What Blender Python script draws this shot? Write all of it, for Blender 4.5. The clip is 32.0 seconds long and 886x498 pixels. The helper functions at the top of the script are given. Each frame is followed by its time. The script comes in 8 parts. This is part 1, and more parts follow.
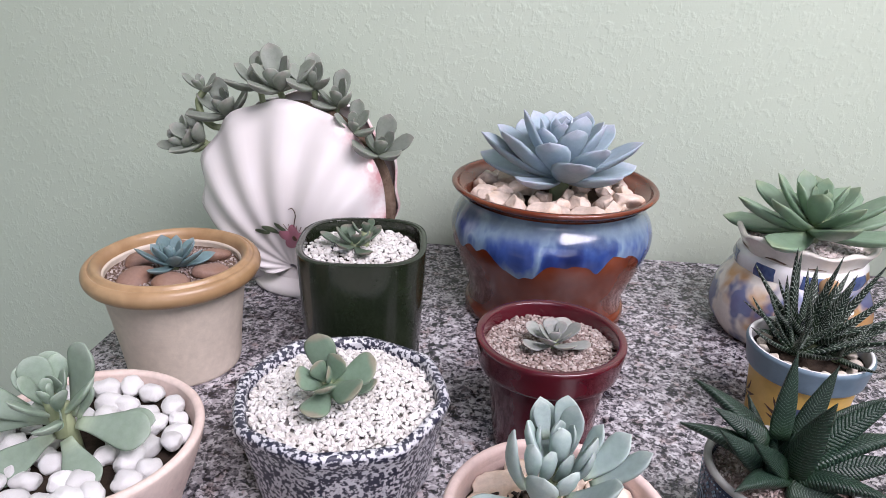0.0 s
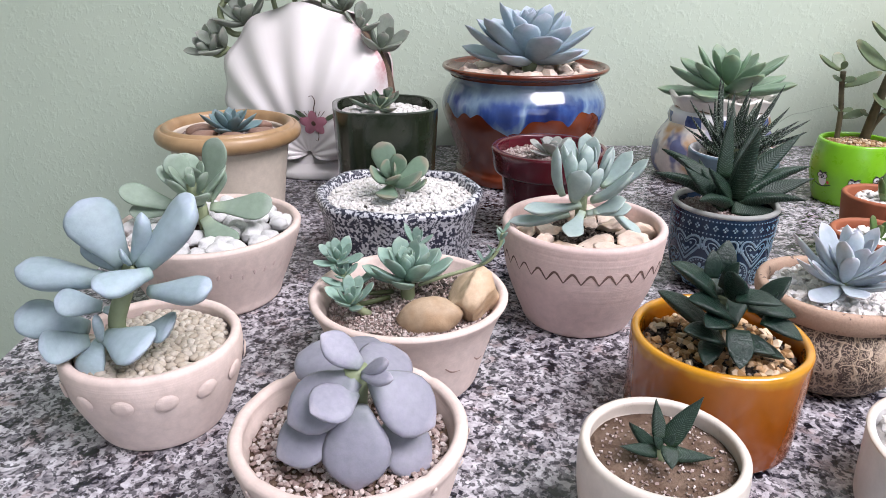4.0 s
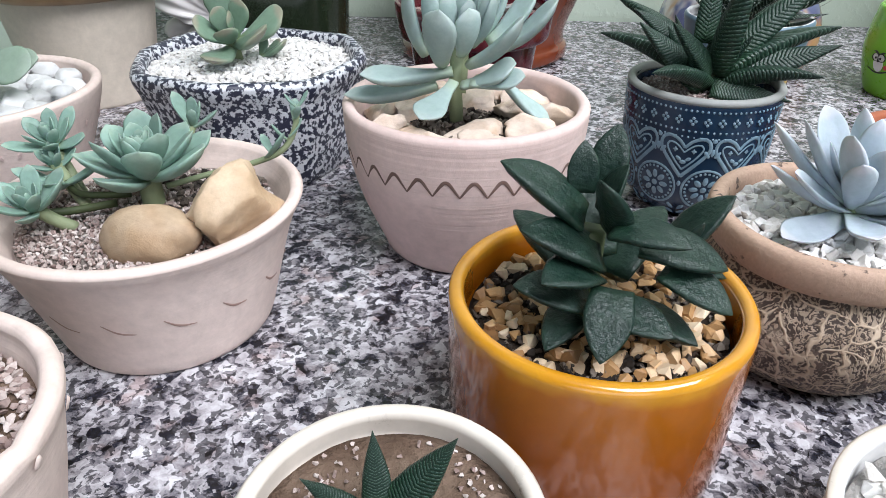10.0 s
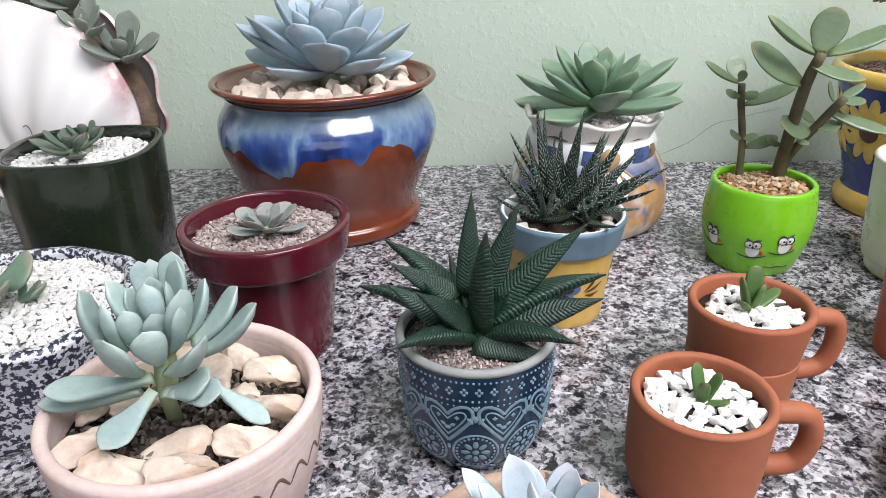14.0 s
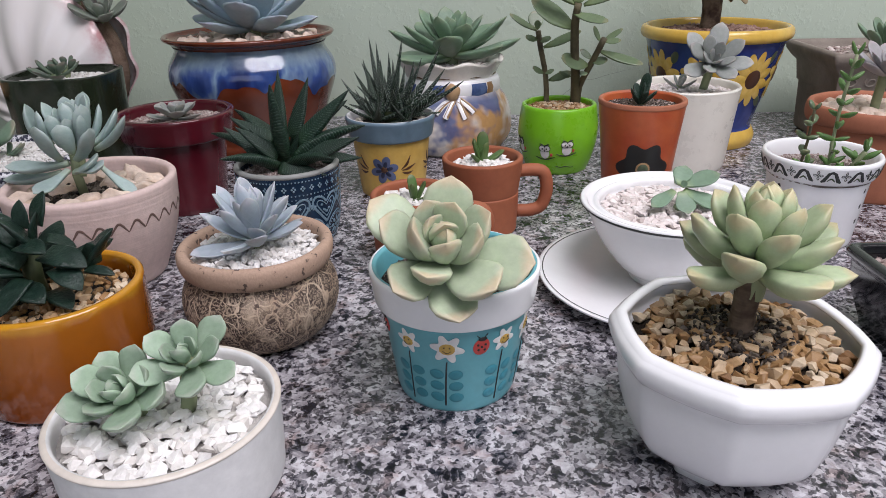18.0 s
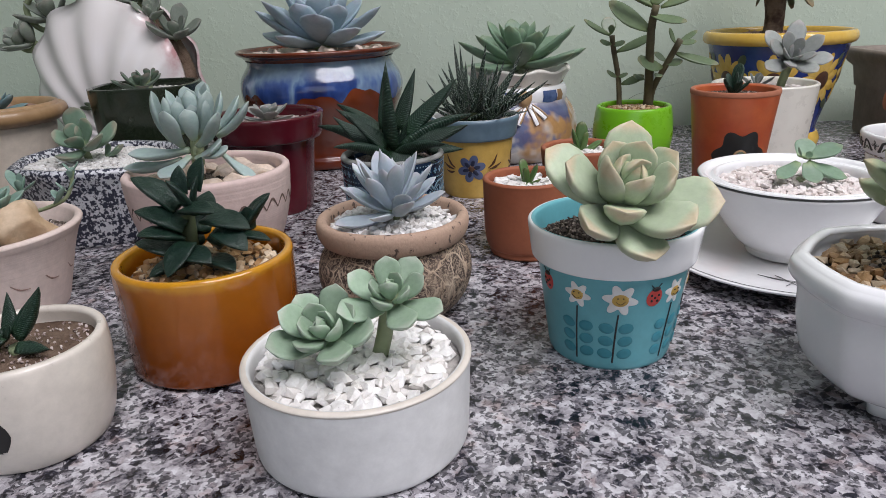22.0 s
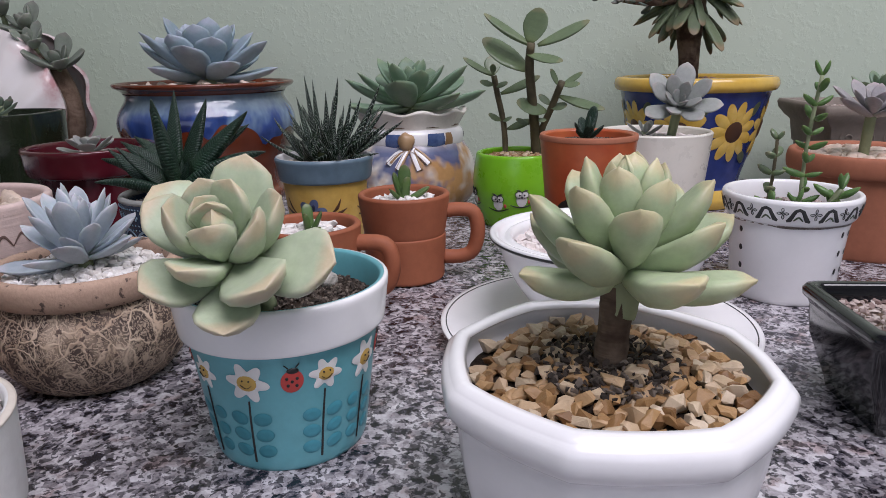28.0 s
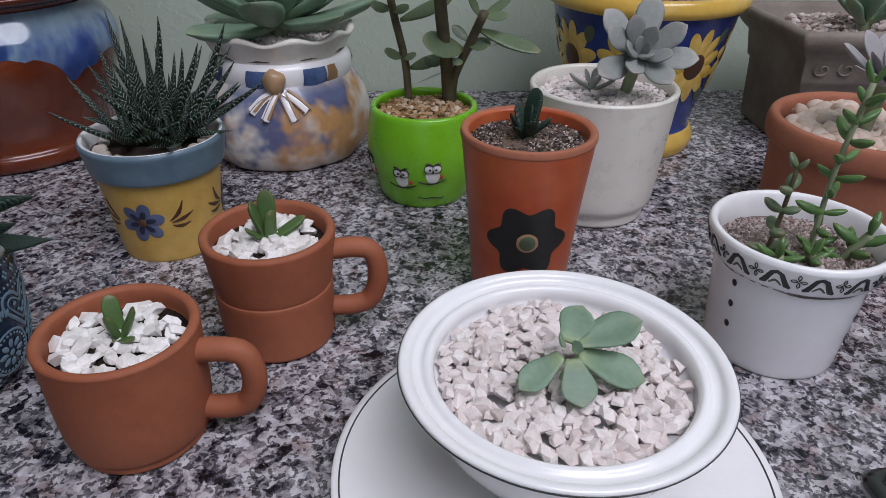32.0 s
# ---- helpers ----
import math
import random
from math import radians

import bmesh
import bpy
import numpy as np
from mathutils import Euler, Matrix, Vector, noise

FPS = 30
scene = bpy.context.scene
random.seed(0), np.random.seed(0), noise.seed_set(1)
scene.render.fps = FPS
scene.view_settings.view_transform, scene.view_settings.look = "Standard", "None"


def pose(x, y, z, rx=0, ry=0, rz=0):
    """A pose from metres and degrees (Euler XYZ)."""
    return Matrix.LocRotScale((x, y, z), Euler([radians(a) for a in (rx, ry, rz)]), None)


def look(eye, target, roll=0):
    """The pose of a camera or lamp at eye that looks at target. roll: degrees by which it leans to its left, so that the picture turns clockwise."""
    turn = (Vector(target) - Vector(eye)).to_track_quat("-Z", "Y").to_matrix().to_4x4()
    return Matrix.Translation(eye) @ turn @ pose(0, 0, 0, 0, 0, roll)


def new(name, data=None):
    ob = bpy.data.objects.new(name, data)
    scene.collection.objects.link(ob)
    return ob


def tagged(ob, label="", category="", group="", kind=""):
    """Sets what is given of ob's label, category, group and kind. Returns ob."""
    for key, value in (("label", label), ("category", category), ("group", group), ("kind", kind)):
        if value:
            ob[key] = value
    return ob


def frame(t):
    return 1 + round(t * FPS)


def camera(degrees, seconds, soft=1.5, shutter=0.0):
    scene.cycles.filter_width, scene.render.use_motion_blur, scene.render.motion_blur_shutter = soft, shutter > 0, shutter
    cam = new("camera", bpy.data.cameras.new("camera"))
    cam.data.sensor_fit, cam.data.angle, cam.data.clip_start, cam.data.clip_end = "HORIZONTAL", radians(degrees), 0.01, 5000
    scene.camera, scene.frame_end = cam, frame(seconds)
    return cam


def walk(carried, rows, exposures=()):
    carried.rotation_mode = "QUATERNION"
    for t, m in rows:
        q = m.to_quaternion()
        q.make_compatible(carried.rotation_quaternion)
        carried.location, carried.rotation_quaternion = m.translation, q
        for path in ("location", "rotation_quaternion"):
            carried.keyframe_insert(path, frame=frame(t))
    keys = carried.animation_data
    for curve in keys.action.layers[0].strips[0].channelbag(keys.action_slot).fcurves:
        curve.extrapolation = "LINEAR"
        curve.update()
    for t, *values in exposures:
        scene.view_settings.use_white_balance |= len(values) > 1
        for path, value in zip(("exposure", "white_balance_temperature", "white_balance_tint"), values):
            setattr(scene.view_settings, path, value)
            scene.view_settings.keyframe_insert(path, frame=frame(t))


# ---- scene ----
cam = camera(66.2, 32.0, soft=0.7)
PATH = [
    (0, (0.015, -0.005, 0.326), (-0.175, 1.827, -0.456), 1.9),
    (0.5, (-0.048, -0.01, 0.307), (-0.033, 1.815, -0.512), 1.7),
    (1, (-0.088, -0.025, 0.292), (0.003, 1.791, -0.542), 1.9),
    (1.5, (-0.102, -0.045, 0.276), (0.02, 1.776, -0.541), 1.8),
    (2, (-0.102, -0.062, 0.266), (0.049, 1.762, -0.54), 1.4),
    (2.5, (-0.103, -0.076, 0.261), (0.063, 1.742, -0.556), 1.4),
    (3, (-0.091, -0.1, 0.256), (0.034, 1.729, -0.542), 0.9),
    (3.5, (-0.076, -0.151, 0.25), (-0.028, 1.69, -0.532), 0.5),
    (5.5, (-0.03, -0.25, 0.229), (0.039, 1.598, -0.532), 0.3),
    (6, (-0.014, -0.268, 0.23), (0.059, 1.594, -0.496), 0.7),
    (6.5, (0.012, -0.27, 0.232), (0.09, 1.596, -0.482), 0.8),
    (7, (0.032, -0.261, 0.227), (0.166, 1.6, -0.493), 1.1),
    (7.5, (0.052, -0.233, 0.215), (0.225, 1.614, -0.531), 0.8),
    (8, (0.063, -0.19, 0.197), (0.248, 1.616, -0.643), 1.7),
    (8.5, (0.043, -0.154, 0.184), (0.123, 1.629, -0.718), 2.3),
    (9, (0.027, -0.121, 0.169), (-0.037, 1.611, -0.829), 1.9),
    (9.5, (0.034, -0.079, 0.17), (-0.09, 1.601, -0.909), 1.0),
    (10, (0.058, -0.05, 0.178), (-0.049, 1.662, -0.85), 0.4),
    (10.5, (0.086, -0.035, 0.174), (0.018, 1.678, -0.855), -0.7),
    (11, (0.105, -0.034, 0.185), (0.042, 1.698, -0.814), -0.3),
    (11.5, (0.123, -0.021, 0.203), (0.02, 1.712, -0.79), 1.1),
    (12, (0.107, 0.003, 0.214), (0.009, 1.744, -0.765), 0.4),
    (12.5, (0.088, 0.021, 0.216), (0.044, 1.767, -0.757), 0.1),
    (13, (0.088, 0.033, 0.227), (0.113, 1.798, -0.713), 0.2),
    (13.5, (0.111, 0.033, 0.239), (0.158, 1.822, -0.653), -0.5),
    (14, (0.163, 0.027, 0.254), (0.142, 1.827, -0.616), -1.0),
    (14.5, (0.212, 0.007, 0.258), (0.098, 1.811, -0.598), -1.3),
    (16.5, (0.294, -0.118, 0.23), (0.047, 1.679, -0.612), -0.2),
    (17, (0.312, -0.151, 0.232), (0.056, 1.657, -0.585), -0.4),
    (17.5, (0.33, -0.173, 0.226), (0.123, 1.642, -0.588), -1.0),
    (18, (0.328, -0.188, 0.222), (0.213, 1.634, -0.595), -1.4),
    (18.5, (0.327, -0.224, 0.22), (0.262, 1.6, -0.598), -1.4),
    (19, (0.316, -0.24, 0.214), (0.263, 1.587, -0.599), -1.2),
    (19.5, (0.275, -0.233, 0.202), (0.204, 1.597, -0.603), -0.6),
    (20, (0.236, -0.208, 0.192), (0.136, 1.606, -0.645), -0.3),
    (20.5, (0.213, -0.182, 0.187), (0.095, 1.619, -0.677), 0.4),
    (21, (0.202, -0.17, 0.183), (0.103, 1.624, -0.694), 1.0),
    (21.5, (0.211, -0.18, 0.18), (0.114, 1.646, -0.63), -0.4),
    (22, (0.245, -0.209, 0.182), (0.129, 1.664, -0.508), -2.4),
    (22.5, (0.289, -0.232, 0.184), (0.271, 1.676, -0.418), -1.5),
    (23, (0.325, -0.235, 0.182), (0.418, 1.672, -0.414), -1.5),
    (23.5, (0.358, -0.218, 0.18), (0.431, 1.691, -0.415), -1.2),
    (24, (0.415, -0.209, 0.176), (0.4, 1.687, -0.46), -1.7),
    (24.5, (0.437, -0.208, 0.172), (0.312, 1.679, -0.479), -2.1),
    (26.5, (0.457, -0.204, 0.159), (0.197, 1.713, -0.351), -0.8),
    (27, (0.44, -0.185, 0.156), (0.184, 1.722, -0.389), -0.6),
    (27.5, (0.417, -0.165, 0.151), (0.171, 1.744, -0.39), -0.7),
    (28, (0.412, -0.128, 0.16), (0.189, 1.781, -0.392), -0.9),
    (28.5, (0.416, -0.068, 0.172), (0.315, 1.832, -0.444), -0.7),
    (29, (0.406, -0.02, 0.184), (0.394, 1.817, -0.606), -0.1),
    (29.5, (0.4, 0.012, 0.194), (0.464, 1.763, -0.77), 1.1),
    (30, (0.4, 0.026, 0.202), (0.479, 1.725, -0.851), 1.1),
    (30.5, (0.402, 0.035, 0.207), (0.484, 1.696, -0.904), 1.1),
    (31, (0.408, 0.037, 0.211), (0.487, 1.705, -0.889), 0.4),
    (31.5, (0.409, 0.039, 0.214), (0.477, 1.715, -0.874), 0.3),
    (32, (0.403, 0.052, 0.228), (0.475, 1.772, -0.791), 0.6),
]
EXPOSURES = [(0, 0.31, 6300, 23), (3, 0.38, 6300, 19), (6, 0.39, 6200, 15), (9, 0.22, 6150, 11), (10, 0.4, 6050, 8), (11, 0.42, 6000, 8), (12, 0.33, 6200, 10), (13, 0.31, 6250, 11), (14.5, 0.38, 6250, 11), (17, -0.36, 6300, 15), (19, -0.42, 6300, 17), (21, -0.51, 6300, 18), (22.2, -0.46, 6300, 13), (24, -0.49, 6300, 17), (26.5, -0.52, 6300, 19), (28, -0.62, 6200, 20), (30, -1.09, 5950, 18), (31, -1.12, 6000, 17), (32, -0.92, 6000, 16)]
walk(cam, [(t, look(eye, target, roll)) for t, eye, target, roll in PATH], EXPOSURES)

# ---- world, daylight and exposure ----
world = bpy.data.worlds.new("overcast_sky")
scene.world = world
world.use_nodes = True
wn = world.node_tree.nodes
sky = wn.new("ShaderNodeTexSky")
sky.sky_type, sky.sun_disc, sky.sun_elevation, sky.sun_rotation = "NISHITA", False, radians(50), radians(170)
world.node_tree.links.new(sky.outputs[0], wn["Background"].inputs[0])
wn["Background"].inputs[1].default_value = 0.12


def area_lamp(name, m, sx, sy, watts, colour):
    data = bpy.data.lights.new(name, "AREA")
    data.shape, data.size, data.size_y, data.energy, data.color = "RECTANGLE", sx, sy, watts, colour
    ob = new(name, data)
    ob.matrix_world = m
    return ob


# daylight of the window inferred behind the camera; the overhead lamp is an addition
area_lamp("window_daylight", look((0.5, -2.12, 0.75), (0.5, 0.0, 0.1)), 2.0, 1.2, 6, (0.97, 0.97, 1.0))
# unseen roof lamp, added to brighten the tops from above
area_lamp("added_top_daylight", look((0.95, -0.45, 1.62), (0.80, -0.2, 0.0)), 1.5, 1.0, 58, (1.0, 0.97, 0.97))


# ---- materials ----
def nodes_of(name):
    m = bpy.data.materials.new(name)
    m.use_nodes = True
    return m, m.node_tree.nodes, m.node_tree.links


def rgb(c):
    return (c[0], c[1], c[2], 1.0)


def ramp(n, stops, interpolation="LINEAR"):
    r = n.new("ShaderNodeValToRGB")
    r.color_ramp.interpolation = interpolation
    while len(r.color_ramp.elements) < len(stops):
        r.color_ramp.elements.new(0.5)
    for e, (p, c) in zip(r.color_ramp.elements, stops):
        e.position, e.color = p, rgb(c)
    return r


def noise_tex(n, l, coord, scale, detail=4.0, rough=0.6):
    t = n.new("ShaderNodeTexNoise")
    t.inputs["Scale"].default_value, t.inputs["Detail"].default_value, t.inputs["Roughness"].default_value = scale, detail, rough
    l.new(coord, t.inputs["Vector"])
    return t


def mixed(n, l, kind, fac, a, b):
    x = n.new("ShaderNodeMix")
    x.data_type, x.blend_type = "RGBA", kind
    for socket, v in ((x.inputs[0], fac), (x.inputs[6], a), (x.inputs[7], b)):
        if isinstance(v, (int, float)):
            socket.default_value = v
        elif isinstance(v, tuple):
            socket.default_value = rgb(v)
        else:
            l.new(v, socket)
    return x.outputs[2]


def bump(n, l, height, strength, distance, target):
    b = n.new("ShaderNodeBump")
    b.inputs["Strength"].default_value, b.inputs["Distance"].default_value = strength, distance
    l.new(height, b.inputs["Height"])
    l.new(b.outputs[0], target.inputs["Normal"])


def surface(name, colours, rough=0.5, grain=60.0, blotch=12.0, relief=0.15, depth=0.001, spec=0.5, coat=0.0, rings=0.0, vary=0.0, metal=0.0, dirt=0.75):
    """A material with two scales of variation: blotches between two colours and a fine grain."""
    m, n, l = nodes_of(name)
    p = n["Principled BSDF"]
    co = n.new("ShaderNodeTexCoord").outputs["Object"]
    big, fine = noise_tex(n, l, co, blotch, 3), noise_tex(n, l, co, grain, 5, 0.7)
    r = ramp(n, [(0.35, colours[0]), (0.65, colours[1])])
    l.new(big.outputs[0], r.inputs[0])
    shade = ramp(n, [(0.3, (0.86, 0.86, 0.86)), (0.7, (1.1, 1.1, 1.1))])
    l.new(fine.outputs[0], shade.inputs[0])
    col = mixed(n, l, "MULTIPLY", dirt, r.outputs[0], shade.outputs[0])
    if vary:
        rnd = ramp(n, [(0.0, (1 - vary,) * 3), (1.0, (1 + vary * 0.6,) * 3)])
        l.new(n.new("ShaderNodeObjectInfo").outputs["Random"], rnd.inputs[0])
        col = mixed(n, l, "MULTIPLY", 1.0, col, rnd.outputs[0])
    l.new(col, p.inputs["Base Color"])
    rr = n.new("ShaderNodeMapRange")
    rr.inputs[3].default_value, rr.inputs[4].default_value = max(rough - 0.1, 0.03), min(rough + 0.12, 1)
    l.new(fine.outputs[0], rr.inputs[0])
    l.new(rr.outputs[0], p.inputs["Roughness"])
    p.inputs["Specular IOR Level"].default_value, p.inputs["Coat Weight"].default_value, p.inputs["Metallic"].default_value = spec, coat, metal
    p.inputs["Coat Roughness"].default_value = 0.06
    h = fine.outputs[0]
    if rings:
        sep = n.new("ShaderNodeSeparateXYZ")
        l.new(co, sep.inputs[0])
        comb = n.new("ShaderNodeCombineXYZ")
        l.new(sep.outputs[2], comb.inputs[2])
        turned = noise_tex(n, l, comb.outputs[0], rings, 3, 0.7)
        h = mixed(n, l, "ADD", 0.35, turned.outputs[0], fine.outputs[0])
    bump(n, l, h, relief, depth, p)
    return m


def leaf_surface(name, base, mid, tip, rough=0.5, bands=None, vary=0.18, tip_at=0.9, edge=None):
    """Waxy leaf: colour runs from the leaf's foot to its tip (along the uv), with blotches and bloom."""
    m, n, l = nodes_of(name)
    p = n["Principled BSDF"]
    tc = n.new("ShaderNodeTexCoord")
    sep = n.new("ShaderNodeSeparateXYZ")
    l.new(tc.outputs["UV"], sep.inputs[0])
    wob = noise_tex(n, l, tc.outputs["Object"], 5.0, 3)
    add = n.new("ShaderNodeMath")
    add.operation = "MULTIPLY_ADD"
    l.new(wob.outputs[0], add.inputs[0])
    add.inputs[1].default_value = 0.16
    l.new(sep.outputs[0], add.inputs[2])
    r = ramp(n, [(0.08, base), (0.38, mid), (tip_at, mid), (min(tip_at + 0.16, 1.0), tip)])
    l.new(add.outputs[0], r.inputs[0])
    bloom = noise_tex(n, l, tc.outputs["Object"], 9.0, 5, 0.65)
    br = ramp(n, [(0.3, (0.88, 0.90, 0.88)), (0.75, (1.10, 1.10, 1.10))])
    l.new(bloom.outputs[0], br.inputs[0])
    col = mixed(n, l, "MULTIPLY", 0.9, r.outputs[0], br.outputs[0])
    if edge:
        far = n.new("ShaderNodeMath")
        far.operation = "SUBTRACT"
        l.new(sep.outputs[1], far.inputs[0])
        far.inputs[1].default_value = 0.5
        side_way = n.new("ShaderNodeMath")
        side_way.operation = "ABSOLUTE"
        l.new(far.outputs[0], side_way.inputs[0])
        reach_out = n.new("ShaderNodeMath")
        reach_out.operation = "MULTIPLY"
        l.new(side_way.outputs[0], reach_out.inputs[0])
        l.new(add.outputs[0], reach_out.inputs[1])
        er = ramp(n, [(0.28, (0, 0, 0)), (0.52, (0.55, 0.55, 0.55))])
        l.new(reach_out.outputs[0], er.inputs[0])
        col = mixed(n, l, "MIX", er.outputs[0], col, edge)
    rnd = ramp(n, [(0.0, (1 - vary,) * 3), (1.0, (1 + vary * 0.7,) * 3)])
    l.new(n.new("ShaderNodeObjectInfo").outputs["Random"], rnd.inputs[0])
    col = mixed(n, l, "MULTIPLY", 1.0, col, rnd.outputs[0])
    height = bloom.outputs[0]
    if bands:
        colour, count, cover, side = bands
        wave = n.new("ShaderNodeTexWave")
        wave.wave_type, wave.bands_direction = "BANDS", "X"
        wave.inputs["Scale"].default_value, wave.inputs["Distortion"].default_value, wave.inputs["Detail"].default_value = count, 2.2, 2.0
        wave.inputs["Detail Scale"].default_value = 2.5
        arch = n.new("ShaderNodeMath")
        arch.operation = "PINGPONG"
        l.new(sep.outputs[1], arch.inputs[0])
        arch.inputs[1].default_value = 0.5
        along = n.new("ShaderNodeMath")
        along.operation = "MULTIPLY_ADD"
        l.new(arch.outputs[0], along.inputs[0])
        along.inputs[1].default_value = 0.16
        l.new(sep.outputs[0], along.inputs[2])
        lay = n.new("ShaderNodeCombineXYZ")
        l.new(along.outputs[0], lay.inputs[0])
        l.new(sep.outputs[1], lay.inputs[1])
        l.new(lay.outputs[0], wave.inputs["Vector"])
        w = ramp(n, [(1 - cover, (0, 0, 0)), (min(1 - cover + 0.08, 1.0), (1, 1, 1))])
        l.new(wave.outputs[0], w.inputs[0])
        spots = noise_tex(n, l, tc.outputs["UV"], side, 2)
        s2 = ramp(n, [(0.42, (0, 0, 0)), (0.5, (1, 1, 1))])
        l.new(spots.outputs[0], s2.inputs[0])
        fac = mixed(n, l, "MULTIPLY", 1.0, w.outputs[0], s2.outputs[0])
        if not count:
            patch = noise_tex(n, l, tc.outputs["UV"], 4.0, 2)
            pr = ramp(n, [(0.45, (0.1, 0.1, 0.1)), (0.6, (0.8, 0.8, 0.8))])
            l.new(patch.outputs[0], pr.inputs[0])
            fac = mixed(n, l, "MULTIPLY", 1.0, pr.outputs[0], s2.outputs[0])
        col = mixed(n, l, "MIX", fac, col, colour)
        height = wave.outputs[0] if count else bloom.outputs[0]
    l.new(col, p.inputs["Base Color"])
    p.inputs["Roughness"].default_value = rough
    p.inputs["Specular IOR Level"].default_value = 0.35
    p.inputs["Subsurface Weight"].default_value = 0.12
    p.inputs["Subsurface Radius"].default_value = (0.004, 0.006, 0.003)
    bump(n, l, height, 0.05 if not bands else 0.25, 0.02, p)
    return m


def granite():
    m, n, l = nodes_of("polished_granite")
    p = n["Principled BSDF"]
    co = n.new("ShaderNodeTexCoord").outputs["Object"]
    warp = noise_tex(n, l, co, 170.0, 4)
    off = mixed(n, l, "LINEAR_LIGHT", 0.0032, co, warp.outputs["Color"])
    cells = n.new("ShaderNodeTexVoronoi")
    cells.inputs["Scale"].default_value = 270.0
    l.new(off, cells.inputs["Vector"])
    sep = n.new("ShaderNodeSeparateColor")
    l.new(cells.outputs["Color"], sep.inputs[0])
    drift = noise_tex(n, l, off, 78.0, 5, 0.74)
    tone = n.new("ShaderNodeMath")
    tone.operation = "MULTIPLY_ADD"
    l.new(sep.outputs[0], tone.inputs[0])
    tone.inputs[1].default_value = 0.5
    dm = n.new("ShaderNodeMapRange")
    dm.inputs[1].default_value, dm.inputs[2].default_value, dm.inputs[3].default_value, dm.inputs[4].default_value = 0.28, 0.72, -0.12, 0.62
    l.new(drift.outputs[0], dm.inputs[0])
    l.new(dm.outputs[0], tone.inputs[2])
    r = ramp(n, [(0.0, (0.006, 0.006, 0.009)), (0.22, (0.022, 0.022, 0.032)), (0.34, (0.15, 0.14, 0.16)), (0.5, (0.31, 0.29, 0.31)), (0.7, (0.49, 0.47, 0.50)), (1.0, (0.68, 0.67, 0.70))])
    l.new(tone.outputs[0], r.inputs[0])
    brown = noise_tex(n, l, off, 62.0, 3)
    bm_ = ramp(n, [(0.56, (0, 0, 0)), (0.66, (1, 1, 1))])
    l.new(brown.outputs[0], bm_.inputs[0])
    col = mixed(n, l, "MULTIPLY", bm_.outputs[0], r.outputs[0], (0.80, 0.69, 0.66))
    specks = n.new("ShaderNodeTexVoronoi")
    specks.inputs["Scale"].default_value = 500.0
    l.new(off, specks.inputs["Vector"])
    s3 = n.new("ShaderNodeSeparateColor")
    l.new(specks.outputs["Color"], s3.inputs[0])
    patch = noise_tex(n, l, off, 108.0, 4, 0.75)
    both = n.new("ShaderNodeMath")
    both.operation = "MULTIPLY"
    l.new(s3.outputs[1], both.inputs[0])
    l.new(patch.outputs[0], both.inputs[1])
    dark = ramp(n, [(0.33, (1, 1, 1)), (0.37, (0.03, 0.03, 0.04))])
    l.new(both.outputs[0], dark.inputs[0])
    col = mixed(n, l, "MULTIPLY", 0.78, col, dark.outputs[0])
    l.new(col, p.inputs["Base Color"])
    p.inputs["Roughness"].default_value = 0.24
    p.inputs["Specular IOR Level"].default_value = 0.45
    return m


def wall_paint():
    m, n, l = nodes_of("green_stippled_paint")
    p = n["Principled BSDF"]
    co = n.new("ShaderNodeTexCoord").outputs["Object"]
    big, mid, fine = noise_tex(n, l, co, 2.2, 3), noise_tex(n, l, co, 120.0, 4, 0.6), noise_tex(n, l, co, 420.0, 3)
    r = ramp(n, [(0.3, (0.455, 0.53, 0.435)), (0.7, (0.50, 0.57, 0.475))])
    l.new(big.outputs[0], r.inputs[0])
    l.new(r.outputs[0], p.inputs["Base Color"])
    p.inputs["Roughness"].default_value = 0.48
    lump = ramp(n, [(0.5, (0, 0, 0)), (0.68, (1, 1, 1))])
    l.new(mid.outputs[0], lump.inputs[0])
    h = mixed(n, l, "ADD", 0.25, lump.outputs[0], fine.outputs[0])
    bump(n, l, h, 0.24, 0.0016, p)
    return m


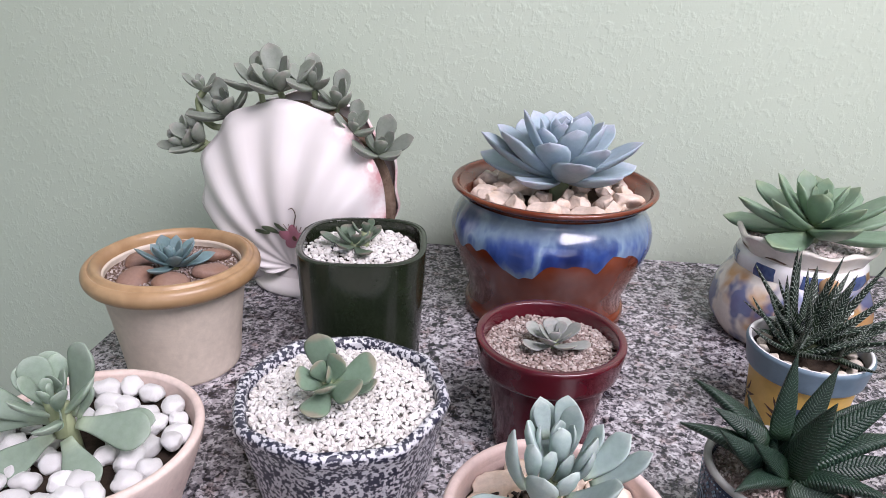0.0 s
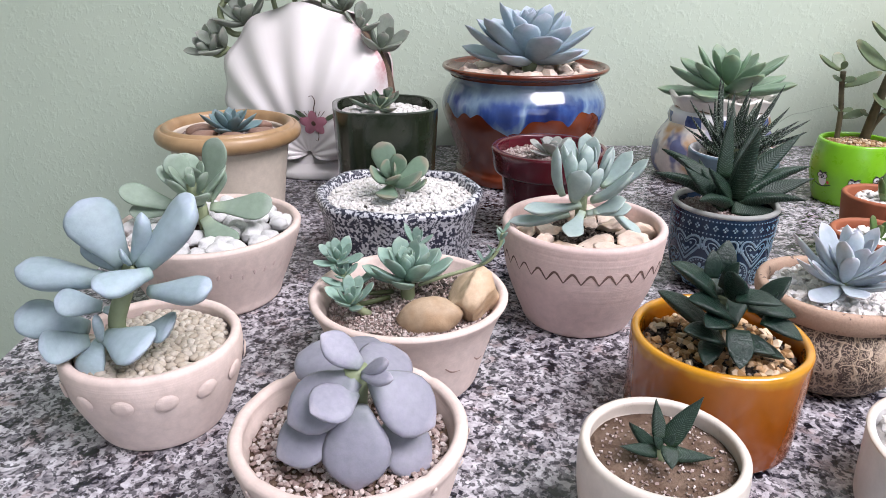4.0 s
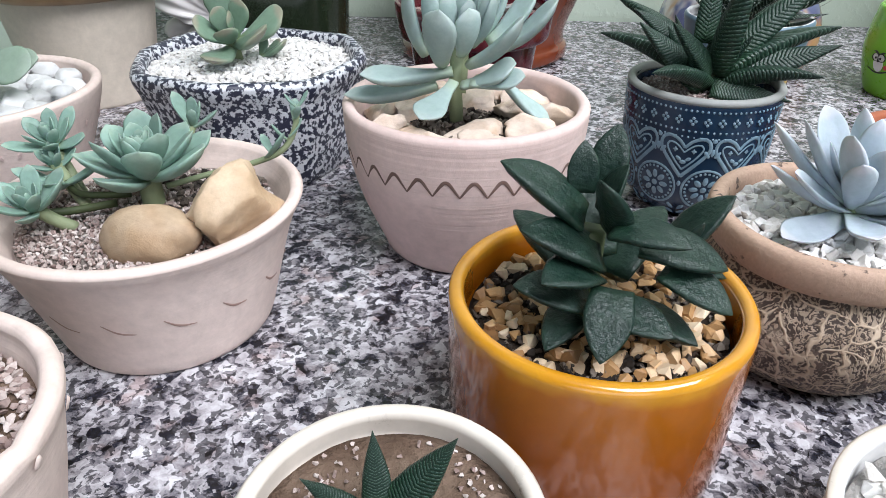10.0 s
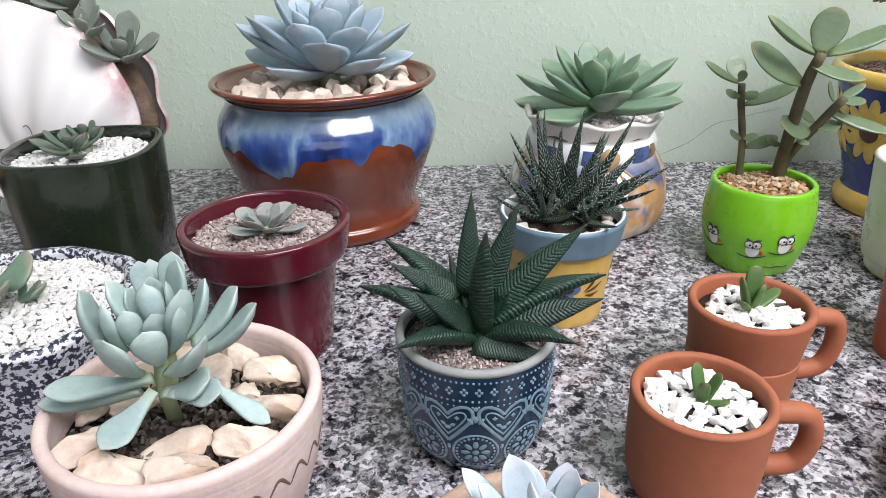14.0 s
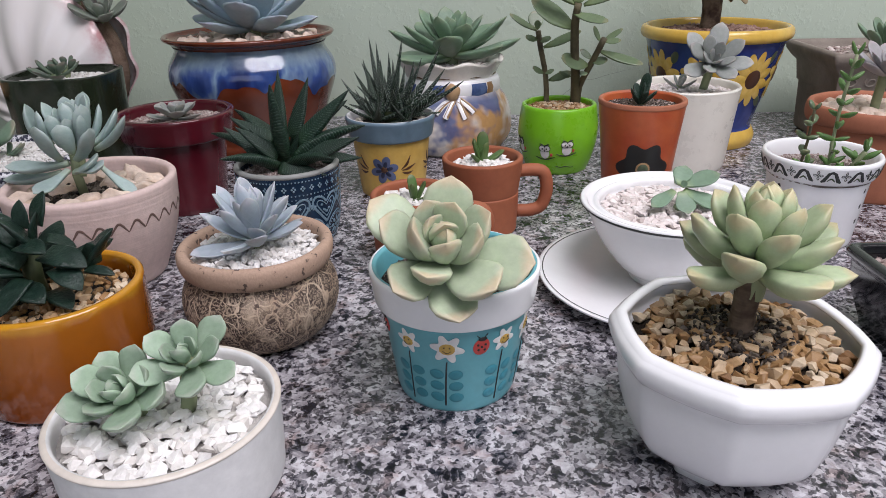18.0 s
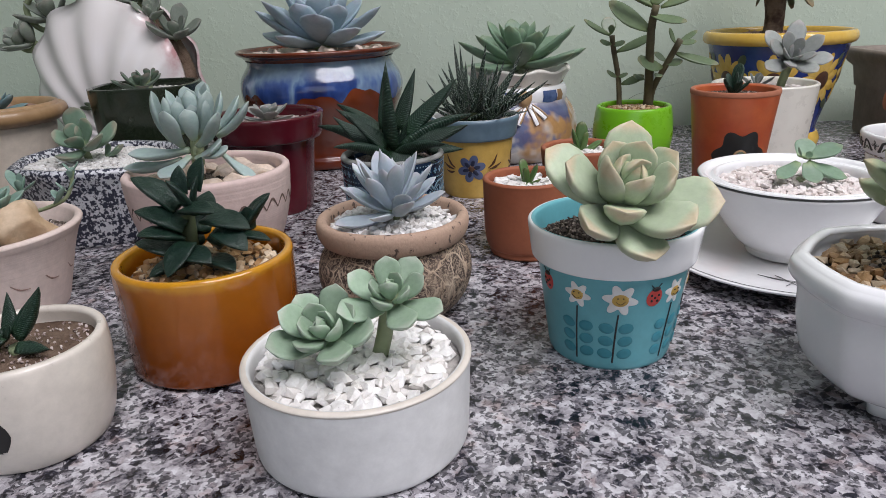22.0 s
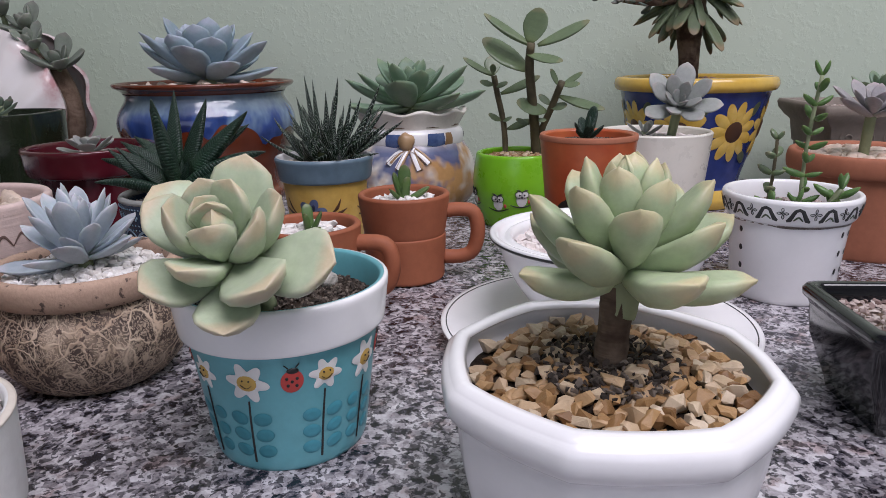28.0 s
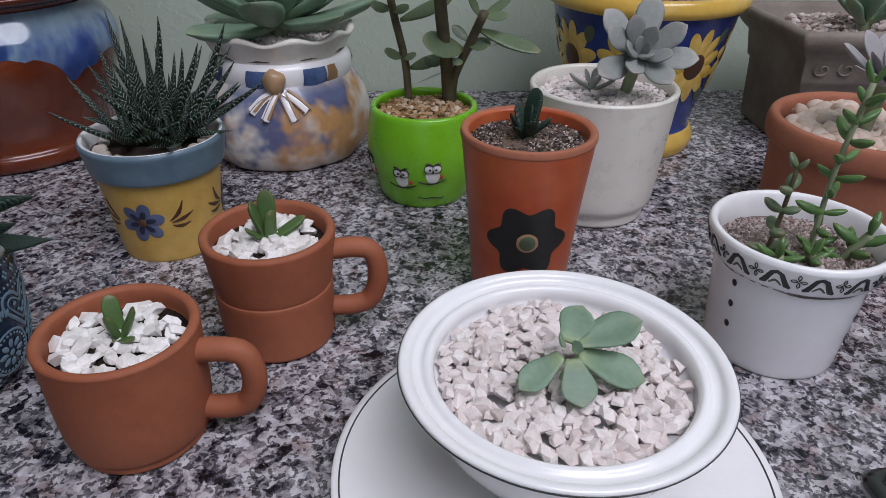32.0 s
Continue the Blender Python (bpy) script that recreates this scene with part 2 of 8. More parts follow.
def glaze_pour():
    """Navy, cobalt and sky-blue glaze that ran down in broad tongues."""
    m, n, l = nodes_of("blue_poured_glaze")
    p = n["Principled BSDF"]
    co = n.new("ShaderNodeTexCoord").outputs["Object"]
    squash = n.new("ShaderNodeVectorMath")
    squash.operation = "MULTIPLY"
    squash.inputs[1].default_value = (1.0, 1.0, 0.45)
    l.new(co, squash.inputs[0])
    tone, fine = noise_tex(n, l, squash.outputs[0], 19.0, 4, 0.5), noise_tex(n, l, co, 90.0, 4, 0.6)
    blues = ramp(n, [(0.34, (0.010, 0.016, 0.07)), (0.43, (0.018, 0.035, 0.15)), (0.48, (0.03, 0.07, 0.24)), (0.53, (0.20, 0.30, 0.43)), (0.57, (0.13, 0.20, 0.34)), (0.62, (0.04, 0.08, 0.27)), (0.70, (0.02, 0.04, 0.15))])
    l.new(tone.outputs[0], blues.inputs[0])
    sep = n.new("ShaderNodeSeparateXYZ")
    l.new(co, sep.inputs[0])
    lift = n.new("ShaderNodeMath")
    lift.operation = "MULTIPLY_ADD"
    l.new(fine.outputs[0], lift.inputs[0])
    lift.inputs[1].default_value = 0.012
    l.new(sep.outputs[2], lift.inputs[2])
    veil = ramp(n, [(0.104, (0, 0, 0)), (0.116, (0.75, 0.75, 0.75))])
    l.new(lift.outputs[0], veil.inputs[0])
    veiled = mixed(n, l, "MIX", veil.outputs[0], blues.outputs[0], (0.13, 0.175, 0.215))
    sh = ramp(n, [(0.3, (0.8, 0.8, 0.8)), (0.7, (1.15, 1.15, 1.15))])
    l.new(fine.outputs[0], sh.inputs[0])
    l.new(mixed(n, l, "MULTIPLY", 0.7, veiled, sh.outputs[0]), p.inputs["Base Color"])
    p.inputs["Roughness"].default_value, p.inputs["Coat Weight"].default_value = 0.14, 0.5
    return m


def amber_glaze():
    """Honey glaze, thin and yellow over the lip; the shade lower down is painted in brown."""
    m, n, l = nodes_of("amber_glaze")
    p = n["Principled BSDF"]
    co = n.new("ShaderNodeTexCoord").outputs["Object"]
    cloud, fine = noise_tex(n, l, co, 24.0, 4, 0.6), noise_tex(n, l, co, 110.0, 4, 0.6)
    sep = n.new("ShaderNodeSeparateXYZ")
    l.new(co, sep.inputs[0])
    run = n.new("ShaderNodeMath")
    run.operation = "MULTIPLY_ADD"
    l.new(cloud.outputs[0], run.inputs[0])
    run.inputs[1].default_value = 0.020
    l.new(sep.outputs[2], run.inputs[2])
    # height ramp: shade towards the foot goes into the base colour
    tone = ramp(n, [(0.010, (0.165, 0.034, 0.002)), (0.040, (0.265, 0.068, 0.003)), (0.0635, (0.35, 0.106, 0.004)), (0.0675, (0.56, 0.26, 0.012))])
    l.new(run.outputs[0], tone.inputs[0])
    sh = ramp(n, [(0.3, (0.88, 0.88, 0.88)), (0.7, (1.08, 1.08, 1.08))])
    l.new(fine.outputs[0], sh.inputs[0])
    l.new(mixed(n, l, "MULTIPLY", 0.7, tone.outputs[0], sh.outputs[0]), p.inputs["Base Color"])
    p.inputs["Roughness"].default_value, p.inputs["Coat Weight"].default_value, p.inputs["Coat Roughness"].default_value = 0.16, 0.6, 0.06
    return m


def speckled(name, ground, spot, scale, cut, rough, soft=0.03, relief=0.1):
    m, n, l = nodes_of(name)
    p = n["Principled BSDF"]
    co = n.new("ShaderNodeTexCoord").outputs["Object"]
    t, fine = noise_tex(n, l, co, scale, 4, 0.6), noise_tex(n, l, co, scale * 4, 3)
    r = ramp(n, [(cut, ground), (cut + soft, spot)])
    l.new(t.outputs[0], r.inputs[0])
    sh = ramp(n, [(0.3, (0.85, 0.85, 0.85)), (0.7, (1.08, 1.08, 1.08))])
    l.new(fine.outputs[0], sh.inputs[0])
    l.new(mixed(n, l, "MULTIPLY", 0.8, r.outputs[0], sh.outputs[0]), p.inputs["Base Color"])
    p.inputs["Roughness"].default_value = rough
    bump(n, l, t.outputs[0], relief, 0.002, p)
    return m


def rustic_clay():
    """Buff slip with scratched panels of dark umber, divided by smooth raised veins."""
    m, n, l = nodes_of("buff_and_umber_scratched_clay")
    p = n["Principled BSDF"]
    co = n.new("ShaderNodeTexCoord").outputs["Object"]
    warp = noise_tex(n, l, co, 60.0, 3)
    off = mixed(n, l, "LINEAR_LIGHT", 0.006, co, warp.outputs["Color"])
    veins = n.new("ShaderNodeTexVoronoi")
    veins.feature = "DISTANCE_TO_EDGE"
    veins.inputs["Scale"].default_value = 88.0
    l.new(off, veins.inputs["Vector"])
    panel = ramp(n, [(0.012, (0, 0, 0)), (0.05, (1, 1, 1))])
    l.new(veins.outputs["Distance"], panel.inputs[0])
    bare = noise_tex(n, l, co, 26.0, 2)
    br = ramp(n, [(0.58, (1, 1, 1)), (0.70, (0.1, 0.1, 0.1))])
    l.new(bare.outputs[0], br.inputs[0])
    curl = noise_tex(n, l, off, 260.0, 3, 0.6)
    scratch = ramp(n, [(0.40, (0.1, 0.1, 0.1)), (0.45, (1, 1, 1)), (0.50, (1, 1, 1)), (0.52, (0, 0, 0)), (0.56, (0, 0, 0)), (0.59, (1, 1, 1))])
    l.new(curl.outputs[0], scratch.inputs[0])
    mask = mixed(n, l, "MULTIPLY", 1.0, panel.outputs[0], br.outputs[0])
    mask2 = mixed(n, l, "MULTIPLY", 0.7, mask, scratch.outputs[0])
    tone = noise_tex(n, l, co, 45.0, 4, 0.7)
    buff = ramp(n, [(0.35, (0.40, 0.29, 0.20)), (0.65, (0.56, 0.44, 0.33))])
    l.new(tone.outputs[0], buff.inputs[0])
    chips = noise_tex(n, l, co, 210.0, 2)
    cr = ramp(n, [(0.64, (0, 0, 0)), (0.67, (1, 1, 1))])
    l.new(chips.outputs[0], cr.inputs[0])
    ground = mixed(n, l, "MIX", cr.outputs[0], buff.outputs[0], (0.10, 0.065, 0.05))
    l.new(mixed(n, l, "MIX", mask2, ground, (0.055, 0.036, 0.028)), p.inputs["Base Color"])
    p.inputs["Roughness"].default_value = 0.7
    inv = mixed(n, l, "SUBTRACT", 1.0, (1, 1, 1), mask2)
    bump(n, l, inv, 0.6, 0.0012, p)
    return m


def sack_glaze():
    m, n, l = nodes_of("white_tan_and_blue_glaze")
    p = n["Principled BSDF"]
    co = n.new("ShaderNodeTexCoord").outputs["Object"]
    a, b, c = noise_tex(n, l, co, 17.0, 3), noise_tex(n, l, co, 21.0, 3), noise_tex(n, l, co, 150.0, 4, 0.7)
    shift = n.new("ShaderNodeVectorMath")
    shift.inputs[1].default_value = (3.1, 1.7, 0.4)
    l.new(co, shift.inputs[0])
    l.new(shift.outputs[0], b.inputs["Vector"])
    tan_, blue = ramp(n, [(0.46, (0, 0, 0)), (0.58, (1, 1, 1))]), ramp(n, [(0.48, (0, 0, 0)), (0.57, (0.9, 0.9, 0.9))])
    l.new(a.outputs[0], tan_.inputs[0])
    l.new(b.outputs[0], blue.inputs[0])
    sep = n.new("ShaderNodeSeparateXYZ")
    l.new(co, sep.inputs[0])
    low = ramp(n, [(0.060, (1, 1, 1)), (0.072, (0.08, 0.08, 0.08))])
    l.new(sep.outputs[2], low.inputs[0])
    col = mixed(n, l, "MIX", mixed(n, l, "MULTIPLY", 1.0, tan_.outputs[0], low.outputs[0]), (0.76, 0.72, 0.66), (0.52, 0.29, 0.12))
    col = mixed(n, l, "MIX", mixed(n, l, "MULTIPLY", 1.0, blue.outputs[0], low.outputs[0]), col, (0.085, 0.12, 0.27))
    sh = ramp(n, [(0.3, (0.85, 0.85, 0.85)), (0.7, (1.06, 1.06, 1.06))])
    l.new(c.outputs[0], sh.inputs[0])
    l.new(mixed(n, l, "MULTIPLY", 0.7, col, sh.outputs[0]), p.inputs["Base Color"])
    p.inputs["Roughness"].default_value, p.inputs["Coat Weight"].default_value = 0.22, 0.3
    return m


def shell_glaze():
    """Pearly white glaze, blushed with rose along one side of the shell's edge."""
    m, n, l = nodes_of("pearly_white_glaze")
    p = n["Principled BSDF"]
    co = n.new("ShaderNodeTexCoord").outputs["Object"]
    sub = n.new("ShaderNodeVectorMath")
    sub.operation = "MULTIPLY_ADD"
    sub.inputs[1].default_value, sub.inputs[2].default_value = (1.0, 0.0, 1.0), (0.0, 0.0, -0.103)
    l.new(co, sub.inputs[0])
    far = n.new("ShaderNodeVectorMath")
    far.operation = "LENGTH"
    l.new(sub.outputs[0], far.inputs[0])
    sep = n.new("ShaderNodeSeparateXYZ")
    l.new(co, sep.inputs[0])
    edge, side = ramp(n, [(0.080, (0, 0, 0)), (0.099, (1, 1, 1))]), ramp(n, [(0.030, (0, 0, 0)), (0.065, (1, 1, 1))])
    l.new(far.outputs["Value"], edge.inputs[0])
    l.new(sep.outputs[0], side.inputs[0])
    cloud, fine = noise_tex(n, l, co, 40.0, 4, 0.6), noise_tex(n, l, co, 9.0, 3)
    patch = ramp(n, [(0.40, (0.15, 0.15, 0.15)), (0.60, (1, 1, 1))])
    l.new(cloud.outputs[0], patch.inputs[0])
    white = ramp(n, [(0.35, (0.74, 0.70, 0.69)), (0.65, (0.80, 0.765, 0.755))])
    l.new(fine.outputs[0], white.inputs[0])
    fac = mixed(n, l, "MULTIPLY", 1.0, mixed(n, l, "MULTIPLY", 1.0, edge.outputs[0], side.outputs[0]), patch.outputs[0])
    l.new(mixed(n, l, "MIX", fac, white.outputs[0], (0.52, 0.25, 0.26)), p.inputs["Base Color"])
    p.inputs["Roughness"].default_value, p.inputs["Coat Weight"].default_value = 0.24, 0.3
    return m


def stone_surface(name, a, b, c, rough=0.7, scale=190.0):
    """Chips and pebbles: each one takes its own tone."""
    m, n, l = nodes_of(name)
    p = n["Principled BSDF"]
    co = n.new("ShaderNodeTexCoord").outputs["Object"]
    rnd = ramp(n, [(0.0, a), (0.5, b), (1.0, c)])
    l.new(n.new("ShaderNodeNewGeometry").outputs["Random Per Island"], rnd.inputs[0])
    one = ramp(n, [(0.0, (0.82, 0.82, 0.82)), (1.0, (1.1, 1.1, 1.1))])
    l.new(n.new("ShaderNodeObjectInfo").outputs["Random"], one.inputs[0])
    t = noise_tex(n, l, co, scale, 5, 0.7)
    stain = noise_tex(n, l, co, scale * 0.35, 2)
    sh = ramp(n, [(0.3, (0.72, 0.70, 0.68)), (0.7, (1.1, 1.1, 1.1))])
    l.new(t.outputs[0], sh.inputs[0])
    col = mixed(n, l, "MULTIPLY", 0.75, rnd.outputs[0], sh.outputs[0])
    rust = ramp(n, [(0.45, (1.08, 1.08, 1.08)), (0.65, (0.86, 0.76, 0.64))])
    l.new(stain.outputs[0], rust.inputs[0])
    if scale < 20:
        col = mixed(n, l, "MULTIPLY", 0.8, col, rust.outputs[0])
    l.new(mixed(n, l, "MULTIPLY", 1.0, col, one.outputs[0]), p.inputs["Base Color"])
    p.inputs["Roughness"].default_value = rough
    rough_face = noise_tex(n, l, co, scale * 2.2, 6, 0.75) if scale < 20 else t
    bump(n, l, rough_face.outputs[0], 0.35 if scale < 20 else 0.5, 0.0015, p)
    return m


GRANITE, WALL = granite(), wall_paint()
# plaster of unseen surfaces, greyed to weaken their bounce on the pots
PLASTER = surface("grey_plaster", ((0.40, 0.40, 0.39), (0.46, 0.46, 0.45)), 0.8)
CONCRETE = surface("grey_concrete", ((0.30, 0.30, 0.29), (0.38, 0.37, 0.36)), 0.85)
PINK_CLAY = surface("pale_pink_clay", ((0.66, 0.53, 0.475), (0.72, 0.595, 0.54)), 0.72, 160, 16, 0.3, 0.0014, 0.3, rings=190)
PINK_CLAY_DEEP = surface("rose_pink_clay", ((0.61, 0.465, 0.43), (0.68, 0.535, 0.495)), 0.72, 160, 16, 0.4, 0.0016, 0.3, rings=190)
CREAM_CLAY = surface("cream_turned_clay", ((0.58, 0.50, 0.42), (0.64, 0.56, 0.47)), 0.6, 140, 14, 0.3, 0.001, 0.4, rings=380)
CREAM_GLAZE = surface("cream_glaze", ((0.66, 0.59, 0.52), (0.71, 0.65, 0.58)), 0.3, 90, 10, 0.08, 0.001, 0.5, 0.2)
HONEY = surface("honey_brown_glaze", ((0.30, 0.175, 0.082), (0.43, 0.28, 0.15)), 0.36, 90, 22, 0.15, 0.001, 0.5, 0.2, rings=300)
DARK_GREEN = surface("bottle_green_glaze", ((0.010, 0.016, 0.008), (0.018, 0.026, 0.013)), 0.24, 60, 12, 0.05, 0.001, 0.5, 0.4)
RUST = surface("rust_red_glaze", ((0.10, 0.018, 0.007), (0.175, 0.038, 0.012)), 0.2, 80, 16, 0.08, 0.001, 0.5, 0.4)
BLUE_GLAZE = surface("ribbon_blue_glaze", ((0.045, 0.075, 0.20), (0.10, 0.15, 0.31)), 0.22, 120, 60, 0.05, 0.0008, 0.5, 0.3)
MAROON = surface("maroon_glaze", ((0.062, 0.004, 0.010), (0.105, 0.010, 0.018)), 0.2, 70, 14, 0.06, 0.001, 0.5, 0.4)
AMBER = amber_glaze()
WHITE_GLAZE = surface("white_porcelain", ((0.83, 0.825, 0.835), (0.86, 0.855, 0.865)), 0.2, 60, 8, 0.03, 0.0008, 0.5, 0.3, dirt=0.2)
IVORY_GLAZE = surface("ivory_porcelain", ((0.72, 0.69, 0.62), (0.76, 0.73, 0.66)), 0.28, 60, 8, 0.03, 0.0008, 0.5, 0.2, dirt=0.3)
STONE_WHITE = surface("matt_white_ceramic", ((0.69, 0.685, 0.68), (0.74, 0.735, 0.73)), 0.42, 90, 9, 0.06, 0.0008, 0.45)
TERRACOTTA = surface("terracotta_clay", ((0.29, 0.088, 0.042), (0.35, 0.118, 0.058)), 0.62, 150, 12, 0.2, 0.0008, 0.35)
TERRACOTTA_PALE = surface("dusty_terracotta", ((0.34, 0.125, 0.07), (0.40, 0.155, 0.09)), 0.7, 150, 9, 0.15, 0.0008, 0.3)
ORANGE_PAINT = surface("orange_painted_clay", ((0.38, 0.062, 0.020), (0.46, 0.120, 0.040)), 0.36, 120, 20, 0.12, 0.0008, 0.45, 0.1)
TEAL = surface("turquoise_paint", ((0.12, 0.37, 0.42), (0.14, 0.41, 0.46)), 0.34, 80, 10, 0.05, 0.0006, 0.45, 0.15)
TEAL_DEEP = surface("deep_turquoise_paint", ((0.03, 0.20, 0.25), (0.04, 0.23, 0.28)), 0.4)
SLATE_LEAF = surface("slate_turquoise_leaf", ((0.05, 0.26, 0.33), (0.06, 0.29, 0.36)), 0.4)
LIME = surface("lime_green_paint", ((0.17, 0.46, 0.010), (0.20, 0.51, 0.016)), 0.28, 60, 10, 0.05, 0.0006, 0.5, 0.25)
YELLOW_PAINT = surface("mustard_yellow_paint", ((0.55, 0.34, 0.07), (0.62, 0.41, 0.11)), 0.38, 110, 30, 0.12, 0.0008)
YELLOW_GLAZE = surface("egg_yellow_glaze", ((0.62, 0.38, 0.06), (0.68, 0.45, 0.10)), 0.22, 60, 18, 0.05, 0.0008, 0.5, 0.3)
STEEL_BLUE = surface("steel_blue_paint", ((0.10, 0.16, 0.21), (0.15, 0.22, 0.28)), 0.34, 110, 26, 0.12, 0.0008)
COBALT = surface("cobalt_glaze", ((0.018, 0.035, 0.17), (0.035, 0.06, 0.25)), 0.2, 70, 30, 0.2, 0.002, 0.5, 0.3, rings=160)
NAVY_RELIEF = surface("navy_glaze", ((0.008, 0.023, 0.052), (0.015, 0.037, 0.074)), 0.22, 120, 30, 0.15, 0.0008, 0.5, 0.3)
PALE_BLUE_LINE = surface("pale_blue_relief", ((0.15, 0.24, 0.31), (0.21, 0.31, 0.38)), 0.25, 160, 40, 0.05, 0.0005, 0.5, 0.2)
PERIWINKLE = surface("periwinkle_glaze", ((0.28, 0.335, 0.57), (0.32, 0.375, 0.61)), 0.16, 70, 12, 0.05, 0.0008, 0.5, 0.4)
RAW_BASE = surface("unglazed_brown_foot", ((0.10, 0.07, 0.055), (0.15, 0.11, 0.085)), 0.75)
BLACK_GLAZE = surface("black_glaze", ((0.006, 0.006, 0.008), (0.012, 0.012, 0.014)), 0.12, 60, 10, 0.04, 0.0006, 0.5, 0.5)
CARAMEL = surface("caramel_glaze", ((0.34, 0.125, 0.022), (0.43, 0.18, 0.04)), 0.2, 70, 20, 0.06, 0.0008, 0.5, 0.4)
STONE_CAST = surface("grey_brown_cast_stone", ((0.19, 0.16, 0.135), (0.28, 0.24, 0.205)), 0.75, 180, 18, 0.4, 0.001, 0.3)
GREY_CLAY = surface("grey_clay", ((0.25, 0.255, 0.245), (0.31, 0.315, 0.30)), 0.6, 120, 12, 0.2)
RUSTIC = rustic_clay()
RUSTIC_RIM = speckled("speckled_buff_clay_rim", (0.44, 0.30, 0.22), (0.10, 0.065, 0.05), 190.0, 0.60, 0.75, 0.06, 0.35)
SPECKLE = speckled("white_and_navy_spatter", (0.60, 0.605, 0.635), (0.024, 0.026, 0.048), 340.0, 0.475, 0.4, 0.03, 0.15)
SHELL_WHITE = shell_glaze()
BLACK_PAINT = surface("black_brush_paint", ((0.012, 0.012, 0.012), (0.022, 0.021, 0.02)), 0.4)
CRACK = surface("shadowed_plaster_crack", ((0.20, 0.23, 0.19), (0.28, 0.31, 0.26)), 0.9)
CHARCOAL_LINE = surface("charcoal_line", ((0.03, 0.032, 0.032), (0.05, 0.05, 0.05)), 0.5)
# the next two clay colours carry the shade of scratches and grooves
SCRATCH_SHADE = surface("painted_scratch_shade", ((0.13, 0.08, 0.065), (0.19, 0.12, 0.10)), 0.85)
CREASE_SHADE = surface("painted_crease_shade", ((0.30, 0.19, 0.155), (0.35, 0.23, 0.19)), 0.85)
ROSE_PAINT = surface("rose_petal_paint", ((0.36, 0.13, 0.18), (0.46, 0.22, 0.27)), 0.35)
LEAF_PAINT = surface("olive_leaf_paint", ((0.06, 0.085, 0.05), (0.10, 0.12, 0.07)), 0.4)
RED_PAINT = surface("coral_red_paint", ((0.50, 0.05, 0.045), (0.58, 0.08, 0.06)), 0.4)
WHITE_PAINT = surface("white_paint", ((0.76, 0.75, 0.73), (0.82, 0.81, 0.79)), 0.4)
NAVY_PAINT = surface("dark_navy_paint", ((0.012, 0.016, 0.04), (0.022, 0.028, 0.06)), 0.35)
BLUE_PAINT = surface("slate_blue_paint", ((0.05, 0.07, 0.15), (0.12, 0.15, 0.26)), 0.35)
BROWN_PAINT = surface("dark_brown_paint", ((0.06, 0.025, 0.015), (0.10, 0.045, 0.02)), 0.4)
SUN_PETAL = surface("sunflower_yellow_glaze", ((0.66, 0.40, 0.05), (0.72, 0.50, 0.14)), 0.22, 80, 40, 0.05, 0.0006, 0.5, 0.25)
SOIL = surface("dark_potting_soil", ((0.022, 0.016, 0.012), (0.060, 0.043, 0.032)), 0.95, 260, 90, 1.0, 0.004, 0.15)
# pale bed, coloured so the shaded gaps between white chips stay bright
SOIL_PALE = surface("pale_chip_bed", ((0.44, 0.41, 0.385), (0.58, 0.55, 0.52)), 0.95, 340, 110, 0.9, 0.003, 0.15)
SOIL_BROWN = surface("brown_sandy_soil", ((0.13, 0.085, 0.06), (0.22, 0.155, 0.115)), 0.95, 300, 80, 0.9, 0.003, 0.15)
SOIL_GREY = surface("grey_gritty_soil", ((0.19, 0.16, 0.14), (0.34, 0.29, 0.26)), 0.95, 340, 110, 0.9, 0.003, 0.15)
GRAVEL_WHITE = stone_surface("white_marble_chips", (0.68, 0.645, 0.61), (0.80, 0.78, 0.76), (0.86, 0.85, 0.84), 0.6)
GRAVEL_BLUSH = stone_surface("blush_white_chips", (0.70, 0.61, 0.585), (0.78, 0.71, 0.69), (0.82, 0.77, 0.75), 0.6)
GRAVEL_TAN = stone_surface("tan_quartz_chips", (0.19, 0.09, 0.03), (0.47, 0.28, 0.12), (0.68, 0.56, 0.41), 0.5)
GRAVEL_BUFF = stone_surface("buff_river_gravel", (0.48, 0.41, 0.32), (0.60, 0.53, 0.44), (0.68, 0.62, 0.54), 0.6)
GRAVEL_MIX = stone_surface("pink_grey_grit", (0.20, 0.13, 0.115), (0.45, 0.36, 0.33), (0.64, 0.57, 0.54), 0.7)
GRIT_DARK = stone_surface("dark_soil_crumbs", (0.020, 0.015, 0.011), (0.055, 0.040, 0.031), (0.20, 0.165, 0.135), 0.9)
ROCK_PINK = stone_surface("pink_cream_rock", (0.60, 0.45, 0.36), (0.68, 0.55, 0.46), (0.72, 0.60, 0.52), 0.6, 2.6)
ROCK_TAN = stone_surface("sandstone_rock", (0.47, 0.27, 0.165), (0.60, 0.42, 0.30), (0.72, 0.60, 0.51), 0.65, 2.6)
ROCK_OCHRE = stone_surface("ochre_rock", (0.36, 0.22, 0.115), (0.45, 0.30, 0.18), (0.55, 0.42, 0.29), 0.6, 2.6)
ROCK_BROWN = stone_surface("red_brown_flat_stone", (0.22, 0.12, 0.085), (0.26, 0.15, 0.11), (0.30, 0.19, 0.15), 0.6, 2.6)
PEBBLE = stone_surface("white_pebble", (0.76, 0.76, 0.76), (0.82, 0.82, 0.82), (0.86, 0.86, 0.86), 0.4)
PEBBLE_PALE = stone_surface("translucent_pale_pebble", (0.52, 0.47, 0.42), (0.60, 0.55, 0.50), (0.64, 0.60, 0.55), 0.3)
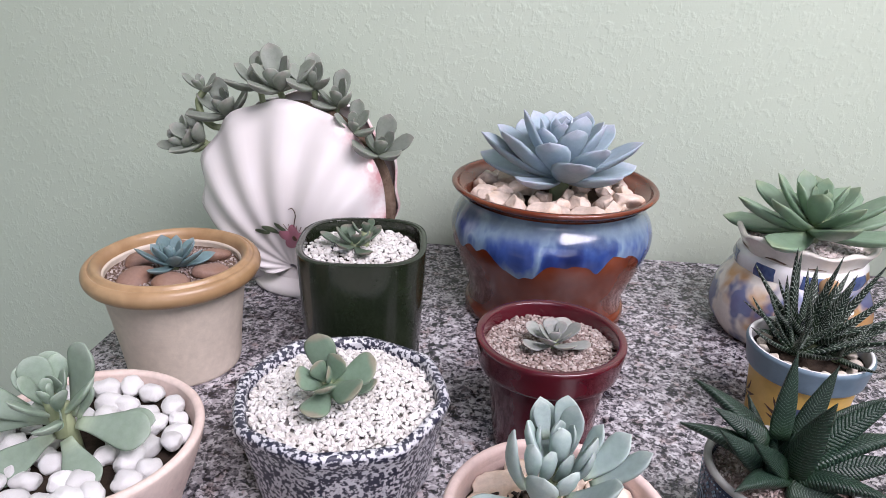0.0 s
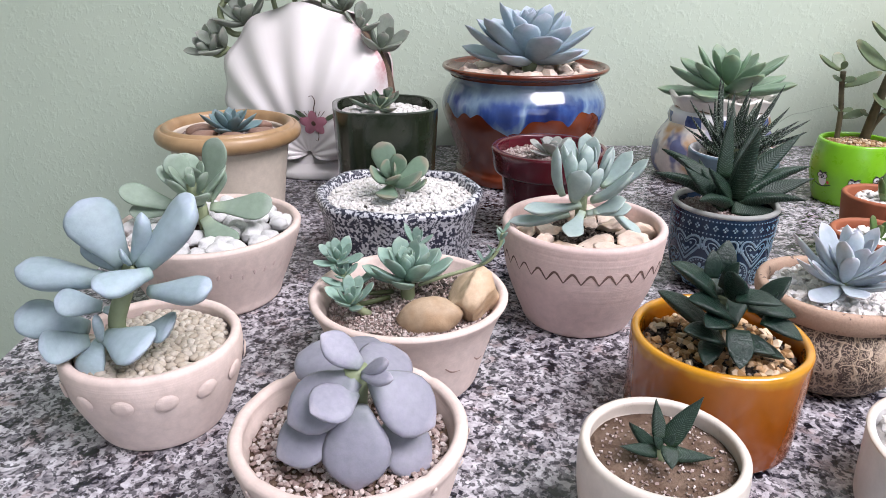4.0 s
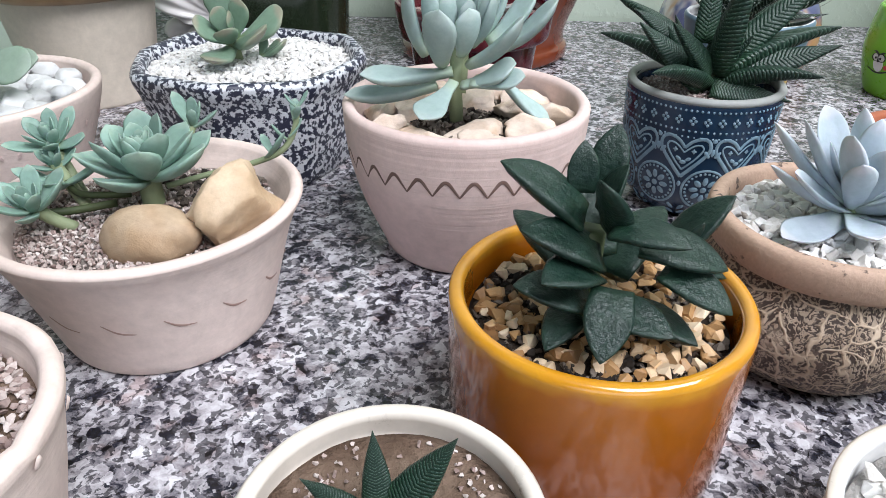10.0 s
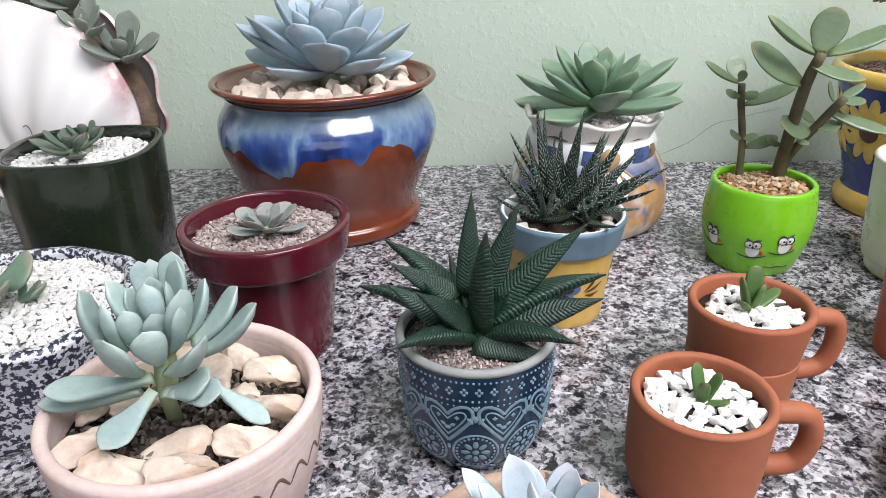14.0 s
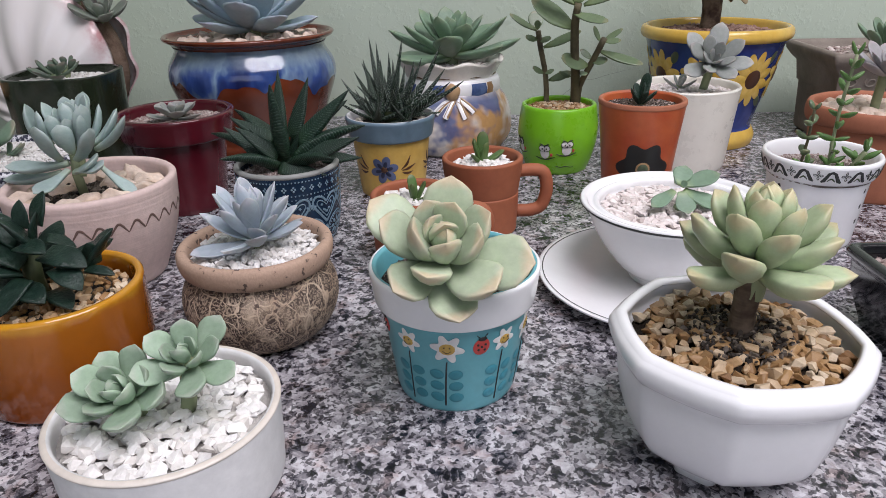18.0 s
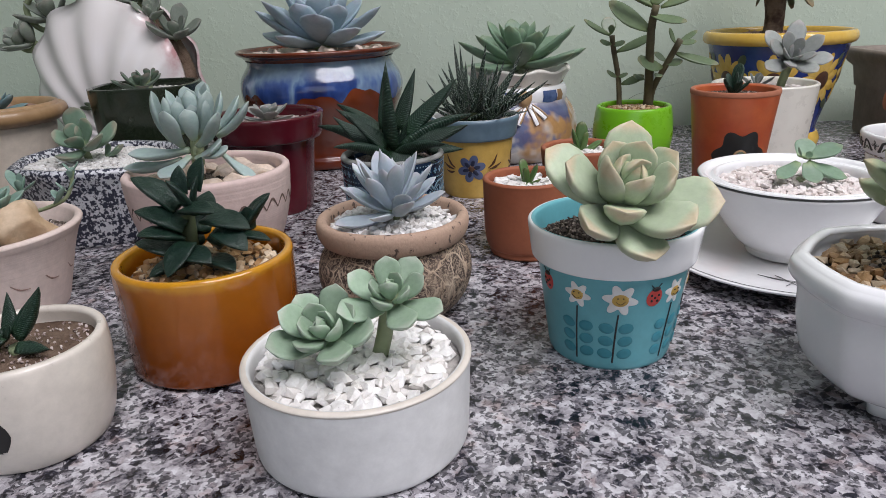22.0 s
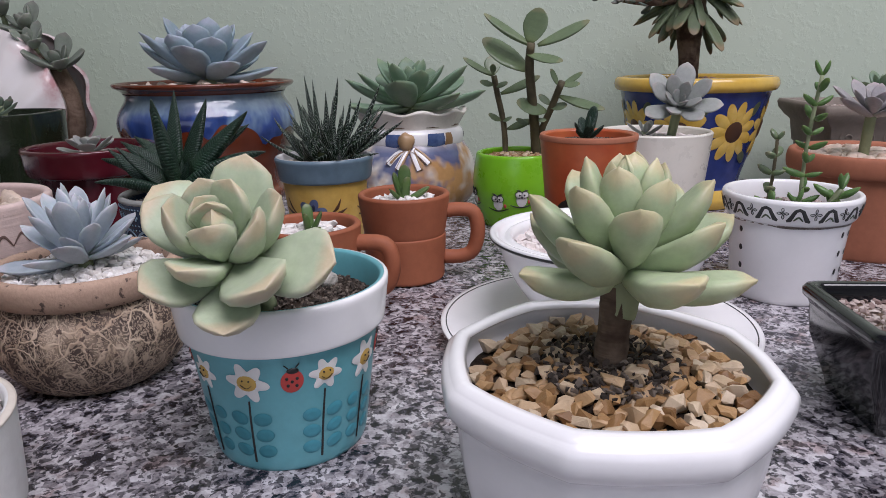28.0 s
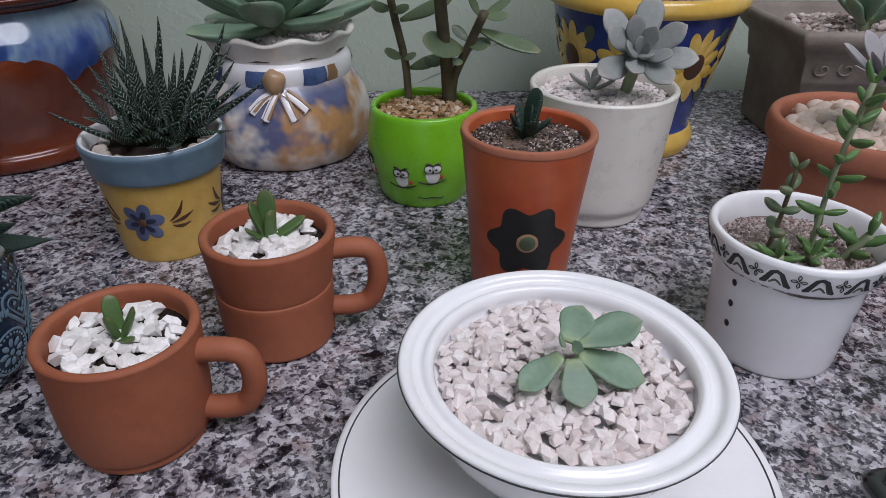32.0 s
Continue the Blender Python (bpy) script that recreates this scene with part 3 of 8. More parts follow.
JADE_STEM = surface("brown_jade_stem", ((0.070, 0.058, 0.032), (0.125, 0.105, 0.055)), 0.7, 200, 60, 0.4, 0.002)
STEM = surface("green_stem", ((0.20, 0.24, 0.13), (0.27, 0.31, 0.18)), 0.6, 120, 30, 0.3)
BARK = surface("grey_brown_woody_stem", ((0.055, 0.035, 0.026), (0.17, 0.125, 0.09)), 0.85, 160, 90, 0.8, 0.002, 0.2, rings=200)
OLIVE_STEM = surface("olive_jade_stem", ((0.035, 0.048, 0.020), (0.065, 0.08, 0.032)), 0.6, 120, 40, 0.4, 0.001, 0.3, rings=120)
L_GHOST = leaf_surface("grey_green_ghost_leaf", (0.25, 0.28, 0.20), (0.225, 0.255, 0.215), (0.26, 0.265, 0.23), edge=(0.29, 0.31, 0.265))
L_POWDER = leaf_surface("powder_blue_leaf", (0.34, 0.44, 0.46), (0.33, 0.42, 0.49), (0.42, 0.47, 0.55), 0.6)
L_JADEBLUE = leaf_surface("blue_green_leaf", (0.40, 0.48, 0.37), (0.315, 0.40, 0.385), (0.38, 0.45, 0.43), 0.5, edge=(0.42, 0.49, 0.46))
L_SAGE = leaf_surface("sage_green_leaf", (0.40, 0.48, 0.35), (0.265, 0.345, 0.27), (0.31, 0.38, 0.31), 0.5)
L_OLIVE = leaf_surface("soft_olive_leaf", (0.30, 0.37, 0.21), (0.17, 0.25, 0.18), (0.25, 0.24, 0.18), 0.42, edge=(0.24, 0.27, 0.19))
L_TEAL = leaf_surface("dusky_teal_leaf", (0.17, 0.25, 0.24), (0.15, 0.235, 0.25), (0.20, 0.26, 0.27), 0.5)
L_MOSS = leaf_surface("dark_grey_green_leaf", (0.15, 0.20, 0.12), (0.12, 0.165, 0.12), (0.17, 0.16, 0.13), 0.5)
L_SILVER = leaf_surface("silver_grey_leaf", (0.33, 0.34, 0.31), (0.30, 0.315, 0.30), (0.35, 0.33, 0.31), 0.5)
L_FROST = leaf_surface("frosted_blue_grey_leaf", (0.42, 0.48, 0.44), (0.42, 0.48, 0.54), (0.52, 0.53, 0.58), 0.6, vary=0.25, edge=(0.54, 0.55, 0.58))
L_MOON = leaf_surface("moonstone_blue_leaf", (0.25, 0.33, 0.32), (0.31, 0.39, 0.43), (0.37, 0.44, 0.51), 0.5)
L_MAUVE = leaf_surface("mauve_grey_leaf", (0.26, 0.28, 0.30), (0.29, 0.285, 0.345), (0.36, 0.34, 0.40), 0.5)
L_HAW = leaf_surface("dark_ridged_leaf", (0.016, 0.042, 0.019), (0.007, 0.024, 0.014), (0.010, 0.024, 0.015), 0.42, bands=((0.075, 0.115, 0.09), 8.5, 0.12, 14.0))
L_ZEBRA = leaf_surface("zebra_dotted_leaf", (0.016, 0.036, 0.014), (0.0055, 0.018, 0.010), (0.010, 0.020, 0.011), 0.45, bands=((0.36, 0.41, 0.36), 5.0, 0.15, 10.0))
L_GAST = leaf_surface("spotted_dark_leaf", (0.013, 0.034, 0.020), (0.0065, 0.020, 0.014), (0.008, 0.020, 0.014), 0.3, bands=((0.022, 0.044, 0.032), 0.0, 0.55, 55.0))
L_GREEN = leaf_surface("leaf_green_rosette", (0.28, 0.36, 0.19), (0.18, 0.27, 0.185), (0.22, 0.29, 0.19), 0.42)
L_JADE = leaf_surface("glossy_jade_leaf", (0.14, 0.18, 0.08), (0.125, 0.17, 0.095), (0.18, 0.19, 0.11), 0.26)
L_BEAN = leaf_surface("glossy_jellybean_leaf", (0.15, 0.25, 0.08), (0.10, 0.19, 0.06), (0.13, 0.20, 0.06), 0.25)
L_PALE = leaf_surface("pale_lime_leaf", (0.46, 0.53, 0.34), (0.455, 0.525, 0.375), (0.56, 0.47, 0.32), 0.4, tip_at=0.88, edge=(0.56, 0.51, 0.36))
L_GHOSTLY = leaf_surface("cream_green_leaf", (0.42, 0.50, 0.29), (0.42, 0.495, 0.32), (0.52, 0.46, 0.28), 0.4, tip_at=0.88, edge=(0.52, 0.49, 0.30))
L_MINT = leaf_surface("mint_green_leaf", (0.33, 0.43, 0.27), (0.30, 0.40, 0.29), (0.38, 0.44, 0.35), 0.45, edge=(0.37, 0.46, 0.35))
L_BRIGHT = leaf_surface("fresh_green_leaf", (0.17, 0.27, 0.05), (0.15, 0.26, 0.055), (0.18, 0.24, 0.06), 0.38)
L_SPROUT = leaf_surface("green_sprout_leaf", (0.13, 0.21, 0.06), (0.085, 0.15, 0.045), (0.11, 0.14, 0.05), 0.35)
L_PALE_AQUA = leaf_surface("pale_aqua_leaf", (0.36, 0.45, 0.36), (0.31, 0.43, 0.38), (0.38, 0.48, 0.42), 0.5)
L_DUST = leaf_surface("dusty_lavender_leaf", (0.30, 0.28, 0.27), (0.29, 0.275, 0.285), (0.35, 0.30, 0.31), 0.55)
L_ROSE = leaf_surface("dusty_rose_leaf", (0.28, 0.20, 0.18), (0.34, 0.22, 0.20), (0.38, 0.27, 0.24), 0.5)
L_SLATE = leaf_surface("slate_green_leaf", (0.12, 0.16, 0.13), (0.13, 0.17, 0.145), (0.20, 0.19, 0.17), 0.5)
L_TREE = leaf_surface("olive_tree_leaf", (0.13, 0.16, 0.08), (0.12, 0.155, 0.09), (0.22, 0.17, 0.10), 0.5, vary=0.3)
L_AQUA = leaf_surface("aqua_green_leaf", (0.27, 0.36, 0.25), (0.225, 0.335, 0.28), (0.29, 0.385, 0.32), 0.5)


# ---- shaping helpers ----
def part(name, bm, material, parent, label="", smooth=True):
    me = bpy.data.meshes.new(name)
    if isinstance(bm, tuple):
        me.from_pydata(bm[0], [], bm[1])
    else:
        bm.to_mesh(me)
        bm.free()
    me.polygons.foreach_set("use_smooth", [smooth] * len(me.polygons))
    me.materials.append(material)
    ob = new(name, me)
    ob.parent = parent
    return tagged(ob, label)


def thing(name, label, x, y, turn=0.0, category="potted plant", group="", girth=1.0, tall=1.0):
    ob = new(name)
    ob.empty_display_size = 0.02
    ob.matrix_world = pose(x, y, 0, 0, 0, turn) @ Matrix.Diagonal((girth, girth, tall, 1))
    return tagged(ob, label, category, group)


def eased(pts, steps=4):
    """A smooth line through the given profile points."""
    out = []
    for i in range(len(pts) - 1):
        p0, p1, p2, p3 = pts[max(i - 1, 0)], pts[i], pts[i + 1], pts[min(i + 2, len(pts) - 1)]
        for k in range(steps):
            t = k / steps
            out.append(tuple(0.5 * (2 * b + (c - a) * t + (2 * a - 5 * b + 4 * c - d) * t * t + (3 * b - a - 3 * c + d) * t**3) for a, b, c, d in zip(p0, p1, p2, p3)))
    return out + [tuple(pts[-1])]


def lathe(profile, seg=72, shape=None, wob=0.0, z_wob=None):
    """Turns a profile of (radius, height) round z; shape(angle) scales the radius."""
    vs, fs, rows = [], [], len(profile)
    for r, z in profile:
        for k in range(seg):
            a = 2 * math.pi * k / seg
            f = (shape(a) if shape else 1.0) * (1 + wob * noise.noise((math.cos(a) * 1.3, math.sin(a) * 1.3, z * 14)))
            vs.append((r * f * math.cos(a), r * f * math.sin(a), z + (z_wob(a, r, z) if z_wob else 0.0)))
    for i in range(rows - 1):
        for k in range(seg):
            a, b = i * seg + k, i * seg + (k + 1) % seg
            fs.append((a, b, b + seg, a + seg))
    if profile[0][0] < 0.007 and profile[-1][0] < 0.007:
        fs.append(tuple(range(seg))[::-1])
        fs.append(tuple((rows - 1) * seg + k for k in range(seg)))
    else:
        for k in range(seg):
            a, b = (rows - 1) * seg + k, (rows - 1) * seg + (k + 1) % seg
            fs.append((a, b, (k + 1) % seg, k))
    return vs, fs


def rounded_rect(hx, hy, rc, seg=6):
    pts = []
    for cx, cy, a0 in ((hx - rc, hy - rc, 0), (-hx + rc, hy - rc, 90), (-hx + rc, -hy + rc, 180), (hx - rc, -hy + rc, 270)):
        for k in range(seg + 1):
            a = radians(a0 + 90 * k / seg)
            pts.append((cx + rc * math.cos(a), cy + rc * math.sin(a)))
    return pts


def boxy(levels, hx, hy, rc):
    """A rounded rectangular vessel: levels of (offset from the half sizes, height)."""
    vs, fs = [], []
    for off, z in levels:
        ring = rounded_rect(max(hx + off, 0.002), max(hy + off, 0.002), max(min(rc + off * 0.5, hx + off - 0.001, hy + off - 0.001), 0.001))
        vs += [(x, y, z) for x, y in ring]
    m = len(ring)
    for i in range(len(levels) - 1):
        for k in range(m):
            a, b = i * m + k, i * m + (k + 1) % m
            fs.append((a, b, b + m, a + m))
    fs.append(tuple(range(m))[::-1])
    fs.append(tuple((len(levels) - 1) * m + k for k in range(m)))
    return vs, fs


def tube(points, radii, seg=8):
    """A round stalk along the points."""
    vs, fs = [], []
    pts = [Vector(p) for p in points]
    s = Vector((0, 0, 0))
    for i, p in enumerate(pts):
        d = (pts[min(i + 1, len(pts) - 1)] - pts[max(i - 1, 0)]).normalized()
        s = s - d * s.dot(d)
        if s.length < 0.2:
            s = d.cross(Vector((0, 1, 0)) if abs(d.y) < 0.8 else Vector((1, 0, 0)))
        s.normalize()
        u = s.cross(d)
        r = radii[i] if isinstance(radii, (list, tuple)) else radii
        vs += [tuple(p + r * (math.cos(2 * math.pi * k / seg) * s + math.sin(2 * math.pi * k / seg) * u)) for k in range(seg)]
    for i in range(len(pts) - 1):
        for k in range(seg):
            a, b = i * seg + k, i * seg + (k + 1) % seg
            fs.append((a, a + seg, b + seg, b))
    fs.append(tuple(range(seg)))
    fs.append(tuple((len(pts) - 1) * seg + k for k in range(seg))[::-1])
    return vs, fs


def joined(pieces):
    vs, fs = [], []
    for v, f in pieces:
        o = len(vs)
        vs += v
        fs += [tuple(i + o for i in q) for q in f]
    return vs, fs


def radius_at(profile, z):
    """Radius of the outer wall at a height (the profile's rising part)."""
    top = max(range(len(profile)), key=lambda i: profile[i][1])
    zs, rs = [p[1] for p in profile[: top + 1]], [p[0] for p in profile[: top + 1]]
    return float(np.interp(z, zs, rs))


def on_pot(profile, a0, s, z, lift=0.0006):
    """A spot on a turned pot: s metres round from the angle a0 (degrees), at height z."""
    r = radius_at(profile, z)
    a = radians(a0) + s / r
    return ((r + lift) * math.cos(a), (r + lift) * math.sin(a), z)


def decal(put, outline, centre, rings=3, lift=0.0006):
    """A raised painted patch with a star-shaped outline of (s, z), laid on a surface by put(s, z, lift)."""
    vs, fs, m = [put(*centre, lift)], [], len(outline)
    for j in range(1, rings + 1):
        t = j / rings
        vs += [put(centre[0] + (s - centre[0]) * t, centre[1] + (z - centre[1]) * t, lift if j < rings else lift * 0.4) for s, z in outline]
    for k in range(m):
        fs.append((0, 1 + k, 1 + (k + 1) % m))
        for j in range(rings - 1):
            a, b = 1 + j * m + k, 1 + j * m + (k + 1) % m
            fs.append((a, a + m, b + m, b))
    return vs, fs


def ellipse(cs, cz, rs, rz, tilt=0.0, m=18):
    c, s = math.cos(radians(tilt)), math.sin(radians(tilt))
    return [(cs + rs * math.cos(t) * c - rz * math.sin(t) * s, cz + rs * math.cos(t) * s + rz * math.sin(t) * c) for t in (2 * math.pi * k / m for k in range(m))]


def spot(put, cs, cz, rs, rz, tilt=0.0, lift=0.0006):
    return decal(put, ellipse(cs, cz, rs, rz, tilt), (cs, cz), 3, lift)


def stroke(put, points, widths, lift=0.0006, steps=4):
    """A painted line of changing width through (s, z) points."""
    pts = eased(points, steps) if len(points) > 2 else [tuple(a + (b - a) * k / 4 for a, b in zip(*points)) for k in range(5)]
    ws = np.interp(np.linspace(0, 1, len(pts)), np.linspace(0, 1, len(widths)), widths)
    vs, fs = [], []
    for i, (s, z) in enumerate(pts):
        a, b = pts[max(i - 1, 0)], pts[min(i + 1, len(pts) - 1)]
        d = math.hypot(b[0] - a[0], b[1] - a[1]) or 1.0
        nx, nz = -(b[1] - a[1]) / d, (b[0] - a[0]) / d
        for k, up in ((-1, 0.3), (0, 1.0), (1, 0.3)):
            vs.append(put(s + nx * ws[i] / 2 * k, z + nz * ws[i] / 2 * k, lift * up))
    for i in range(len(pts) - 1):
        for k in range(2):
            a = i * 3 + k
            fs.append((a, a + 1, a + 4, a + 3))
    return vs, fs


# ---- stones ----
def chip(seed, flat=0.75, points=13):
    rng = random.Random(seed)
    bm = bmesh.new()
    for _ in range(points):
        v = Vector((rng.gauss(0, 1), rng.gauss(0, 1), rng.gauss(0, 1))).normalized() * rng.uniform(0.8, 1.05)
        bm.verts.new((v.x, v.y * rng.uniform(0.75, 1), v.z * flat))
    bmesh.ops.convex_hull(bm, input=bm.verts)
    bmesh.ops.delete(bm, geom=[v for v in bm.verts if not v.link_faces], context="VERTS")
    bm.verts.index_update()
    out = [tuple(v.co) for v in bm.verts], [tuple(v.index for v in f.verts) for f in bm.faces]
    bm.free()
    return out


def round_stone(seed, flat=0.65, lump=0.16, level=2):
    bm = bmesh.new()
    bmesh.ops.create_icosphere(bm, subdivisions=level, radius=1.0)
    for v in bm.verts:
        q = 1 + lump * noise.noise(v.co * 1.2 + Vector((seed * 3.7, seed * 1.9, 0)))
        v.co = Vector((v.co.x * q, v.co.y * q * 0.82, v.co.z * q * flat))
    bm.verts.index_update()
    out = [tuple(v.co) for v in bm.verts], [tuple(v.index for v in f.verts) for f in bm.faces]
    bm.free()
    return out


def facet_stone(seed, level=2, planes=9, flat=0.8, near=0.55, far=0.85):
    """A broken stone: a ball cut by planes, with softened edges and a little unevenness."""
    rng = random.Random(seed)
    cuts = [(Vector((rng.gauss(0, 1), rng.gauss(0, 1), rng.gauss(0, 1))).normalized(), rng.uniform(near, far)) for _ in range(planes)]
    bm = bmesh.new()
    bmesh.ops.create_icosphere(bm, subdivisions=level, radius=1.0)
    sx, sy = rng.uniform(0.85, 1.1), rng.uniform(0.65, 0.95)
    for v in bm.verts:
        for nrm, d in cuts:
            over = v.co.dot(nrm) - d
            if over > 0:
                v.co -= nrm * over
        v.co *= 1.15 + 0.20 * noise.noise(v.co * 1.6 + Vector((seed, 0, 0))) + 0.11 * noise.noise(v.co * 3.7 + Vector((0, seed, 0))) + 0.05 * noise.noise(v.co * 9.0)
        v.co = Vector((v.co.x * sx, v.co.y * sy, v.co.z * flat))
    bm.verts.index_update()
    out = [tuple(v.co) for v in bm.verts], [tuple(v.index for v in f.verts) for f in bm.faces]
    bm.free()
    return out


CHIPS = [chip(s + 300, 0.62, 15) for s in range(16)]
PEBBLES = [round_stone(s) for s in range(8)]
CRUMBS = [chip(s + 80, 0.9, 8) for s in range(6)]


def scatter(inside, reach, step, size, z_of, shapes, seed, keep=1.0, layers=1):
    """Stones packed over an area into one mesh; z_of(x, y) is the bed they lie on."""
    rng, vs, fs = random.Random(seed), [], []
    cells = int(reach / step) + 1
    for layer in range(layers):
        for i in range(-cells, cells + 1):
            for j in range(-cells, cells + 1):
                x = (i + 0.5 * (j % 2) + rng.uniform(-0.36, 0.36)) * step
                y = (j * 0.87 + rng.uniform(-0.36, 0.36)) * step
                if not inside(x, y) or rng.random() > keep:
                    continue
                r = size * rng.uniform(0.72, 1.25)
                m = Euler((rng.uniform(-0.5, 0.5), rng.uniform(-0.5, 0.5), rng.uniform(0, 6.28))).to_matrix() * r
                v, f = rng.choice(shapes)
                o, at = len(vs), Vector((x, y, z_of(x, y) + rng.uniform(-0.15, 0.45) * size + layer * size * 0.7))
                vs += [tuple(m @ Vector(p) + at) for p in v]
                fs += [tuple(k + o for k in q) for q in f]
    return vs, fs


def gravel(parent, r, z, size, material, seed, dome=0.003, shapes=None, label="", smooth=False, keep=1.0, step=1.16, inside=None):
    ok = inside or (lambda x, y: x * x + y * y < (r - size * 0.8) ** 2)
    ob = part("gravel", scatter(ok, r, size * step, size, lambda x, y: z + dome * (1 - (x * x + y * y) / r**2), shapes or CHIPS, seed, keep), material, parent, label, smooth)
    return tagged(ob, kind="stuff")


def soil(parent, r, z, material, dome=0.003, shape=None, label=""):
    prof = [(0.003, z - 0.005), (r, z - 0.004), (r, z)] + [(r * q, z + dome * (1 - q * q)) for q in (0.85, 0.65, 0.45, 0.25)] + [(0.003, z + dome)]
    return part("soil", lathe(prof, 40, shape, 0.0, lambda a, q, h: 0.0009 * noise.noise((q * 90 * math.cos(a), q * 90 * math.sin(a), h * 5))), material, parent, label)


STONE_MESHES = {}


def stone(parent, kind, material, x, y, z, size, seed, turn=None, stretch=(1, 1, 1), label=""):
    """One larger stone that can be picked up, sharing its mesh with its like."""
    rng = random.Random(seed * 31 + 7)
    key = (kind, seed % 5, material.name)
    if key not in STONE_MESHES:
        v, f = {"chip": lambda: facet_stone(seed % 5 + 200, 4, 11, 0.8, 0.42, 0.75), "pebble": lambda: round_stone(seed % 5 + 9, 0.7, 0.32, 3), "rock": lambda: facet_stone(seed % 5 + 60, 4, 18, 0.95, 0.55, 0.85), "slab": lambda: round_stone(seed % 5 + 50, 0.38, 0.18, 3)}[kind]()
        me = bpy.data.meshes.new("stone")
        me.from_pydata(v, [], f)
        me.polygons.foreach_set("use_smooth", [True] * len(me.polygons))
        me.materials.append(material)
        STONE_MESHES[key] = me
    ob = new("stone", STONE_MESHES[key])
    ob.parent = parent
    rot = (rng.uniform(-0.3, 0.3), rng.uniform(-0.3, 0.3), rng.uniform(0, 6.28) if turn is None else radians(turn))
    ob.matrix_basis = Matrix.LocRotScale((x, y, z), Euler(rot), (size * stretch[0], size * stretch[1], size * stretch[2]))
    return tagged(ob, label)


# ---- leaves ----
OUTLINES = {
    "spoon": ((0, 0.3), (0.2, 0.42), (0.45, 0.72), (0.65, 0.95), (0.78, 1), (0.9, 0.78), (0.97, 0.42), (1, 0.06)),
    "oval": ((0, 0.22), (0.15, 0.6), (0.4, 0.95), (0.55, 1), (0.75, 0.9), (0.9, 0.6), (0.97, 0.33), (1, 0.06)),
    "lance": ((0, 0.75), (0.2, 0.95), (0.4, 1), (0.6, 0.85), (0.8, 0.52), (0.93, 0.22), (1, 0.03)),
    "needle": ((0, 1), (0.15, 0.95), (0.4, 0.75), (0.7, 0.45), (0.9, 0.18), (1, 0.03)),
    "club": ((0, 0.34), (0.2, 0.5), (0.5, 0.85), (0.7, 1), (0.85, 0.9), (0.95, 0.58), (1, 0.12)),
    "point": ((0, 0.5), (0.25, 0.7), (0.5, 0.93), (0.64, 1), (0.76, 0.94), (0.86, 0.74), (0.94, 0.42), (1, 0.03)),
    "mucro": ((0, 0.42), (0.25, 0.66), (0.5, 0.92), (0.68, 1), (0.82, 0.87), (0.91, 0.56), (0.96, 0.25), (1, 0.02)),
    "ovate": ((0, 0.42), (0.25, 0.68), (0.45, 0.92), (0.6, 1), (0.75, 0.9), (0.87, 0.6), (0.94, 0.3), (1, 0.02)),
    "paddle": ((0, 0.34), (0.2, 0.38), (0.42, 0.62), (0.64, 0.95), (0.75, 1), (0.86, 0.82), (0.94, 0.46), (1, 0.03)),
    "keel": ((0, 0.85), (0.3, 0.97), (0.5, 1), (0.7, 0.82), (0.86, 0.5), (0.95, 0.24), (1, 0.03)),
    "spire": ((0, 0.9), (0.2, 1), (0.45, 0.85), (0.7, 0.52), (0.88, 0.2), (1, 0.02)),
    "plump": ((0, 0.3), (0.15, 0.55), (0.35, 0.88), (0.52, 1), (0.68, 0.96), (0.82, 0.74), (0.92, 0.42), (0.97, 0.2), (1, 0.03)),
    "strap": ((0, 0.8), (0.3, 0.92), (0.6, 1), (0.8, 0.98), (0.92, 0.75), (0.98, 0.4), (1, 0.06)),
}
LEAF_MESHES = {}


def leaf_mesh(kind, material, width, thick, curl, cup, nu=14, nv=12):
    """A fleshy leaf one unit long along x, its upper face to z."""
    key = (kind, material.name, width, thick, curl, cup)
    if key in LEAF_MESHES:
        return LEAF_MESHES[key]
    us, ws = zip(*OUTLINES[kind])
    vs, fs, uv = [], [], []
    for i in range(nu + 1):
        u = 1 - (1 - i / nu) ** 1.35
        w = width / 2 * float(np.interp(u, us, ws))
        t = thick * (0.55 + 0.45 * min(1, w / (width / 2))) * min(1.0, 0.25 + 6 * (1 - u)) * (0.7 + 0.3 * math.sin(math.pi * min(u + 0.15, 1)))
        bend = curl * u * u
        for k in range(nv):
            a = 2 * math.pi * k / nv
            y, s = w * math.cos(a), math.sin(a)
            vs.append((u * (1 - 0.18 * abs(curl) * u), y, bend + t * s * (0.5 if s > 0 else 0.8) + cup * (math.cos(a) ** 2) * w))
            uv.append((u, 0.5 + 0.5 * math.cos(a)))
    for i in range(nu):
        for k in range(nv):
            a, b = i * nv + k, i * nv + (k + 1) % nv
            fs.append((a, a + nv, b + nv, b))
    fs.append(tuple(range(nv)))
    fs.append(tuple(nu * nv + k for k in range(nv))[::-1])
    me = bpy.data.meshes.new("leaf")
    me.from_pydata(vs, [], fs)
    layer = me.uv_layers.new(name="along")
    loops = np.zeros(len(me.loops), dtype=np.int32)
    me.loops.foreach_get("vertex_index", loops)
    layer.data.foreach_set("uv", np.array(uv, dtype=np.float32)[loops].ravel())
    me.polygons.foreach_set("use_smooth", [True] * len(me.polygons))
    me.materials.append(material)
    LEAF_MESHES[key] = me
    return me


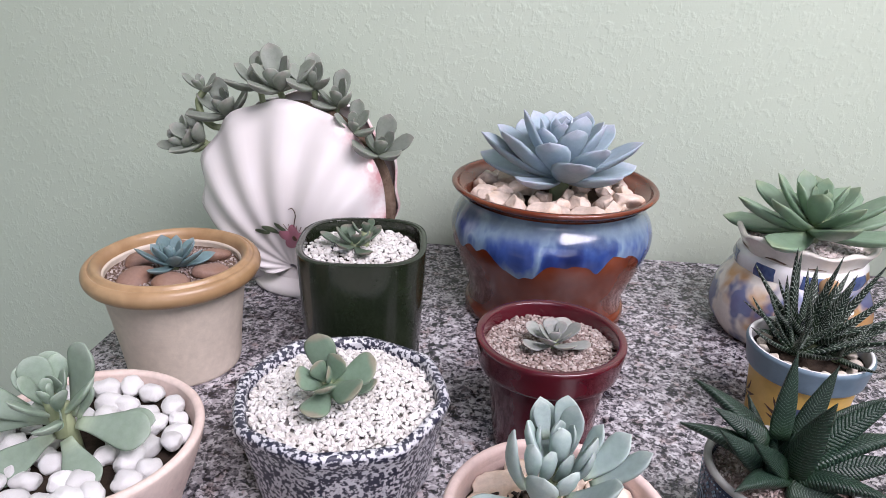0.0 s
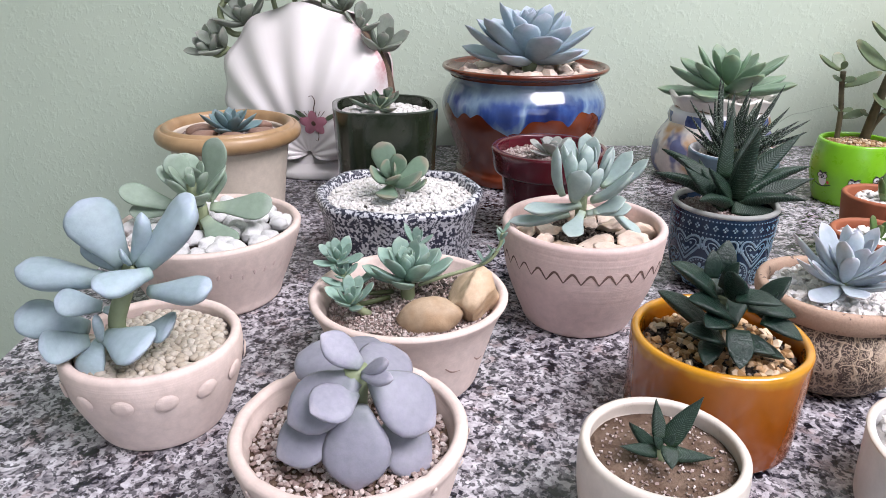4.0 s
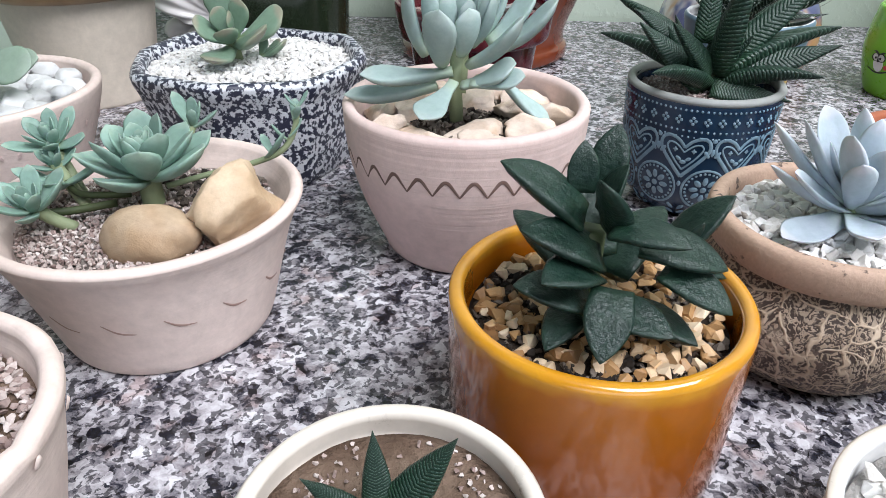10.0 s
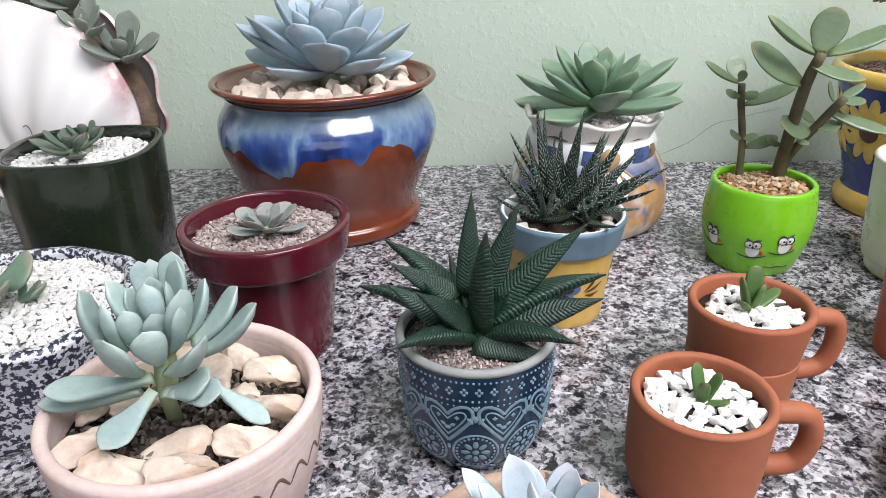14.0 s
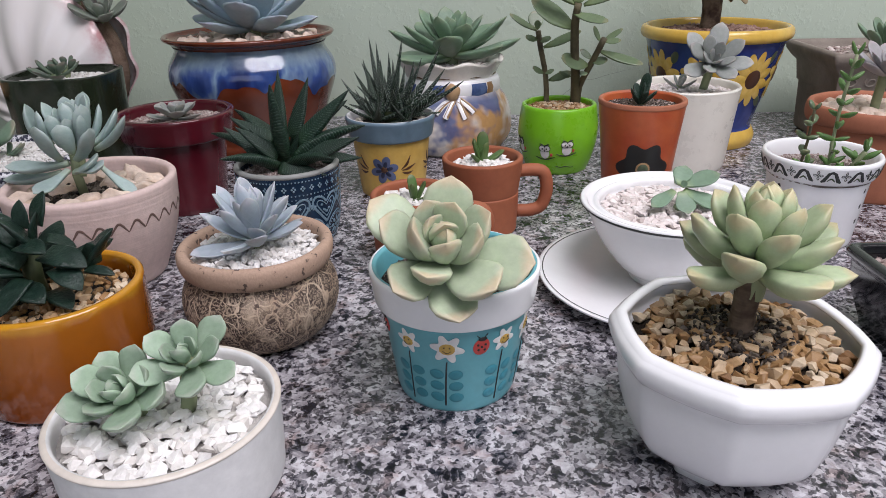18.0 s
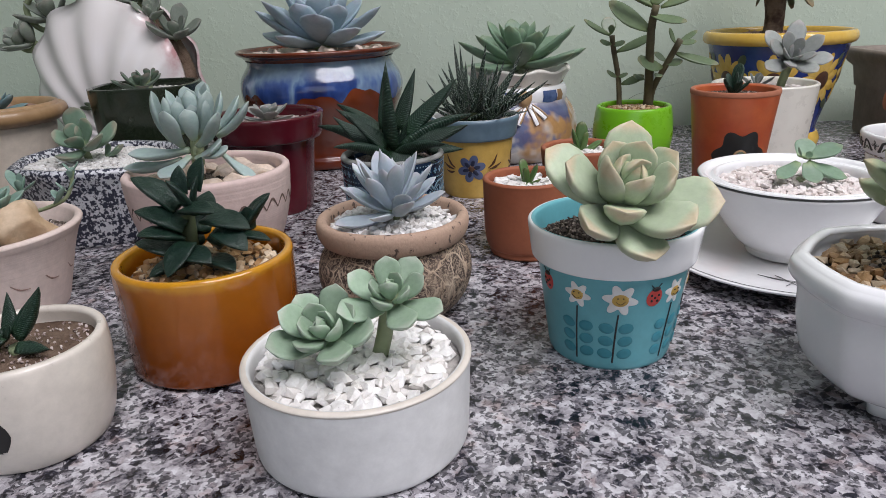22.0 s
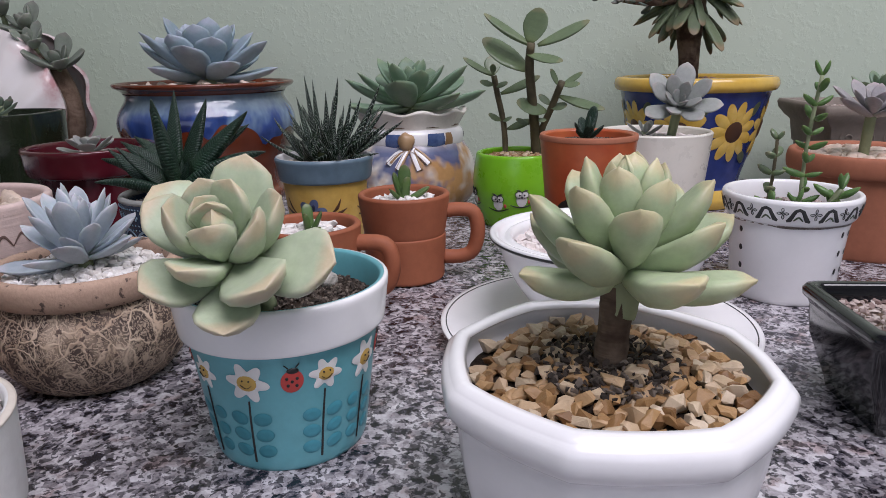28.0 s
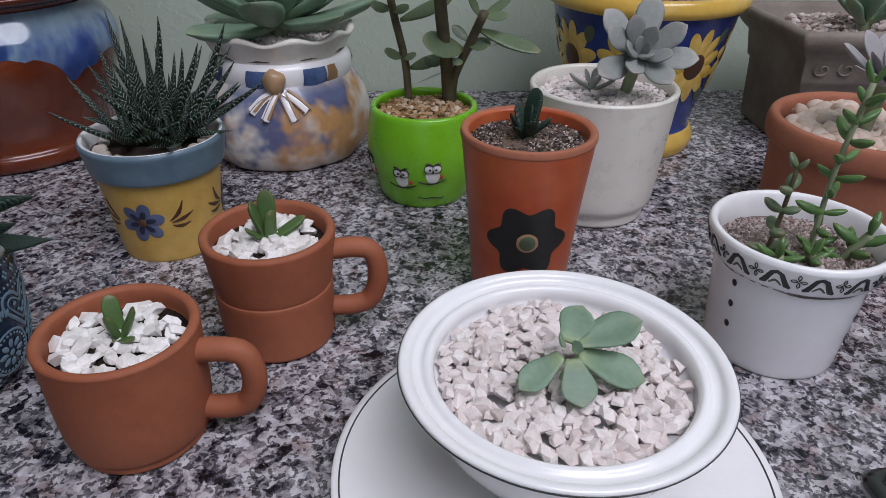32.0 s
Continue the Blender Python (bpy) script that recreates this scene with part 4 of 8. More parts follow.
def leaf(parent, mesh, at, heading, rise, length, roll=0.0, wide=1.0, bow=0.0):
    """One leaf from a spot, its tip towards a compass heading and rising by so many degrees; bow is the curl of its mesh."""
    ob = new("leaf", mesh)
    ob.parent = parent
    turn = Matrix.Rotation(radians(heading), 4, "Z") @ Matrix.Rotation(-radians(rise), 4, "Y") @ Matrix.Rotation(radians(roll), 4, "X") @ Matrix.Rotation(math.atan(bow), 4, "Y")
    ob.matrix_basis = Matrix.Translation(at) @ turn @ Matrix.Diagonal((length, length * wide, length, 1))
    return ob


def leaves_from(parent, mesh, rows, face=0.5, bow=0.0):
    """Leaves one by one: foot x, y, z, heading, rise, length and relative width; each rolls its upper face partly
    towards the camera's side to fit its view.
    """
    toward_camera = Vector((0.0, -0.78, 0.62))
    for x, y, z, heading, rise, length, wide in rows:
        m = Matrix.Rotation(radians(heading), 3, "Z") @ Matrix.Rotation(-radians(rise), 3, "Y")
        roll = math.degrees(math.atan2(-(m @ Vector((0, 1, 0))).dot(toward_camera), (m @ Vector((0, 0, 1))).dot(toward_camera)))
        leaf(parent, mesh, (x, y, z), heading, rise, length, face * max(-85, min(85, roll)), wide * 1.2, bow)


def rosette(parent, mesh, at, n, short, long, steep, flat, seed=0, lean=0.0, lean_to=0.0, core=0.004, stem=STEM, jitter=1.0, rise=0.0, foot=None, name="stem", spin=0.0):
    """A spiral of leaves round a short stem; the axis may lean (degrees) towards a heading. Inner leaves are short and steep."""
    rng = random.Random(seed)
    tilt = Matrix.Rotation(radians(lean_to), 4, "Z") @ Matrix.Rotation(radians(lean), 4, "Y") @ Matrix.Rotation(-radians(lean_to), 4, "Z")
    low = foot if foot is not None else (at[0], at[1], at[2] - core * 2.5)
    st = part(name, tube(eased([low, ((low[0] + at[0]) / 2, (low[1] + at[1]) / 2, (low[2] + at[2]) / 2), tuple(Vector(at) + (tilt @ Vector((0, 0, core + rise))))], 3), core, 10), stem, parent)
    for i in range(n):
        q = ((i + 0.6) / n) ** 0.8
        ob = leaf(st, mesh, (0, 0, 0), spin + i * 137.508 + rng.uniform(-6, 6) * jitter, steep + (flat - steep) * q + rng.uniform(-4, 4) * jitter, (short + (long - short) * min(1, q * 1.25)) * (1 + rng.uniform(-0.07, 0.07) * jitter), rng.uniform(-6, 6) * jitter)
        up = Vector((0, 0, (core + rise) * (1 - q)))
        out = (Matrix.Rotation(radians(spin + i * 137.508), 4, "Z") @ Vector((core * 0.6 * q, 0, 0)))
        ob.matrix_basis = Matrix.Translation(at) @ tilt @ Matrix.Translation(up + out) @ ob.matrix_basis
    return st


# ---- the setting ----
def slab(name, x0, x1, y0, y1, z0, z1, material, label, category, ease=0.0):
    bm = bmesh.new()
    bmesh.ops.create_cube(bm, size=1.0)
    for v in bm.verts:
        v.co = Vector(((x0 + x1) / 2 + v.co.x * (x1 - x0), (y0 + y1) / 2 + v.co.y * (y1 - y0), (z0 + z1) / 2 + v.co.z * (z1 - z0)))
    if ease:
        bmesh.ops.bevel(bm, geom=bm.edges[:], offset=ease, segments=3, affect="EDGES")
    return tagged(part(name, bm, material, None, "", False), label, category, kind="structure")


slab("wall_north", -1.7, 2.7, 0.778, 0.93, -0.9, 1.7, WALL, "pale green painted wall with a stippled plaster finish", "wall")
slab("countertop", -0.347, 2.3, -0.17, 0.776, -0.03, 0.0, GRANITE, "polished grey, black and white speckled granite countertop", "counter", 0.003)
# base, floor, outer walls and ceiling are unseen, assumed to close the room
slab("counter_base", -0.28, 2.3, -0.08, 0.77, -0.9, -0.032, PLASTER, "assumed plain grey base under the granite countertop", "counter")
slab("floor", -1.7, 2.7, -2.3, 0.93, -1.0, -0.902, CONCRETE, "plain grey concrete floor", "floor")
slab("wall_west", -1.85, -1.702, -2.3, 0.93, -0.9, 1.7, WALL, "pale green painted side wall", "wall")
slab("wall_east", 2.702, 2.85, -2.3, 0.93, -0.9, 1.7, WALL, "pale green painted side wall", "wall")
# south wall with its window opening
slab("wall_south_below", -1.7, 2.7, -2.3, -2.15, -0.9, 0.08, PLASTER, "unseen grey plastered wall under the window", "wall")
slab("wall_south_above", -1.7, 2.7, -2.3, -2.15, 1.42, 1.7, PLASTER, "unseen grey plastered wall over the window", "wall")
slab("wall_south_left", -1.7, -0.85, -2.3, -2.15, 0.082, 1.418, PLASTER, "unseen grey plastered wall beside the window", "wall")
slab("wall_south_right", 1.55, 2.7, -2.3, -2.15, 0.082, 1.418, PLASTER, "unseen grey plastered wall beside the window", "wall")
# unseen ceiling, left open round the added roof lamp
slab("ceiling_back", -1.7, 2.7, 0.15, 0.776, 1.702, 1.8, PLASTER, "unseen grey plastered ceiling", "ceiling")
slab("ceiling_front", -1.7, 2.7, -2.3, -1.05, 1.702, 1.8, PLASTER, "unseen grey plastered ceiling", "ceiling")
slab("ceiling_left", -1.7, -0.35, -1.048, 0.148, 1.702, 1.8, PLASTER, "unseen grey plastered ceiling", "ceiling")
slab("ceiling_right", 1.75, 2.7, -1.048, 0.148, 1.702, 1.8, PLASTER, "unseen grey plastered ceiling", "ceiling")


# ---- pots and plants ----
def wall_of(outer, depth, thick=0.0045):
    """Closes an outer profile, base to rim, with a rounded lip and an inner wall down to the soil."""
    inner = [(max(r - thick, 0.002), z) for r, z in reversed(outer) if z > depth]
    top = outer[-1]
    lip = [(top[0] - thick * 0.25, top[1] + thick * 0.3), (top[0] - thick * 0.75, top[1] + thick * 0.3)]
    return [(0.004, outer[0][1])] + list(outer) + lip + inner + [(max(radius_at(outer, depth) - thick, 0.002), depth), (0.003, depth)]


def turned_pot(parent, outer, depth, material, label="", thick=0.0045, shape=None, wob=0.006, steps=4, seg=72, z_wob=None):
    line = eased(outer, steps)
    return part("pot", lathe(wall_of(line, depth, thick), seg, shape, wob, z_wob), material, parent, label), line


def putter(line, a0):
    return lambda s, z, lift=0.0006: on_pot(line, a0, s, z, lift)


# cream pot with a broad honey-brown rim
t = thing("potted_succulent", "cream clay pot with honey brown rim and small blue rosette", -0.2564, 0.4748, girth=1.033, tall=1.08)
body, line = turned_pot(t, [(0.043, 0), (0.045, 0.002), (0.047, 0.02), (0.051, 0.05), (0.055, 0.074), (0.055, 0.082)], 0.07, CREAM_CLAY, "cream turned clay pot body")
part("rim", lathe(eased([(0.054, 0.073), (0.060, 0.0745), (0.0655, 0.078), (0.0672, 0.083), (0.0655, 0.0875), (0.0625, 0.0892), (0.061, 0.0885), (0.0585, 0.0915), (0.055, 0.0905), (0.0525, 0.086), (0.052, 0.078), (0.052, 0.074)], 3), 72, None, 0.004), HONEY, body, "honey-brown glazed rim with turned rings")
soil(t, 0.052, 0.078, SOIL_BROWN)
for i, (x, y, s) in enumerate(((-0.03, 0.008, 0.016), (-0.018, -0.026, 0.015), (0.014, -0.03, 0.017), (0.034, -0.004, 0.016), (0.022, 0.026, 0.015), (-0.012, 0.03, 0.014))):
    stone(t, "slab", ROCK_BROWN, x, y, 0.0815, s, i + 1)
gravel(t, 0.05, 0.078, 0.0014, GRAVEL_MIX, 5, keep=0.5, shapes=CRUMBS)
rosette(t, leaf_mesh("ovate", L_TEAL, 0.46, 0.1, 0.22, 0.2), (0.002, -0.004, 0.084), 17, 0.011, 0.029, 70, 2, 3, jitter=1.6)

# dark green squarish pot
t = thing("potted_succulent", "glossy bottle green squarish pot with white gravel and dark succulent", -0.1052, 0.5069, 8, girth=1.05, tall=1.04)
squircle = lambda a: 1.0 / (abs(math.cos(a)) ** 3.0 + abs(math.sin(a)) ** 3.0) ** (1 / 3.0)
turned_pot(t, [(0.043, 0), (0.0455, 0.003), (0.047, 0.03), (0.049, 0.07), (0.0505, 0.103), (0.0505, 0.105)], 0.093, DARK_GREEN, "bottle-green glazed pot", 0.005, squircle, 0.004)
soil(t, 0.045, 0.095, SOIL, shape=squircle)
gravel(t, 0.047, 0.0965, 0.0028, GRAVEL_WHITE, 11)
st = rosette(t, leaf_mesh("spoon", L_MOSS, 0.55, 0.12, 0.25, 0.2), (-0.006, -0.004, 0.102), 11, 0.009, 0.025, 62, -4, 4, jitter=2.5)
rosette(t, leaf_mesh("spoon", L_MOSS, 0.55, 0.12, 0.25, 0.2), (0.002, 0.004, 0.108), 6, 0.006, 0.015, 80, 30, 5, foot=(0.0, 0.002, 0.096))

# large drip-glazed pot
t = thing("potted_echeveria", "large rust pot with blue drip glaze and powder blue echeveria", 0.0542, 0.6317, 20, tall=1.017)
body, line = turned_pot(t, [(0.076, 0), (0.080, 0.003), (0.080, 0.011), (0.0765, 0.016), (0.078, 0.03), (0.088, 0.055), (0.0965, 0.08), (0.095, 0.098), (0.087, 0.112), (0.085, 0.117), (0.090, 0.1235), (0.0965, 0.127), (0.0985, 0.130)], 0.108, RUST, "rust red glazed pot with flared rim", 0.006, None, 0.0, 4, 96)
vs, fs, na, nz = [], [], 240, 16
for k in range(na):
    a = 2 * math.pi * k / na
    low = 0.069 + 0.007 * math.sin(4 * a + 1.0) + 0.014 * abs(math.sin(4.5 * a + 0.6)) + 0.005 * abs(math.sin(10.5 * a)) + 0.0008 * math.sin(31 * a)
    for q in range(nz + 1):
        z = low + (0.1205 - low) * q / nz
        r = radius_at(line, z) + 0.0009 * min(1.0, 0.25 + 3.0 * q / nz)
        vs.append((r * math.cos(a), r * math.sin(a), z))
for k in range(na):
    for q in range(nz):
        a, b = k * (nz + 1) + q, (k + 1) % na * (nz + 1) + q
        fs.append((a, b, b + 1, a + 1))
part("glaze_pour", (vs, fs), glaze_pour(), body, "blue poured glaze with a lobed lower edge")
soil(t, 0.082, 0.112, SOIL_BROWN)
rng = random.Random(8)
for ring, count, size in ((0.07, 21, 0.0125), (0.05, 14, 0.0125), (0.03, 8, 0.012)):
    for k in range(count):
        a = 2 * math.pi * (k + rng.uniform(-0.25, 0.25)) / count
        stone(t, "chip", ROCK_PINK, ring * math.cos(a), ring * math.sin(a), 0.119 + rng.uniform(0, 0.004), size * rng.uniform(0.75, 1.2), rng.randrange(90))
rosette(t, leaf_mesh("mucro", L_POWDER, 0.50, 0.09, 0.24, 0.26), (0.004, -0.004, 0.134), 36, 0.030, 0.075, 86, -3, 9, core=0.009, rise=0.014, jitter=1.6)

# octagonal spattered pot
t = thing("potted_succulent", "low octagonal navy spattered pot of white chips with olive rosette", -0.0859, 0.3581, 10, girth=1.025, tall=1.06)
octagon = lambda a: 0.35 + 0.65 * math.cos(math.pi / 8) / math.cos((a + 0.2) % (math.pi / 4) - math.pi / 8) * 1.03
turned_pot(t, [(0.053, 0), (0.056, 0.003), (0.0602, 0.025), (0.065, 0.048), (0.0682, 0.0565), (0.069, 0.061)], 0.052, SPECKLE, "white pot with navy spatter glaze", 0.008, octagon, 0.012, z_wob=lambda a, r, z: 0.0012 * math.sin(3 * a + 1) * (z > 0.03))
soil(t, 0.060, 0.0535, SOIL_PALE, shape=octagon)
gravel(t, 0.0605, 0.0565, 0.0026, GRAVEL_WHITE, 17, 0.004)
olive = leaf_mesh("club", L_OLIVE, 0.62, 0.17, 0.2, 0.1)
rosette(t, olive, (-0.007, -0.006, 0.069), 9, 0.014, 0.033, 72, 12, 12, core=0.003, rise=0.006, jitter=1.6, lean=38, lean_to=-100, foot=(-0.006, -0.006, 0.056))
side = part("stem", tube([(0.004, -0.002, 0.056), (0.008, -0.002, 0.062)], 0.002), STEM, t)
for h, rise, L in ((-10, 20, 0.020), (20, 24, 0.016), (60, 50, 0.012)):
    leaf(side, olive, (0.006, -0.002, 0.061), h, rise, L)

# maroon pot
t = thing("potted_succulent", "glossy maroon collared pot with grit and a flat silver rosette", 0.0487, 0.4125, tall=1.02)
body, line = turned_pot(t, [(0.033, 0), (0.035, 0.002), (0.0375, 0.025), (0.0415, 0.058), (0.043, 0.07)], 0.066, MAROON, "maroon glazed pot body")
part("rim", lathe(eased([(0.043, 0.066), (0.0475, 0.0665), (0.0495, 0.069), (0.0512, 0.08), (0.0522, 0.0865), (0.051, 0.0885), (0.0475, 0.0885), (0.046, 0.086), (0.0455, 0.076), (0.0445, 0.068)], 3), 72, None, 0.003), MAROON, body, "maroon collar rim")
soil(t, 0.0455, 0.077, SOIL_BROWN)
gravel(t, 0.0465, 0.0775, 0.0019, GRAVEL_MIX, 23, 0.003)
rosette(t, leaf_mesh("spoon", L_SILVER, 0.62, 0.09, 0.15, 0.15), (0.002, -0.004, 0.082), 14, 0.008, 0.024, 65, 4, 14)

# pink bowl with white pebbles
t = thing("potted_succulent", "pale pink clay bowl of white pebbles with sage green rosette", -0.2291, 0.2999, tall=0.99)
body, line = turned_pot(t, [(0.046, 0), (0.0495, 0.002), (0.052, 0.010), (0.060, 0.030), (0.066, 0.047), (0.0685, 0.0555), (0.069, 0.059)], 0.046, PINK_CLAY, "pale pink clay bowl", 0.006)
for k in range(46):
    put = putter(line, k * 360 / 46)
    rng = random.Random(k)
    part("stamped_drop", spot(put, 0, 0.040 + rng.uniform(-0.004, 0.003), 0.0011, 0.0024, rng.uniform(-20, 20), 0.0005), PINK_CLAY_DEEP, body)
soil(t, 0.062, 0.048, SOIL)
rng = random.Random(2)
for ring, count in ((0.053, 21), (0.038, 14), (0.022, 8)):
    for k in range(count):
        a = 2 * math.pi * (k + rng.uniform(-0.3, 0.3)) / count
        stone(t, "pebble", PEBBLE, ring * math.cos(a), ring * math.sin(a), 0.053 + rng.uniform(0, 0.004), rng.uniform(0.007, 0.0102), rng.randrange(90))
sage = leaf_mesh("spoon", L_SAGE, 0.42, 0.12, 0.12, 0.16)
st = part("stem", tube([(0.0, -0.008, 0.05), (0.0, -0.010, 0.068), (-0.002, -0.010, 0.088)], 0.0045), STEM, t)
leaves_from(st, sage, ((0.003, -0.008, 0.08, 28, 70, 0.05, 0.86), (-0.005, -0.008, 0.088, 167, 56, 0.0313, 1.16), (-0.009, -0.002, 0.092, 131, 63, 0.0235, 1.42), (0.007, -0.01, 0.08, 8, 57, 0.0275, 0.7), (-0.004, -0.008, 0.088, 0, 84, 0.0191, 1.6), (0, -0.014, 0.091, -27, 61, 0.0092, 1.6), (-0.004, -0.014, 0.091, -117, 74, 0.0083, 1.6), (-0.004, -0.014, 0.082, -169, 44, 0.0143, 1.52), (0.002, -0.018, 0.083, -27, 61, 0.0092, 1.6), (0.001, -0.016, 0.082, -73, -11, 0.0106, 1.6)), 0.85)
leaves_from(st, sage, ((0.006, -0.01, 0.076, -2, -2, 0.0481, 0.97), (0.007, -0.004, 0.071, 3, 6, 0.0453, 0.68), (-0.012, -0.008, 0.073, 180, 16, 0.05, 0.73), (-0.017, -0.008, 0.073, -174, -3, 0.0363, 0.81), (-0.005, -0.018, 0.072, -150, -35, 0.0396, 1.14), (-0.016, -0.012, 0.057, -156, -11, 0.0356, 1.03), (0.003, -0.018, 0.07, -38, -36, 0.036, 1.38)), 0.85)
rosette(t, sage, (-0.003, -0.012, 0.080), 11, 0.010, 0.034, 84, 30, 21, core=0.005, rise=0.010, lean=10, lean_to=-90)

# rose-pink bowl with a scratched zigzag
t = thing("potted_echeveria", "rose pink zigzag clay bowl with sandstone chunks and blue rosette", 0.049, 0.2605, girth=1.005, tall=1.008)
body, line = turned_pot(t, [(0.0355, 0), (0.039, 0.002), (0.0425, 0.010), (0.0502, 0.029), (0.0551, 0.047), (0.0569, 0.062), (0.0575, 0.0735)], 0.058, PINK_CLAY_DEEP, "rose-pink clay bowl", 0.0055)
around = 2 * math.pi * 0.0556
teeth = 30
half = around / (4 * teeth)
# zigzag drawn as raised dark strokes, the scratch's shade put into colour
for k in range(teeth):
    part("zigzag_tooth", stroke(putter(line, 360 * k / teeth), [(-2 * half, 0.0496), (-half * 0.6, 0.0556), (0, 0.0566), (half * 0.6, 0.0556), (2 * half, 0.0496)], (0.0007, 0.0016, 0.0018, 0.0016, 0.0007), 0.0003), SCRATCH_SHADE, body, "zigzag tooth with the scratch shade painted dark")
soil(t, 0.051, 0.059, SOIL)
rng = random.Random(5)
gravel(t, 0.050, 0.060, 0.0026, GRIT_DARK, 31, keep=0.8, shapes=CRUMBS)
for ring, count in ((0.0395, 10), (0.024, 4)):
    for k in range(count):
        a = 2 * math.pi * (k + rng.uniform(-0.22, 0.22)) / count
        stone(t, "chip", ROCK_TAN, ring * math.cos(a), ring * math.sin(a), 0.0635 + rng.uniform(-0.001, 0.002), rng.uniform(0.0112, 0.0150), rng.randrange(90), None, (1.1, 0.9, 0.8))
jb = leaf_mesh("mucro", L_JADEBLUE, 0.40, 0.15, 0.30, 0.26)
st = part("stem", tube([(-0.004, -0.004, 0.062), (-0.005, -0.006, 0.080), (-0.004, -0.004, 0.100)], 0.0032), STEM, t)
leaves_from(st, jb, ((-0.018, -0.008, 0.096, -153, 76, 0.0358, 0.79), (-0.009, 0.005, 0.114, 117, 61, 0.0186, 1.05), (-0.001, 0.005, 0.112, 84, 62, 0.0237, 1.05), (-0.01, 0, 0.108, -162, 79, 0.0179, 1.05), (-0.006, -0, 0.106, -63, 82, 0.0178, 1.05), (-0.001, -0, 0.108, 0, 79, 0.0202, 0.92), (0.005, -0, 0.101, 18, 64, 0.0287, 0.71), (0.009, -0.002, 0.1, 11, 48, 0.0319, 0.98), (0.013, -0.006, 0.098, 0, 41, 0.0345, 0.69), (-0.014, -0.01, 0.103, -108, 75, 0.0246, 0.83), (-0.01, -0.008, 0.101, -76, 70, 0.0242, 0.84), (-0.002, -0.01, 0.097, -77, 57, 0.0263, 1.05), (-0.004, -0.004, 0.099, -63, 63, 0.0245, 0.92), (0.002, -0.006, 0.1, -31, 64, 0.0265, 0.83), (0.001, -0.011, 0.093, -33, 41, 0.0362, 0.81), (-0.011, -0.011, 0.093, -90, 55, 0.0321, 1.05)), 0.25, 0.30)
low_leaf = leaf_mesh("paddle", L_JADEBLUE, 0.42, 0.15, 0.22, 0.22)
leaves_from(st, low_leaf, ((-0.006, -0.011, 0.09, -169, -1, 0.0416, 0.58), (-0.013, -0.01, 0.083, -177, -7, 0.0431, 0.44), (-0.005, -0.014, 0.086, -120, -20, 0.0285, 1.05), (-0.002, -0.013, 0.084, -20, 27, 0.0285, 1.05), (0.002, -0.016, 0.086, -16, 13, 0.0256, 1.01), (0.015, -0.01, 0.088, -5, -41, 0.0318, 0.58)), 0.45, 0.22)
rosette(t, jb, (-0.003, 0.0, 0.096), 7, 0.014, 0.036, 84, 34, 33, core=0.004, rise=0.010, foot=(-0.004, -0.004, 0.078), jitter=1.3)

# navy pot with heart reliefs
t = thing("potted_haworthia", "navy pot with pale relief hearts and a ridged dark haworthia", 0.1754, 0.3177, tall=1.07)
body, line = turned_pot(t, [(0.025, 0), (0.029, 0.003), (0.0345, 0.012), (0.038, 0.028), (0.0395, 0.05), (0.0402, 0.064)], 0.055, NAVY_RELIEF, "navy glazed pot", 0.004)
part("rim_edge", lathe(eased([(0.0402, 0.063), (0.0406, 0.0645), (0.039, 0.0662), (0.0365, 0.0655), (0.036, 0.062)], 3), 72), GREY_CLAY, body, "pale grey unglazed rim edge")
for z, count, r in ((0.0605, 96, 0.0006), (0.0505, 84, 0.0006), (0.0475, 84, 0.0005)):
    part("beaded_band", joined([spot(putter(line, 360 * k / count), 0, z, r, r) for k in range(count)]), PALE_BLUE_LINE, body, "row of raised pale dots")
part("flower_band", joined([spot(putter(line, 360 * k / 36), dx, 0.0555 + dz, 0.0008, 0.0008) for k in range(36) for dx, dz in ((-0.0012, 0), (0.0012, 0), (0, 0.0014), (0, -0.0014))]), PALE_BLUE_LINE, body, "row of tiny raised flowers")
